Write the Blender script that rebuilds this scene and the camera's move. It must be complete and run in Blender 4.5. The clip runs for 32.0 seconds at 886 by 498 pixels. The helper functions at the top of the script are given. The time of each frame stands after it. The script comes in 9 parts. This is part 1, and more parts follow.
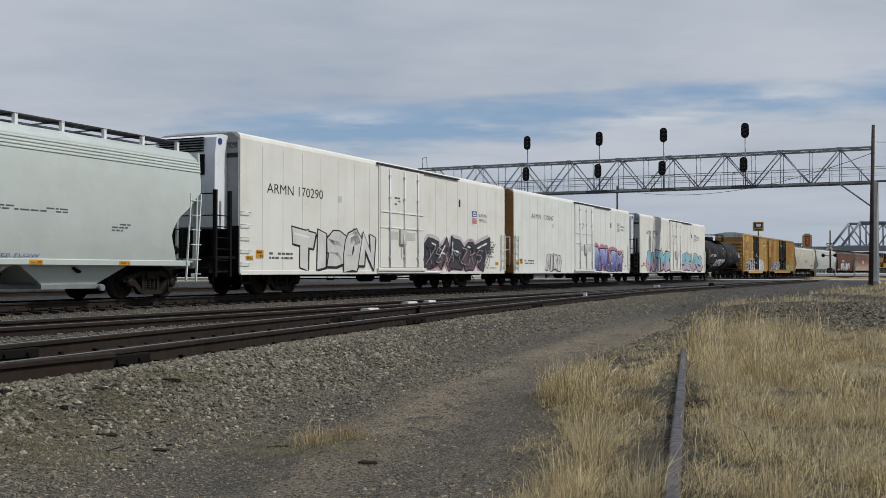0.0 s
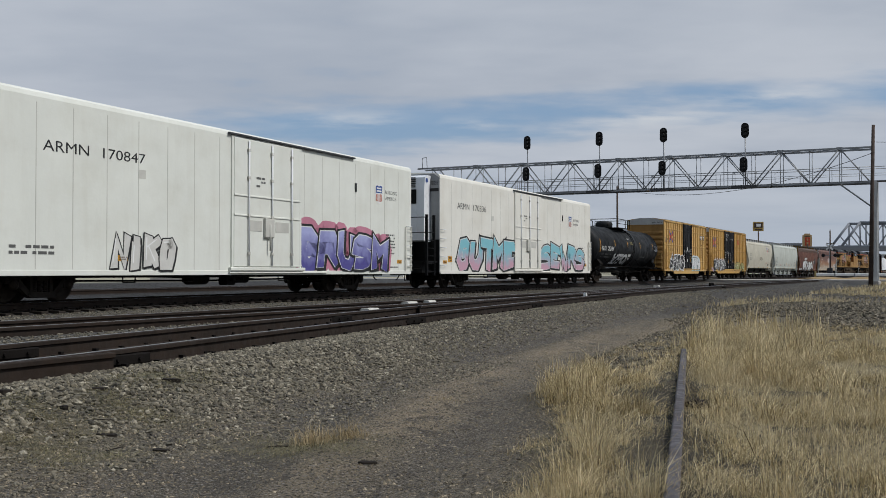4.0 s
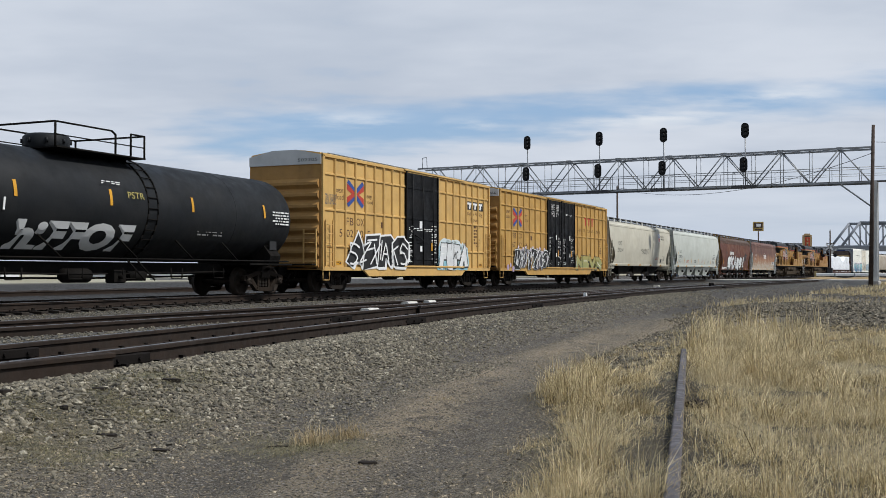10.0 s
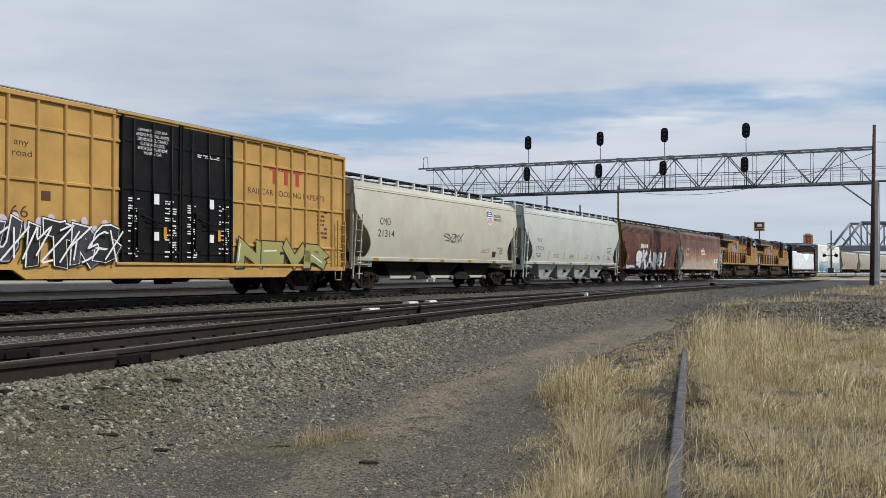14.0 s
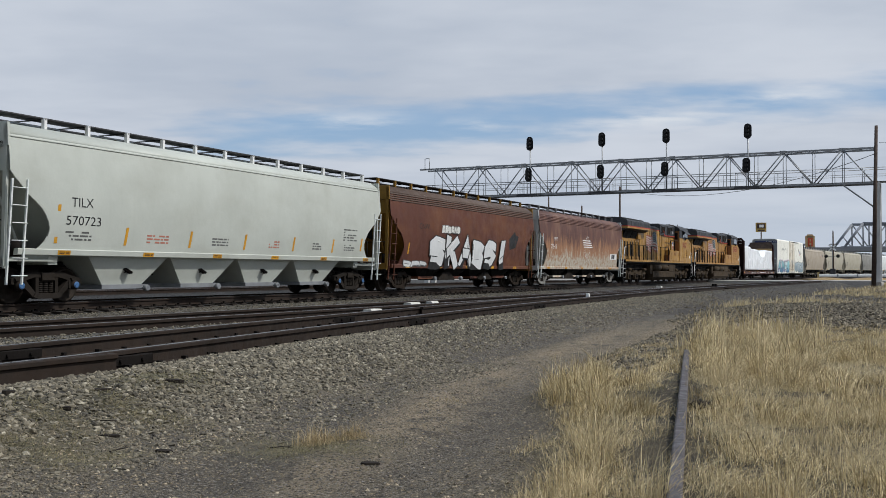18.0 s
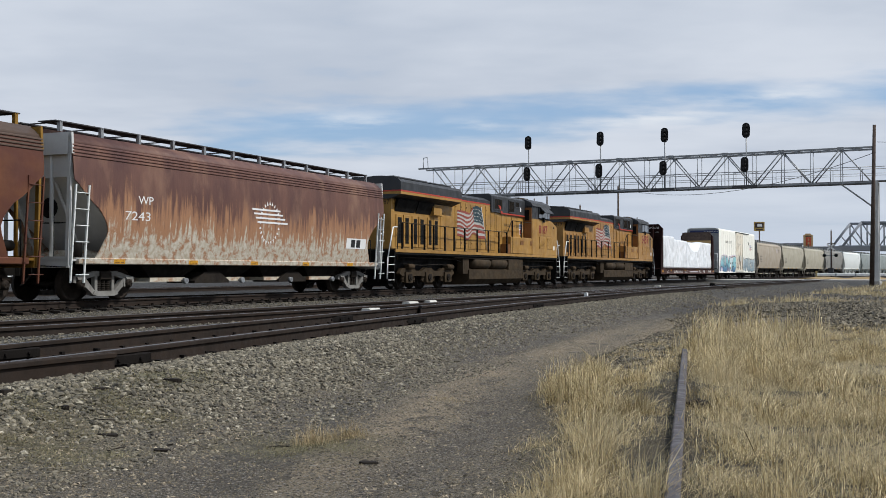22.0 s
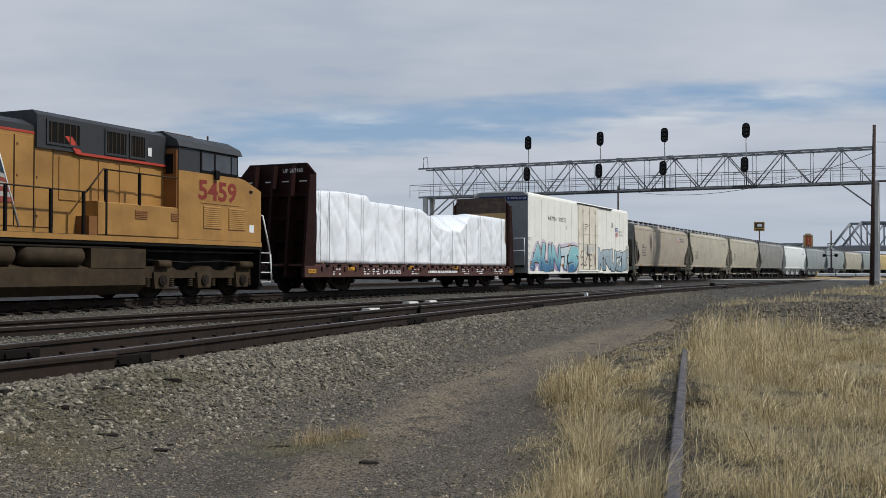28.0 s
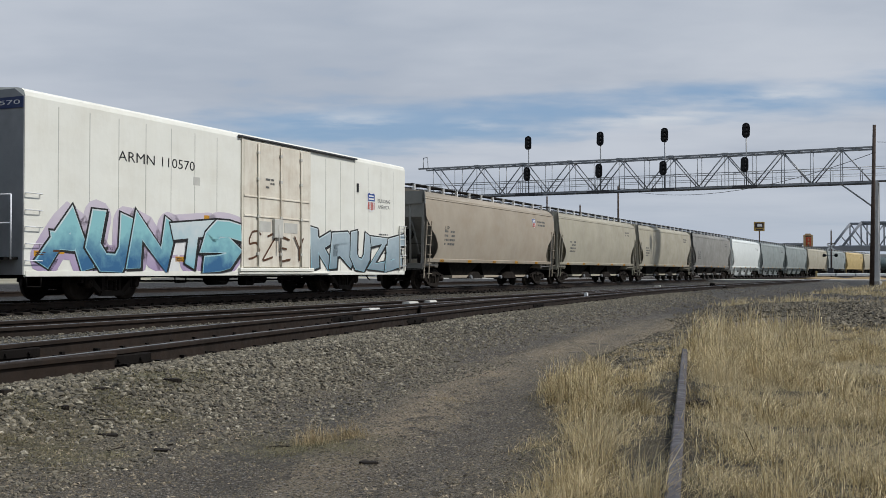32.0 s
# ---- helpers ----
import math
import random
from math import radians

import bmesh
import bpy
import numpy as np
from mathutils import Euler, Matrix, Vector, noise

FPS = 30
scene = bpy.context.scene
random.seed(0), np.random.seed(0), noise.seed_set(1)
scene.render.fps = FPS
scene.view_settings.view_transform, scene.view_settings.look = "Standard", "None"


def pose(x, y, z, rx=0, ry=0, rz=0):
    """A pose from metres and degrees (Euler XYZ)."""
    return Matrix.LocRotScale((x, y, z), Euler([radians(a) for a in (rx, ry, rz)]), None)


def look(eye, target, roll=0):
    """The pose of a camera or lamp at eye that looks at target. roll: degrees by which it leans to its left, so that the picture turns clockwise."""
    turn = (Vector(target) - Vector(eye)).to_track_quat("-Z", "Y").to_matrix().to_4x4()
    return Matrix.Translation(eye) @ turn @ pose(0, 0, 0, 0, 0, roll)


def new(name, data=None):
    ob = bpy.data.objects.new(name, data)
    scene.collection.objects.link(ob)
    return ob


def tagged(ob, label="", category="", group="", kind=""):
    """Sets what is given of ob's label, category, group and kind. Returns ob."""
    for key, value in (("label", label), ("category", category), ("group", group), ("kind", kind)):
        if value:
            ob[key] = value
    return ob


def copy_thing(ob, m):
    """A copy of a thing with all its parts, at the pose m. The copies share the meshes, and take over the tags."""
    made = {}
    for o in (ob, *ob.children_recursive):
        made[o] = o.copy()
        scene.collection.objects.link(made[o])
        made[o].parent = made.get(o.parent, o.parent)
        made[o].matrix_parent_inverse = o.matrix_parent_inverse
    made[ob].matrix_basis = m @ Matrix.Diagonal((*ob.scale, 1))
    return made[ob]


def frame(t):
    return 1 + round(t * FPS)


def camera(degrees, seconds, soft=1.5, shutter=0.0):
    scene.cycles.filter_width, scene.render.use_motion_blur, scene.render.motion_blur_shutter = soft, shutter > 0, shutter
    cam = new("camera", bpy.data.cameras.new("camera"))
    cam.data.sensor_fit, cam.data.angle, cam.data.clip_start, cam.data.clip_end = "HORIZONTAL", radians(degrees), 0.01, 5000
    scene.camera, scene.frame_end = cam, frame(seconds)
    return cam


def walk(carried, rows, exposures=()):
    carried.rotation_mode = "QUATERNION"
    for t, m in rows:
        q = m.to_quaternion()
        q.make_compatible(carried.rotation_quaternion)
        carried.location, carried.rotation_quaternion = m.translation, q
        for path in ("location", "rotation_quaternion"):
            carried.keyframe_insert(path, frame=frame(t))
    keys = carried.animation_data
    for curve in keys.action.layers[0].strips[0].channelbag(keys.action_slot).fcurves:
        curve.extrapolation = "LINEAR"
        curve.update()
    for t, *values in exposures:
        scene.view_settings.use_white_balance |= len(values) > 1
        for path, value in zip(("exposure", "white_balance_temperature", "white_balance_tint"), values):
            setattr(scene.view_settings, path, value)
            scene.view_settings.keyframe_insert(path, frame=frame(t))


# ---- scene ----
# ---- camera: a tripod at the trackside, nudged slightly twice ----
THETA = 26.097                      # turn of the lens to the left of the track's line
cam = camera(45.8, 32.0, soft=0.6)


def aim(left=0.0, up=0.0):
    return pose(0, 0, 0.93, 90 + 1.234 + up, 0, THETA + left)


walk(cam, [(0, aim()), (12.2, aim()), (12.5, aim(0.05)), (15.5, aim(0.05)), (16.5, aim(0.095)), (17.0, aim(0.095)),
           (17.5, aim(0.05)), (17.8, aim(0.05)), (18.0, aim(0.14, 0.045)), (18.3, aim(0.05)), (18.6, aim(0.05)), (32.0, aim(0.05))],
     [(0, -0.38), (3, -0.42), (6, -0.40), (7.5, -0.22), (9, -0.03), (13, 0.0), (17, -0.14), (20, -0.08), (22, 0.0), (25.5, 0.0), (28, -0.28), (30, -0.44), (31, -0.42), (32, -0.30)])

# ---- numbers of the place ----
SPEED = 8.593                     # of the train, metres a second towards -Y
TRACK_X = -22.35                  # middle of the train's track
BEND_Y, BEND_R = 120.0, 990.0     # where the line starts to curve, and its radius
RAIL = 0.19                       # top of the rails above the ties


def line_x(y, x0=TRACK_X):
    """Across-track place of a line that runs straight and then curves."""
    return x0 + max(0.0, y - BEND_Y) ** 2 / (2 * BEND_R) + 0.0003 * max(0.0, min(130.0, 91.6 - y)) ** 2


def c_x(y):
    """Middle of the near track, which swings over to the second one."""
    u = min(51.0, max(0.0, y - 6))
    return -7.70 - 0.165 * u + 0.0016 * u * u


B_X = -12.1

# ---- sky and sun ----
world = bpy.data.worlds.new("world")
scene.world = world
world.use_nodes = True
wn, wl = world.node_tree.nodes, world.node_tree.links
wn.clear()
w_out = wn.new("ShaderNodeOutputWorld")
SUN_UP, SUN_EAST, SUN_NORTH = 50.0, 0.96, 0.28      # height in degrees; share of its way along +x and +y
w_bg = wn.new("ShaderNodeBackground")
sky = wn.new("ShaderNodeTexSky")
sky.sky_type, sky.sun_disc = "NISHITA", False
sky.sun_elevation, sky.sun_rotation = radians(SUN_UP), math.atan2(SUN_EAST, SUN_NORTH)
w_bg.inputs[1].default_value = 0.115


def w_math(op, a, b=None, c=None):
    m = wn.new("ShaderNodeMath")
    m.operation = op
    for k, v in enumerate((a, b, c)):
        if isinstance(v, bpy.types.NodeSocket):
            wl.new(v, m.inputs[k])
        elif v is not None:
            m.inputs[k].default_value = v
    return m.outputs[0]


def w_noise(vec, scale, detail, stretch, offset):
    mp, nz = wn.new("ShaderNodeMapping"), wn.new("ShaderNodeTexNoise")
    mp.inputs["Scale"].default_value, mp.inputs["Location"].default_value = stretch, offset
    nz.inputs["Scale"].default_value, nz.inputs["Detail"].default_value, nz.inputs["Roughness"].default_value = scale, detail, 0.55
    wl.new(vec, mp.inputs[0])
    wl.new(mp.outputs[0], nz.inputs["Vector"])
    return nz.outputs[0]


def w_ramp(v, lo, hi):
    r = wn.new("ShaderNodeMapRange")
    r.interpolation_type = "SMOOTHSTEP"
    wl.new(v, r.inputs[0])
    r.inputs[1].default_value, r.inputs[2].default_value = lo, hi
    return r.outputs[0]


def w_mix(fac, a, b):
    x = wn.new("ShaderNodeMix")
    x.data_type = "RGBA"
    for socket, v in ((x.inputs[0], fac), (x.inputs[6], a), (x.inputs[7], b)):
        if isinstance(v, bpy.types.NodeSocket):
            wl.new(v, socket)
        else:
            socket.default_value = v if isinstance(v, float) else (*v, 1)
    return x.outputs[2]


# high cloud cover, seen as a flat sheet: direction divided by its height
tcw, sxyz = wn.new("ShaderNodeTexCoord"), wn.new("ShaderNodeSeparateXYZ")
wl.new(tcw.outputs["Generated"], sxyz.inputs[0])
up = w_math("ADD", w_math("MAXIMUM", sxyz.outputs[2], 0.0), 0.10)
turn_w = wn.new("ShaderNodeVectorRotate")
turn_w.rotation_type = "Z_AXIS"
turn_w.inputs["Angle"].default_value = -radians(THETA)
wl.new(tcw.outputs["Generated"], turn_w.inputs["Vector"])
s_r = wn.new("ShaderNodeSeparateXYZ")
wl.new(turn_w.outputs[0], s_r.inputs[0])
flat = wn.new("ShaderNodeCombineXYZ")
wl.new(w_math("DIVIDE", s_r.outputs[0], up), flat.inputs[0])
wl.new(w_math("DIVIDE", s_r.outputs[1], up), flat.inputs[1])
big = w_noise(flat.outputs[0], 0.9, 4, (0.8, 1.0, 1), (3.1, 0.4, 0))
fine = w_noise(flat.outputs[0], 2.6, 6, (0.7, 1.0, 1), (0.7, 5.2, 0))
# the sheet thins out in a band of blue about ten degrees up, thicker above and towards the horizon
tilted = w_math("MULTIPLY_ADD", s_r.outputs[0], -0.066, sxyz.outputs[2])
band = w_math("MULTIPLY", w_ramp(tilted, 0.092, 0.128), w_math("SUBTRACT", 1.0, w_ramp(tilted, 0.146, 0.176)))
high_up = w_ramp(sxyz.outputs[2], 0.36, 0.62)
east = w_math("MULTIPLY_ADD", w_ramp(s_r.outputs[0], -0.34, -0.16), 0.85, 0.15)
cover = w_math("SUBTRACT", w_math("MULTIPLY_ADD", big, 0.75, w_math("MULTIPLY", fine, 0.55)), w_math("MAXIMUM", w_math("MULTIPLY", w_math("MULTIPLY", band, east), 0.34), w_math("MULTIPLY", high_up, 0.30)))
mask = w_ramp(cover, 0.24, 0.54)
tone = w_ramp(w_math("MULTIPLY_ADD", fine, 0.28, w_math("MULTIPLY", big, 0.82)), 0.36, 0.74)
cloud = w_mix(tone, (4.3, 4.85, 5.75), (5.7, 6.15, 6.9))
cloud = w_mix(w_ramp(sxyz.outputs[2], 0.0, 0.11), (5.0, 5.6, 6.5), cloud)
# a few bright wisps low in the blue
wisps = None
for ax, az, wx, wz in ((0.296, 0.157, 0.055, 0.0065), (0.025, 0.137, 0.028, 0.007), (-0.09, 0.140, 0.05, 0.009), (0.20, 0.142, 0.06, 0.005)):
    du = w_math("DIVIDE", w_math("SUBTRACT", s_r.outputs[0], ax), wx)
    dv = w_math("DIVIDE", w_math("SUBTRACT", w_math("MULTIPLY_ADD", s_r.outputs[0], -0.03, sxyz.outputs[2]), az - 0.03 * ax), wz)
    bump_w = w_math("EXPONENT", w_math("MULTIPLY", w_math("ADD", w_math("MULTIPLY", du, du), w_math("MULTIPLY", dv, dv)), -1.0))
    wisps = bump_w if wisps is None else w_math("MAXIMUM", wisps, bump_w)
wisps = w_math("MULTIPLY", wisps, w_ramp(fine, 0.36, 0.60))
tint = w_mix(0.6, sky.outputs[0], (2.6, 4.1, 6.4))
wl.new(w_mix(w_math("MULTIPLY", wisps, 0.8), w_mix(mask, tint, cloud), (6.9, 7.2, 7.6)), w_bg.inputs[0])
wl.new(w_bg.outputs[0], w_out.inputs[0])
sun = new("sun", bpy.data.lights.new("sun", "SUN"))
sun.data.energy, sun.data.angle, sun.data.color = 3.8, radians(1.5), (1.0, 0.982, 0.955)
sun.matrix_world = look((0, 0, 0), (-SUN_EAST * math.cos(radians(SUN_UP)), -SUN_NORTH * math.cos(radians(SUN_UP)), -math.sin(radians(SUN_UP))))

# ---- materials ----
def nodes_of(m):
    m.use_nodes = True
    return m.node_tree.nodes, m.node_tree.links, m.node_tree.nodes["Principled BSDF"]


def mixer(n, l, fac, a, b, kind="MIX"):
    """A colour mix of two colours or sockets by a factor or socket."""
    x = n.new("ShaderNodeMix")
    x.data_type, x.blend_type = "RGBA", kind
    for socket, value in ((x.inputs[0], fac), (x.inputs[6], a), (x.inputs[7], b)):
        if isinstance(value, bpy.types.NodeSocket):
            l.new(value, socket)
        else:
            socket.default_value = value if isinstance(value, (int, float)) else (*value, 1)[:4]
    return x.outputs[2]


def grain(n, l, scale, stretch=(1, 1, 1), detail=4, lo=0.35, hi=0.65, rough=0.6, coord="Object"):
    """Noise, stretched and cut between lo and hi, as a socket from 0 to 1."""
    tc, mp, nz, rp = n.new("ShaderNodeTexCoord"), n.new("ShaderNodeMapping"), n.new("ShaderNodeTexNoise"), n.new("ShaderNodeMapRange")
    mp.inputs["Scale"].default_value = stretch
    nz.inputs["Scale"].default_value, nz.inputs["Detail"].default_value, nz.inputs["Roughness"].default_value = scale, detail, rough
    rp.inputs[1].default_value, rp.inputs[2].default_value = lo, hi
    l.new(tc.outputs[coord], mp.inputs[0])
    l.new(mp.outputs[0], nz.inputs["Vector"])
    l.new(nz.outputs[0], rp.inputs[0])
    return rp.outputs[0]


def bumped(n, l, p, height, strength, distance):
    b = n.new("ShaderNodeBump")
    b.inputs["Strength"].default_value, b.inputs["Distance"].default_value = strength, distance
    l.new(height, b.inputs["Height"])
    l.new(b.outputs[0], p.inputs["Normal"])


def scaled(c, k):
    return tuple(min(1.0, v * k) for v in c)


def paint(name, c, rough=0.5, metal=0.0, vary=0.12, dirt=None, amount=0.4, streak=0.5, bump=0.15, size=1.0, gloss=0.3):
    """Weathered paint: mottled colour, dirt in patches and in runs down the side, and a slight unevenness."""
    m = bpy.data.materials.new(name)
    n, l, p = nodes_of(m)
    base = mixer(n, l, grain(n, l, 0.9 * size, lo=0.3, hi=0.7), scaled(c, 1 - vary), scaled(c, 1 + vary))
    d = dirt or scaled(c, 0.35)
    if amount:
        runs = grain(n, l, 3.0 * size, (1, 1, 0.12), 5, 0.5, 0.85)
        patch = grain(n, l, 1.3 * size, (1, 0.6, 1), 5, 0.45, 0.8)
        both = n.new("ShaderNodeMath")
        both.operation = "MULTIPLY"
        mx = n.new("ShaderNodeMath")
        mx.operation, mx.inputs[1].default_value = "MULTIPLY", amount
        ad = n.new("ShaderNodeMath")
        ad.operation, ad.inputs[1].default_value = "MULTIPLY_ADD", streak
        l.new(runs, ad.inputs[0])
        l.new(patch, ad.inputs[2])
        l.new(ad.outputs[0], mx.inputs[0])
        mx.use_clamp = True
        base = mixer(n, l, mx.outputs[0], base, d)
    l.new(base, p.inputs["Base Color"])
    p.inputs["Metallic"].default_value = metal
    p.inputs["Specular IOR Level"].default_value = gloss
    r = n.new("ShaderNodeMapRange")
    r.inputs[3].default_value, r.inputs[4].default_value = max(0.05, rough - 0.12), min(1, rough + 0.15)
    l.new(grain(n, l, 2.4 * size), r.inputs[0])
    l.new(r.outputs[0], p.inputs["Roughness"])
    if bump:
        bumped(n, l, p, grain(n, l, 6 * size, lo=0.2, hi=0.8), bump, 0.02)
    return m


def fade(name, low, high, z0, z1, rough=0.5, wobble=0.5):
    """Spray paint that runs from one colour to another up the side of a car."""
    m = bpy.data.materials.new(name)
    n, l, p = nodes_of(m)
    tc, sp, rp, ad = n.new("ShaderNodeTexCoord"), n.new("ShaderNodeSeparateXYZ"), n.new("ShaderNodeMapRange"), n.new("ShaderNodeMath")
    l.new(tc.outputs["Object"], sp.inputs[0])
    ad.operation, ad.inputs[1].default_value = "MULTIPLY_ADD", wobble
    l.new(grain(n, l, 1.6), ad.inputs[0])
    l.new(sp.outputs[2], ad.inputs[2])
    rp.inputs[1].default_value, rp.inputs[2].default_value = z0 + wobble * 0.5, z1 + wobble * 0.5
    l.new(ad.outputs[0], rp.inputs[0])
    l.new(mixer(n, l, rp.outputs[0], low, high), p.inputs["Base Color"])
    p.inputs["Roughness"].default_value = rough
    return m


M = {}
M["reefer_white"] = paint("reefer_white", (0.70, 0.685, 0.62), 0.8, gloss=0.1, vary=0.04, dirt=(0.44, 0.39, 0.29), amount=0.27, streak=0.8, size=0.7)
M["reefer_white_b"] = paint("reefer_white_b", (0.68, 0.69, 0.63), 0.8, gloss=0.1, vary=0.04, dirt=(0.43, 0.40, 0.31), amount=0.25, streak=0.8, size=0.8)
M["reefer_white_c"] = paint("reefer_white_c", (0.76, 0.755, 0.68), 0.8, gloss=0.1, vary=0.03, dirt=(0.50, 0.45, 0.34), amount=0.22, streak=0.8)
M["door_rusty"] = paint("door_rusty", (0.70, 0.66, 0.56), 0.8, gloss=0.1, vary=0.05, dirt=(0.36, 0.25, 0.15), amount=0.42, streak=1.2, size=1.2)
M["seam"] = paint("seam", (0.52, 0.51, 0.46), 0.6, amount=0.3)
M["unit_white"] = paint("unit_white", (0.74, 0.75, 0.76), 0.35, vary=0.03, amount=0.1)
M["end_grey"] = paint("end_grey", (0.252, 0.259, 0.259), 0.55, amount=0.3, dirt=(0.07, 0.07, 0.07))
M["end_brown"] = paint("end_brown", (0.26, 0.13, 0.04), 0.6, amount=0.3)
M["navy"] = paint("navy", (0.015, 0.03, 0.10), 0.5, amount=0.1)
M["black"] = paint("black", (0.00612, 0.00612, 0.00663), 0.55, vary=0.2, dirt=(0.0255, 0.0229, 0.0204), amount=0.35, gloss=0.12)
# under-floor colours lowered: part of the shade below the cars is in them
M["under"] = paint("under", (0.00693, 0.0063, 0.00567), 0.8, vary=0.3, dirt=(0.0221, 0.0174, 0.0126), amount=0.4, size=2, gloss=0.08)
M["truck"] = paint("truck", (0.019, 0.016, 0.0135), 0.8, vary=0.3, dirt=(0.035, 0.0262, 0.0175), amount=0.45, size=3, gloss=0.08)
M["truck_pale"] = paint("truck_pale", (0.20, 0.195, 0.18), 0.8, vary=0.2, dirt=(0.05, 0.035, 0.022), amount=0.7, size=3, gloss=0.1)
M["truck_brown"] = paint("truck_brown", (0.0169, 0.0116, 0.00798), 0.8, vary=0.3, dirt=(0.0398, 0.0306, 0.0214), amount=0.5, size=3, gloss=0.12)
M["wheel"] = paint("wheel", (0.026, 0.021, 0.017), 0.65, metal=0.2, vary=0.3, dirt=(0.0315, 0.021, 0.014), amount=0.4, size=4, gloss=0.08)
M["tread"] = paint("tread", (0.45, 0.44, 0.43), 0.3, metal=0.9, amount=0.1)
M["bearing_blue"] = paint("bearing_blue", (0.05, 0.13, 0.28), 0.6, amount=0.4)
M["yellow"] = paint("yellow", (0.545, 0.340, 0.112), 0.6, vary=0.10, dirt=(0.224, 0.126, 0.0559), amount=0.38, size=0.9)
M["yellow_b"] = paint("yellow_b", (0.45, 0.266, 0.074), 0.6, vary=0.12, dirt=(0.171, 0.088, 0.0338), amount=0.45, size=0.9)
M["box_end"] = paint("box_end", (0.34, 0.185, 0.055), 0.7, vary=0.15, dirt=(0.12, 0.07, 0.03), amount=0.5)
M["pale_panel"] = paint("pale_panel", (0.52, 0.52, 0.50), 0.6, vary=0.06, amount=0.3)
M["stripe"] = paint("stripe", (0.55, 0.27, 0.02), 0.5, amount=0.25)
M["white_mark"] = paint("white_mark", (0.72, 0.72, 0.70), 0.6, vary=0.05, amount=0.2)
M["black_mark"] = paint("black_mark", (0.02, 0.02, 0.02), 0.6, amount=0.15)
M["grey_mark"] = paint("grey_mark", (0.11, 0.11, 0.105), 0.7, amount=0.2)
M["red_mark"] = paint("red_mark", (0.42, 0.05, 0.03), 0.6, amount=0.2)
M["pale_red"] = paint("pale_red", (0.42, 0.16, 0.11), 0.7, amount=0.3)
M["blue_mark"] = paint("blue_mark", (0.03, 0.07, 0.25), 0.6, amount=0.2)
M["brown_mark"] = paint("brown_mark", (0.088, 0.04, 0.02), 0.7, amount=0.2)
M["hop_pale"] = paint("hop_pale", (0.50, 0.54, 0.50), 0.5, vary=0.05, dirt=(0.30, 0.30, 0.25), amount=0.2, size=0.8)
M["hop_grey"] = paint("hop_grey", (0.473, 0.446, 0.357), 0.55, vary=0.07, dirt=(0.226, 0.178, 0.113), amount=0.28, size=0.8)
M["hop_tilx"] = paint("hop_tilx", (0.45, 0.47, 0.42), 0.55, vary=0.06, dirt=(0.22, 0.20, 0.15), amount=0.25, size=0.7)
M["hop_tan"] = paint("hop_tan", (0.36, 0.31, 0.24), 0.6, vary=0.08, dirt=(0.24, 0.17, 0.11), amount=0.35, size=0.7)
M["hop_beige"] = paint("hop_beige", (0.38, 0.35, 0.27), 0.6, vary=0.08, dirt=(0.22, 0.19, 0.14), amount=0.35, size=0.7)
M["hop_dirty"] = paint("hop_dirty", (0.23, 0.225, 0.204), 0.65, vary=0.1, dirt=(0.111, 0.102, 0.085), amount=0.5, size=0.8)
M["hop_white"] = paint("hop_white", (0.66, 0.69, 0.66), 0.5, vary=0.03, amount=0.08)
M["hop_gold"] = paint("hop_gold", (0.48, 0.36, 0.16), 0.6, vary=0.08, amount=0.3)
M["hop_brown"] = paint("hop_brown", (0.0897, 0.0311, 0.0196), 0.65, vary=0.14, dirt=(0.17, 0.068, 0.024), amount=0.75, size=0.8)
M["hop_brown_roof"] = paint("hop_brown_roof", (0.09, 0.06, 0.045), 0.75, vary=0.1, dirt=(0.048, 0.024, 0.018), amount=0.35)
M["ochre"] = paint("ochre", (0.24, 0.13, 0.02), 0.65, amount=0.4)
M["bulk_red"] = paint("bulk_red", (0.021, 0.0072, 0.0062), 0.65, vary=0.15, dirt=(0.012, 0.008, 0.007), amount=0.5, gloss=0.1)
M["flat_red"] = paint("flat_red", (0.0675, 0.027, 0.0203), 0.7, vary=0.15, dirt=(0.054, 0.0405, 0.0304), amount=0.5)
M["tank_black"] = paint("tank_black", (0.0101, 0.0113, 0.0126), 0.6, vary=0.12, dirt=(0.0315, 0.0302, 0.0277), amount=0.4, size=0.8, gloss=0.15)
M["tank_green"] = paint("tank_green", (0.02, 0.04, 0.04), 0.5, amount=0.2)
M["number_red"] = paint("number_red", (0.20, 0.03, 0.02), 0.6, amount=0.2)
M["flag_field"] = paint("flag_field", (0.022, 0.045, 0.055), 0.6, amount=0.3)
M["flag_white"] = paint("flag_white", (0.40, 0.39, 0.36), 0.6, vary=0.1, dirt=(0.2, 0.15, 0.1), amount=0.4)
M["flag_red"] = paint("flag_red", (0.26, 0.055, 0.04), 0.6, vary=0.1, dirt=(0.12, 0.05, 0.03), amount=0.4)
M["loco_yellow"] = paint("loco_yellow", (0.35, 0.192, 0.046), 0.5, vary=0.14, dirt=(0.10, 0.046, 0.013), amount=0.62, size=0.9)
M["loco_yellow_b"] = paint("loco_yellow_b", (0.34, 0.18, 0.050), 0.5, vary=0.12, dirt=(0.11, 0.052, 0.016), amount=0.6, size=0.9)
M["loco_grey"] = paint("loco_grey", (0.033, 0.035, 0.038), 0.55, vary=0.08, dirt=(0.0288, 0.023, 0.0173), amount=0.3)
M["loco_frame"] = paint("loco_frame", (0.040, 0.029, 0.018), 0.75, vary=0.25, dirt=(0.095, 0.062, 0.032), amount=0.5, size=2, gloss=0.12)
M["loco_brown"] = paint("loco_brown", (0.20, 0.085, 0.025), 0.6, amount=0.4)
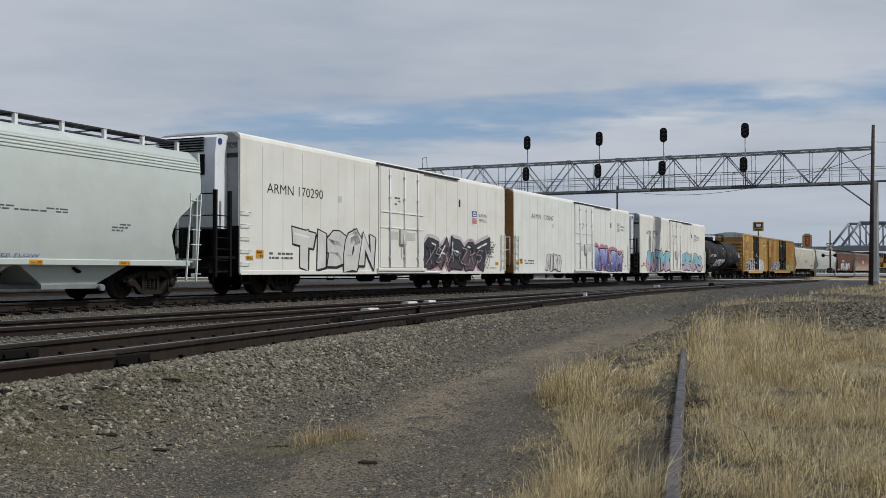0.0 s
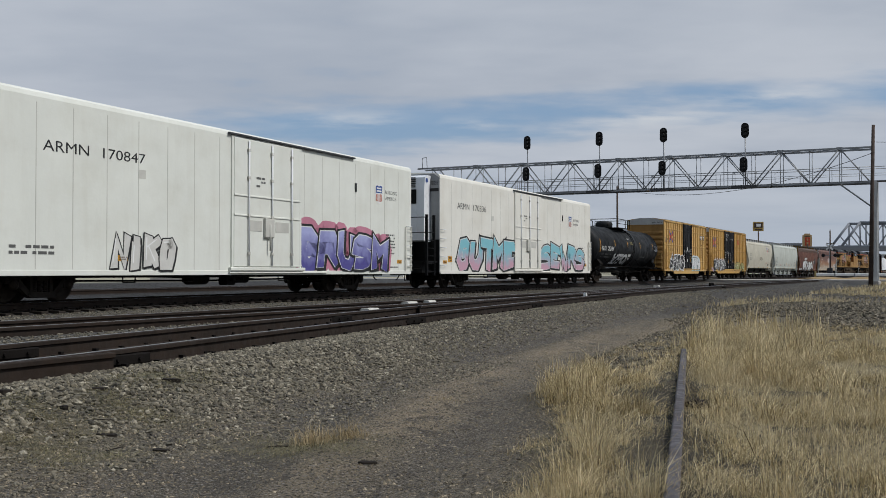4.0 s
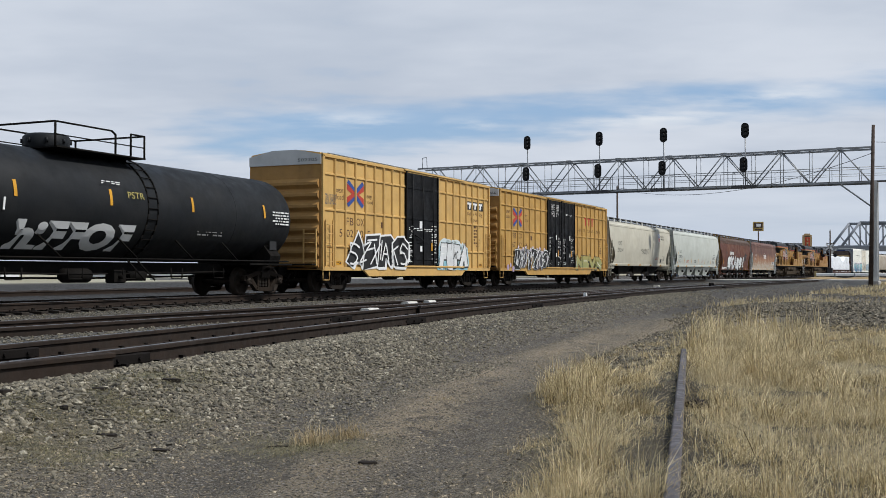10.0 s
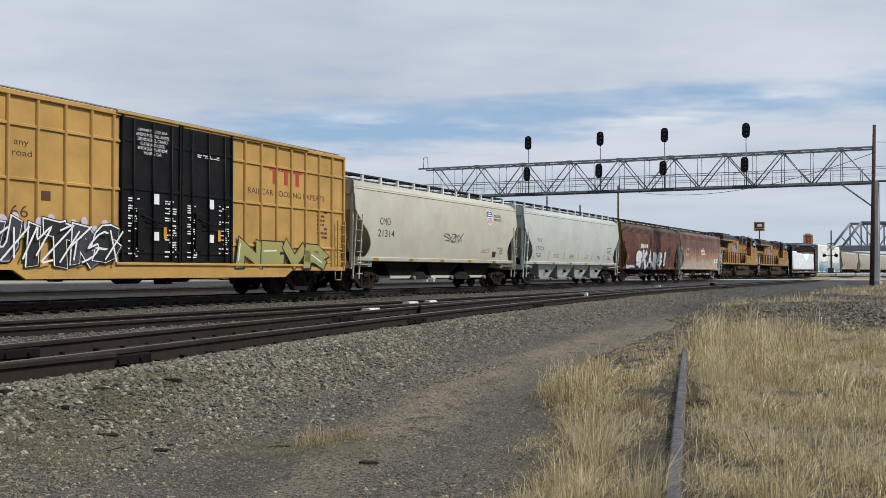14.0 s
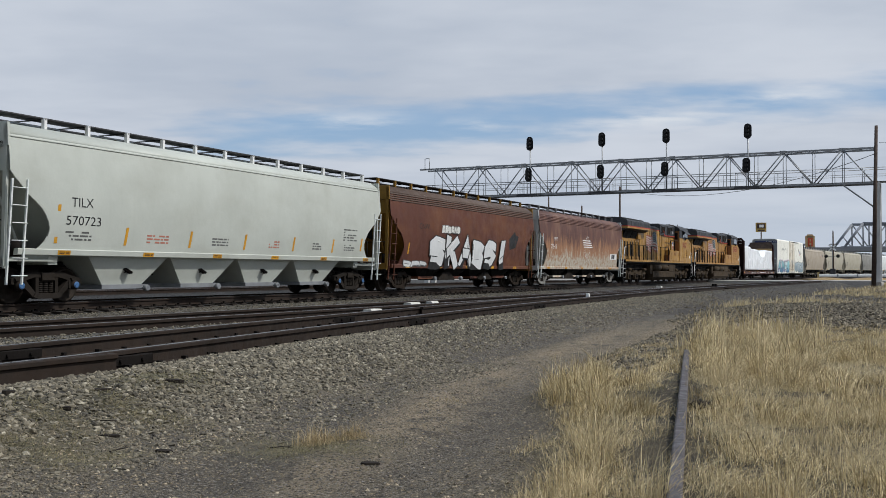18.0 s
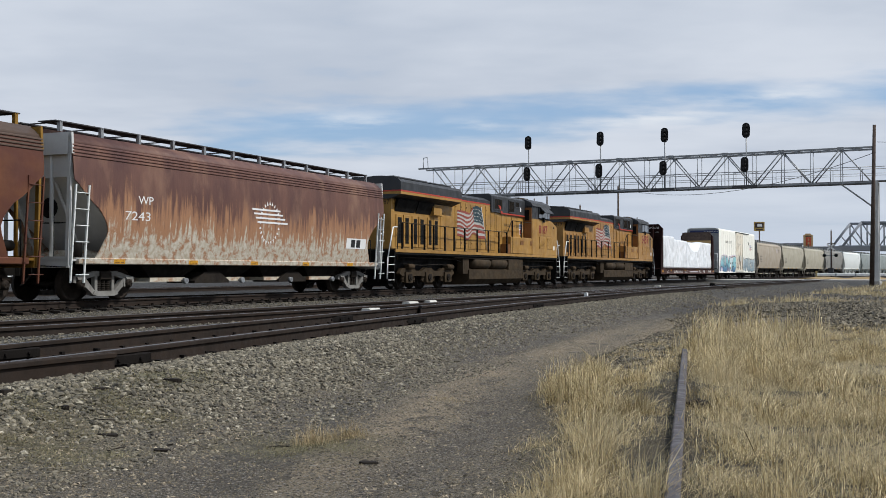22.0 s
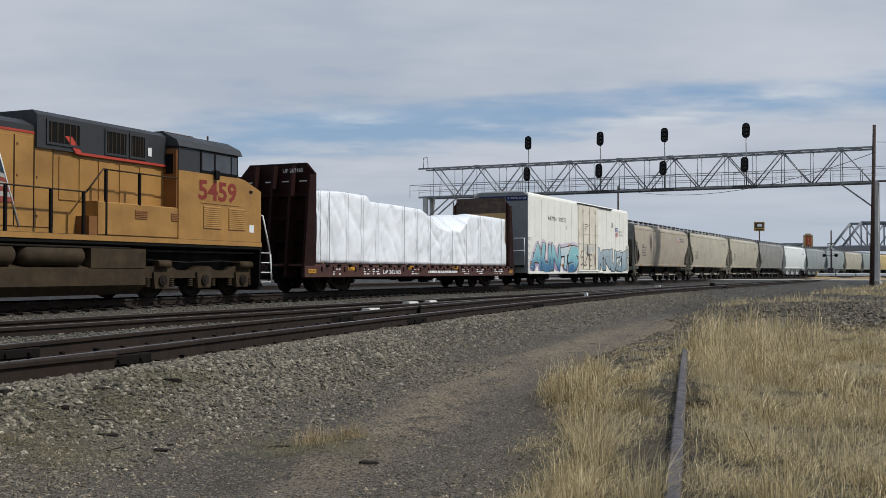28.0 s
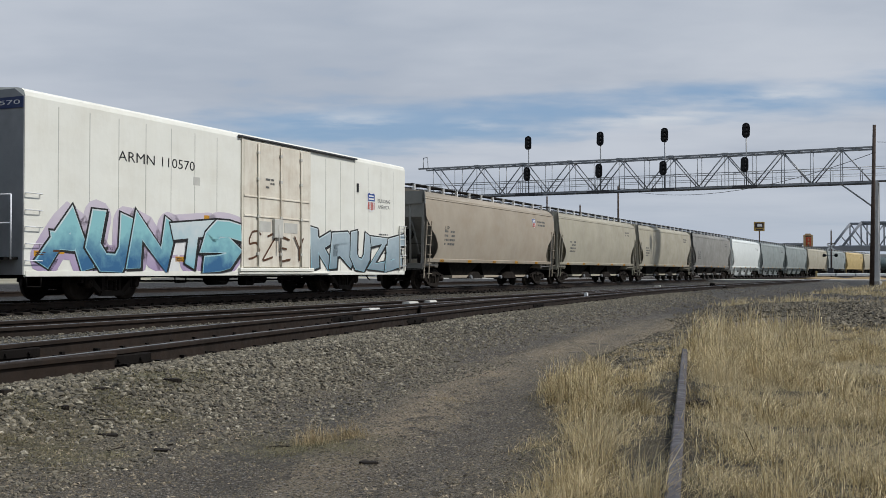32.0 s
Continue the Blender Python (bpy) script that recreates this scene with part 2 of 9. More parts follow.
M["louvre"] = paint("louvre", (0.00612, 0.00561, 0.0051), 0.7, amount=0.2, gloss=0.12)
M["galv"] = paint("galv", (0.262, 0.273, 0.282), 0.5, metal=0.45, vary=0.15, dirt=(0.117, 0.107, 0.0972), amount=0.3, size=2)
M["galv_dark"] = paint("galv_dark", (0.06, 0.06, 0.063), 0.6, metal=0.3, amount=0.3)
M["signal_black"] = paint("signal_black", (0.006, 0.006, 0.007), 0.6, amount=0.2, dirt=(0.02, 0.02, 0.02))
M["pole_wood"] = paint("pole_wood", (0.065, 0.046, 0.036), 0.9, vary=0.25, dirt=(0.03, 0.02, 0.017), amount=0.6, size=3)
M["steel_rail"] = paint("steel_rail", (0.030, 0.0235, 0.0195), 0.7, metal=0.2, vary=0.2, dirt=(0.045, 0.028, 0.019), amount=0.5, size=4, gloss=0.08)
M["rail_top"] = paint("rail_top", (0.17, 0.17, 0.176), 0.32, metal=0.85, vary=0.1, dirt=(0.064, 0.048, 0.04), amount=0.4, size=4)
M["rail_old"] = paint("rail_old", (0.0868, 0.0775, 0.0783), 0.55, metal=0.35, vary=0.15, dirt=(0.0682, 0.0403, 0.0261), amount=0.6, size=5)
M["tie"] = paint("tie", (0.0252, 0.021, 0.0176), 0.95, vary=0.35, dirt=(0.0588, 0.0504, 0.042), amount=0.5, size=5, gloss=0.08)
M["plate_steel"] = paint("plate_steel", (0.0105, 0.00875, 0.0077), 0.8, amount=0.4, size=4, gloss=0.08)
M["pale_box"] = paint("pale_box", (0.55, 0.53, 0.48), 0.7, amount=0.4, size=6)
M["rubber"] = paint("rubber", (0.01, 0.01, 0.01), 0.7, amount=0.1)
M["kraft"] = paint("kraft", (0.30, 0.20, 0.09), 0.8, vary=0.06, amount=0.2)
M["truss"] = paint("truss", (0.208, 0.224, 0.248), 0.7, vary=0.08, amount=0.3, size=0.4)
M["concrete"] = paint("concrete", (0.36, 0.34, 0.31), 0.85, vary=0.1, amount=0.4)
M["asphalt"] = paint("asphalt", (0.055, 0.055, 0.056), 0.9, vary=0.15, dirt=(0.10, 0.09, 0.08), amount=0.4, size=2)
M["sign_yellow"] = paint("sign_yellow", (0.42, 0.28, 0.08), 0.5, amount=0.1)
M["sign_brown"] = paint("sign_brown", (0.06, 0.035, 0.025), 0.5, amount=0.1)
M["sign_red"] = paint("sign_red", (0.42, 0.05, 0.02), 0.5, amount=0.1)
M["sign_tan"] = paint("sign_tan", (0.40, 0.27, 0.13), 0.5, amount=0.1)
M["bld_white"] = paint("bld_white", (0.55, 0.56, 0.56), 0.7, vary=0.04, amount=0.15, size=0.3)
M["bld_grey"] = paint("bld_grey", (0.16, 0.17, 0.18), 0.7, vary=0.06, amount=0.2, size=0.3)

glass = bpy.data.materials.new("cab_glass")
gn, gl, gp = nodes_of(glass)
gp.inputs["Base Color"].default_value = (0.02, 0.025, 0.03, 1)
gp.inputs["Roughness"].default_value = 0.06
gl.new(grain(gn, gl, 0.8), gp.inputs["Coat Weight"])
M["glass"] = glass

# wrapped lumber: satin plastic sheet with fine crinkles
wrap = bpy.data.materials.new("white_wrap")
n_, l_, p_ = nodes_of(wrap)
l_.new(mixer(n_, l_, grain(n_, l_, 1.2), (0.76, 0.79, 0.80), (0.88, 0.89, 0.90)), p_.inputs["Base Color"])
p_.inputs["Roughness"].default_value = 0.32
fold_ = n_.new("ShaderNodeTexWave")
fold_.inputs["Scale"].default_value, fold_.inputs["Distortion"].default_value, fold_.inputs["Detail"].default_value = 0.30, 7.0, 1.5
fold_.inputs["Detail Scale"].default_value = 0.8
ftc_ = n_.new("ShaderNodeTexCoord")
l_.new(ftc_.outputs["Object"], fold_.inputs["Vector"])
bumped(n_, l_, p_, mixer(n_, l_, 0.6, fold_.outputs["Fac"], grain(n_, l_, 2.2, (1, 0.9, 0.7), 5, 0.2, 0.8)), 0.3, 0.07)
M["wrap"] = wrap

# heavily weathered hopper side: oxide red above, peeled pale paint and rust runs below
rusty = bpy.data.materials.new("hop_rusty")
n_, l_, p_ = nodes_of(rusty)
tc_, sp_ = n_.new("ShaderNodeTexCoord"), n_.new("ShaderNodeSeparateXYZ")
l_.new(tc_.outputs["Object"], sp_.inputs[0])
runs_ = grain(n_, l_, 5.5, (1, 1.2, 0.09), 8, 0.25, 0.75, 0.7)
mad_ = n_.new("ShaderNodeMath")
mad_.operation, mad_.inputs[1].default_value = "MULTIPLY_ADD", 1.9
l_.new(runs_, mad_.inputs[0])
neg_ = n_.new("ShaderNodeMath")
neg_.operation, neg_.inputs[1].default_value = "MULTIPLY", -1.0
l_.new(sp_.outputs[2], neg_.inputs[0])
l_.new(neg_.outputs[0], mad_.inputs[2])
peel_ = n_.new("ShaderNodeMapRange")
peel_.inputs[1].default_value, peel_.inputs[2].default_value = -0.95, -0.70
l_.new(mad_.outputs[0], peel_.inputs[0])
rust_ = n_.new("ShaderNodeMapRange")
rust_.inputs[1].default_value, rust_.inputs[2].default_value = -1.75, -1.25
l_.new(mad_.outputs[0], rust_.inputs[0])
red_ = mixer(n_, l_, grain(n_, l_, 1.2, (1, 1, 0.4)), (0.075, 0.030, 0.024), (0.13, 0.058, 0.040))
red_ = mixer(n_, l_, grain(n_, l_, 1.1, (1, 1, 0.5), 5, 0.5, 0.7), red_, (0.19, 0.10, 0.065))
red_ = mixer(n_, l_, rust_.outputs[0], red_, (0.30, 0.15, 0.075))
patch_ = n_.new("ShaderNodeMath")
patch_.operation = "MULTIPLY"
l_.new(peel_.outputs[0], patch_.inputs[0])
l_.new(grain(n_, l_, 3.5, (1, 1, 1.2), 8, 0.40, 0.50, 0.7), patch_.inputs[1])
l_.new(mixer(n_, l_, patch_.outputs[0], red_, mixer(n_, l_, grain(n_, l_, 9, detail=5), (0.36, 0.31, 0.23), (0.52, 0.48, 0.40))), p_.inputs["Base Color"])
p_.inputs["Roughness"].default_value = 0.7
bumped(n_, l_, p_, runs_, 0.25, 0.02)
M["hop_rusty"] = rusty


# ---- mesh building ----
def tuck_in(z):
    """How far the rounded side of a hopper car lies inside its widest line."""
    return min(0.17, 0.15 * ((2.9 - z) / 1.7) ** 2) if z < 2.9 else 0.09 * min(1.0, (z - 2.9) / 1.28) ** 2


class Shape:
    """Vertices and faces of one mesh, gathered from simple solids."""

    high, long = 1.0, 1.0      # scale of what is built next, up and along
    round_side = False         # whether what is built next lies on a side that curves in above and below

    def __init__(self):
        self.v, self.f, self.smooth = [], [], []

    def add(self, verts, faces, smooth=False):
        k = len(self.v)
        self.v += [tuple(p) for p in verts]
        self.f += [tuple(i + k for i in face) for face in faces]
        self.smooth += [smooth] * len(faces)
        return self

    def box(self, x0, y0, z0, x1, y1, z1):
        return self.add([(x0, y0, z0), (x1, y0, z0), (x1, y1, z0), (x0, y1, z0), (x0, y0, z1), (x1, y0, z1), (x1, y1, z1), (x0, y1, z1)],
                        [(0, 3, 2, 1), (4, 5, 6, 7), (0, 1, 5, 4), (1, 2, 6, 5), (2, 3, 7, 6), (3, 0, 4, 7)])

    def prism(self, outline, axis, a, b, smooth=False):
        """An outline in the two other axes, pulled along an axis from a to b."""
        n = len(outline)
        i = "xyz".index(axis)

        def put(p, d):
            q = list(p)
            q.insert(i, d)
            return q
        verts = [put(p, a) for p in outline] + [put(p, b) for p in outline]
        sides = [(k, (k + 1) % n, n + (k + 1) % n, n + k) for k in range(n)]
        self.add(verts, [tuple(range(n))[::-1], tuple(range(n, 2 * n))])
        k0 = len(self.v) - 2 * n
        self.f += [tuple(q + k0 for q in s) for s in sides]
        self.smooth += [smooth] * n
        return self

    def cham(self, x0, y0, z0, x1, y1, z1, c=0.02):
        """A box with its edges along y taken off."""
        return self.prism([(x0 + c, z0), (x1 - c, z0), (x1, z0 + c), (x1, z1 - c), (x1 - c, z1), (x0 + c, z1), (x0, z1 - c), (x0, z0 + c)], "y", y0, y1)

    def rings(self, rings, caps=True, smooth=True):
        n = len(rings[0])
        verts = [p for r in rings for p in r]
        faces = [(r * n + k, r * n + (k + 1) % n, (r + 1) * n + (k + 1) % n, (r + 1) * n + k) for r in range(len(rings) - 1) for k in range(n)]
        self.add(verts, faces, smooth)
        if caps:
            k0 = len(self.v) - len(verts)
            self.f += [tuple(k0 + k for k in range(n))[::-1], tuple(k0 + (len(rings) - 1) * n + k for k in range(n))]
            self.smooth += [False, False]
        return self

    def rod(self, p, q, r, n=8, r2=None):
        p, q = Vector(p), Vector(q)
        d = (q - p).normalized()
        a = d.orthogonal().normalized()
        b = d.cross(a)
        turn = [(math.cos(2 * math.pi * k / n), math.sin(2 * math.pi * k / n)) for k in range(n)]
        return self.rings([[o + (a * c + b * s) * rad for c, s in turn] for o, rad in ((p, r), (q, r if r2 is None else r2))])

    def tube(self, points, r, n=6):
        for p, q in zip(points, points[1:]):
            self.rod(p, q, r, n)
        return self

    def lathe(self, profile, axis="y", at=(0, 0, 0), n=20):
        """A profile of (place along the axis, radius) turned round it."""
        rings = []
        for d, r in profile:
            ring = []
            for k in range(n):
                c, s = math.cos(2 * math.pi * k / n) * r, math.sin(2 * math.pi * k / n) * r
                ring.append((at[0] + (d if axis == "x" else c), at[1] + (d if axis == "y" else (s if axis == "z" else c)),
                             at[2] + (d if axis == "z" else s)) if axis != "y" else (at[0] + c, at[1] + d, at[2] + s))
            rings.append(ring)
        return self.rings(rings)

    def mesh(self, name, material):
        me = bpy.data.meshes.new(name)
        if Shape.round_side:
            self.v = [(x - math.copysign(tuck_in(z), x) if abs(x) > 1.3 else x, y, z) for x, y, z in self.v]
        me.from_pydata([(x, y * Shape.long, z * Shape.high) for x, y, z in self.v], [], self.f)
        me.polygons.foreach_set("use_smooth", self.smooth)
        me.materials.append(material)
        bm = bmesh.new()
        bm.from_mesh(me)
        bmesh.ops.recalc_face_normals(bm, faces=bm.faces)
        bm.to_mesh(me)
        bm.free()
        return me


def part(name, shape, material, parent, label="", at=None):
    """One mesh object under a thing or a part; shape is a Shape or a mesh to share."""
    me = shape if isinstance(shape, bpy.types.Mesh) else shape.mesh(name, M[material] if isinstance(material, str) else material)
    ob = new(name, me)
    ob.parent = parent
    if at is not None:
        ob.location = (at[0], at[1] * Shape.long, at[2] * Shape.high)
    if label:
        ob["label"] = label
    if name in ("lettering", "white_dots", "spring_nest"):
        ob["kind"] = "stuff"
    return ob


def thing(name, label, category, group="", kind="", at=(0, 0, 0)):
    e = tagged(new(name), label, category, group, kind)
    e.location = at
    return e


def solid(name, shape, material, label, category, group="", kind=""):
    """A thing that is one mesh."""
    return tagged(new(name, shape.mesh(name, M[material] if isinstance(material, str) else material)), label, category, group, kind)


def letters(text, bold=0.0, res=3):
    """Outline of a word in the built-in font, as flat polygons with the box it fills."""
    cu = bpy.data.curves.new("word", "FONT")
    cu.body, cu.offset, cu.resolution_u, cu.fill_mode = text, bold, res, "FRONT"
    ob = bpy.data.objects.new("word", cu)
    me = bpy.data.meshes.new_from_object(ob)
    v = [tuple(p.co) for p in me.vertices]
    f = [tuple(p.vertices) for p in me.polygons]
    bpy.data.objects.remove(ob)
    bpy.data.curves.remove(cu)
    bpy.data.meshes.remove(me)
    xs, ys = [p[0] for p in v], [p[1] for p in v]
    return v, f, (min(xs), max(xs), min(ys), max(ys))


def word(name, text, y0, y1, z0, z1, x, material, parent, bold=0.0, label=""):
    """A word painted on a car side that faces +x, filling the given stretch."""
    v, f, (a, b, c, d) = letters(text, bold)
    s = Shape().add([(x, y0 + (p[0] - a) / (b - a) * (y1 - y0), z0 + (p[1] - c) / (d - c) * (z1 - z0)) for p in v], f)
    return part(name, s, material, parent, label)


def end_word(name, text, x0, x1, z0, z1, y, material, parent):
    """A word on a car end that faces -y; it reads from x0 to x1."""
    v, f, (a, b, c, d) = letters(text)
    s = Shape().add([(x0 + (p[0] - a) / (b - a) * (x1 - x0), y, z0 + (p[1] - c) / (d - c) * (z1 - z0)) for p in v], f)
    return part(name, s, material, parent)


def bars(y0, y1, z0, z1, x, rows, seed, fill=0.8):
    """Lines of writing too small to read, as plain bars."""
    rnd = random.Random(seed)
    s = Shape()
    h = (z1 - z0) / rows
    for k in range(rows):
        y = y0
        while y < y1 - 0.03:
            w = min(rnd.uniform(0.06, 0.28), y1 - y)
            if rnd.random() < fill:
                s.box(x - 0.003, y, z0 + h * k + h * 0.25, x, y + w, z0 + h * k + h * 0.75)
            y += w + 0.05
    return s


# letters as brush strokes on a grid of ten: pairs of digits across and up, strokes parted by a space
STROKES = {"A": "105990 3464", "B": "1019 1959786515 1565837010", "C": "8759291513306082", "D": "1019 196987836010", "E": "89191081 1565", "F": "891910 1565",
           "G": "87592915133060838555", "I": "5059", "K": "1019 8915 3680", "L": "191080", "M": "1019459980", "N": "10198089", "O": "5929171320507083876959",
           "P": "101969877515", "R": "101969967515 4590", "S": "88592907055583714010", "T": "0999 5950", "U": "191330608389", "V": "195089", "X": "1089 1980", "Y": "195589 5550",
           "Z": "19891080", "h": "1019 16476560", "i": "4046 4949", "!": "5953 5150", "W": "193045607099"}


def ribbon(points, half, lift, x):
    """A brush stroke along a smoothed line of (y, z) with rounded ends."""
    pts = []
    p = [points[0]] + points + [points[-1]]
    for k in range(1, len(p) - 2):
        for j in range(6):
            t = j / 6
            a, b, c, d = p[k - 1], p[k], p[k + 1], p[k + 2]
            q = [0.5 * (2 * b[i] + (c[i] - a[i]) * t * 0.8 + (2 * a[i] - 5 * b[i] + 4 * c[i] - d[i]) * t * t * 0.8 + (3 * b[i] - a[i] - 3 * c[i] + d[i]) * t ** 3 * 0.8) for i in (0, 1)]
            r = [b[i] + (c[i] - b[i]) * t for i in (0, 1)]
            pts.append(Vector(((q[0] * 0.5 + r[0] * 0.5) if j else b[0], (q[1] * 0.5 + r[1] * 0.5) if j else b[1])))
    pts.append(Vector(points[-1]))
    d0, d1 = (pts[0] - pts[1]).normalized(), (pts[-1] - pts[-2]).normalized()
    cap = [(half * 0.9, 0.35), (half * 0.65, 0.75), (half * 0.3, 0.95)]
    line = [(pts[0] + d0 * e, g) for e, g in cap] + [(q, 1.0) for q in pts] + [(pts[-1] + d1 * e, g) for e, g in cap[::-1]]
    verts = []
    for k, (q, g) in enumerate(line):
        d = (line[min(k + 1, len(line) - 1)][0] - line[max(k - 1, 0)][0])
        d = d.normalized() if d.length > 1e-6 else Vector((1, 0))
        n = Vector((-d.y, d.x)) * half * g
        for m in (q + n, q - n):
            verts.append((x + lift, m.x, m.y))
    return verts, [(2 * k, 2 * k + 1, 2 * k + 3, 2 * k + 2) for k in range(len(line) - 1)]


def slab(points, half, lift, x, cut=0.3):
    """A broad angular stroke along (y, z) points: square, slanting ends and mitred corners."""
    pts = [Vector(p) for p in points]
    pts = [p for k, p in enumerate(pts) if k == 0 or (p - pts[k - 1]).length > 0.02]
    if len(pts) < 2:
        pts.append(pts[0] + Vector((0.0, 0.05)))
    pts[0] = pts[0] + (pts[0] - pts[1]).normalized() * half * 0.75
    pts[-1] = pts[-1] + (pts[-1] - pts[-2]).normalized() * half * 0.75
    verts = []
    for k, q in enumerate(pts):
        a = (q - pts[k - 1]).normalized() if k else None
        b = (pts[k + 1] - q).normalized() if k < len(pts) - 1 else None
        if a is None or b is None:
            d = a or b
            n = Vector((-d.y, d.x)) * half
            slant = d * half * cut * (1 if b is None else -1)
            ends = (q + n + slant, q - n - slant * 0.4)
        else:
            m = Vector((-(a.y + b.y), a.x + b.x))
            m = m.normalized() if m.length > 0.2 else Vector((-a.y, a.x))
            n = m * half / max(0.62, m.dot(Vector((-a.y, a.x))))
            ends = (q + n, q - n)
        for p in ends:
            verts.append((x + lift, p.x, p.y))
    return verts, [(2 * k, 2 * k + 1, 2 * k + 3, 2 * k + 2) for k in range(len(pts) - 1)]


def graffiti(text, y0, y1, z0, z1, x, outline, fills, parent, seed=1, edge=0.045, lean=0.12, wild=0.14, label="", halo=None, fat=1.3, wide=1.16, inner=None):
    """Spray-painted swelling letters: each a dark outline with its fill and a pale gleam on it, lapping over the one before."""
    rnd = random.Random(seed)
    glow = Shape()
    cell = (y1 - y0) / len(text)
    rim = 0.026 + edge
    for k, ch in enumerate(text):
        back, fill, gleam, light = Shape(), Shape(), Shape(), Shape()
        tilt = rnd.uniform(-wild, wild)
        brush = min(0.19 * cell, 0.15 * (z1 - z0)) * fat
        w, h = cell * wide - 2 * brush * 0.7, (z1 - z0) * rnd.uniform(0.84, 0.98) - 2 * brush
        cy, base = y0 + (k + 0.5) * cell, z0 + brush + ((z1 - z0) - h - 2 * brush) * rnd.random()
        lay = 0.004 + 0.008 * k
        for j, stroke in enumerate(STROKES.get(ch, STROKES["I"]).split()):
            pts = []
            for i in range(0, len(stroke) - 1, 2):
                u, t = int(stroke[i]) / 9 - 0.5 + rnd.uniform(-0.05, 0.05), int(stroke[i + 1]) / 9 + rnd.uniform(-0.04, 0.04)
                pts.append((cy + u * w + (t - 0.5) * h * (lean + tilt), max(z0 + brush, base + t * h + u * w * tilt)))
            b = brush * rnd.uniform(0.85, 1.2)
            runs = [(back, b + rim if fills else rim, lay + 0.0004 * j, pts)]
            if fills:
                runs.append((back, b + rim * 0.6, lay - 0.002 + 0.0004 * j, [(p[0] + rim * 1.3, p[1] - rim * 0.9) for p in pts]))
                if inner:
                    runs.append((light, b, lay + 0.002 + 0.0002 * j, pts))
                runs.append((fill, b - 0.03 if inner else b, lay + 0.0038 + 0.0003 * j, [(p[0] + 0.012, p[1] - 0.012) for p in pts] if inner else pts))
                if rnd.random() < 0.5 and not inner:
                    runs.append((gleam, b * 0.13, lay + 0.0062, [(p[0] - b * 0.45, p[1] + b * 0.35) for p in pts[:2]]))
            if halo:
                runs.append((glow, b + rim * 2.6 + 0.1, 0.002 + 0.0001 * j, pts))
            for shape, half, lift, line in runs:
                v, f = slab(line, half, lift, x) if shape in (back, fill, light) and fills else ribbon(line, half, lift, x)
                shape.add([(q[0], q[1], max(z0 - 0.02, q[2])) for q in v], f)
        g = part("painted_letter", back, outline, parent, label)
        if fills:
            part("paint_fill", fill, fills[k % len(fills)], g)
        if light.f:
            part("inner_line", light, inner, g)
        if gleam.f:
            part("highlight", gleam, "white_mark", g)
    if halo:
        tagged(part("spray_cloud", glow, halo, parent), kind="stuff")


# ---- ground: one sheet out to the horizon ----
def toe_x(y):
    """Outer edge of the ballast shoulder."""
    return max(c_x(y), B_X) + 1.75 + 0.035 * min(22.0, max(0.0, y - 6)) + 0.2 * noise.noise((0, y * 0.3, 7.0))


def bank_x(y):
    """Edge between the dirt track and the grassy bank."""
    return -0.35 - 0.32 * min(y, 10) - 0.15 * max(0, min(y, 14.5) - 10) - 0.11 * max(0, min(y, 40) - 14.5) + 0.22 * noise.noise((3.0, y * 0.6, 1.0))


def knotted(knots, y):
    """A line through (y, x) knots, straight between them."""
    for (a, p), (b, q) in zip(knots, knots[1:]):
        if y <= b:
            return p + (q - p) * max(0.0, (y - a) / (b - a))
    return knots[-1][1]


def rut_x(y, which):
    """Wheel ruts of the dirt track, which bends away along the ballast."""
    sway = 0.12 * noise.noise((which, y * 0.35, 3))
    if which == 0:
        return knotted([(2, -2.9), (4.4, -3.7), (7.3, -4.7), (10.4, -5.65), (12.7, -6.05), (19.4, -6.85), (28, -7.4)], y) + sway
    return knotted([(2, -2.4), (5, -2.95), (7.3, -3.35), (10, -3.95), (14, -4.75), (20, -5.9), (28, -6.9)], y) + sway


def spur_x(y):
    return -1.13 - 0.2273 * (y - 4.57)


def ramp(a, b, v):
    u = min(1.0, max(0.0, (v - a) / (b - a)))
    return u * u * (3 - 2 * u)


def mound(x, y):
    """How far out a place is on the low stony mound: nought in the middle, one near the foot."""
    u = x + 2.6
    v = y - 23.0 + 0.75 * u
    return (u / (5.4 if u > 0 else 3.2)) ** 2 + (v / 3.3) ** 2


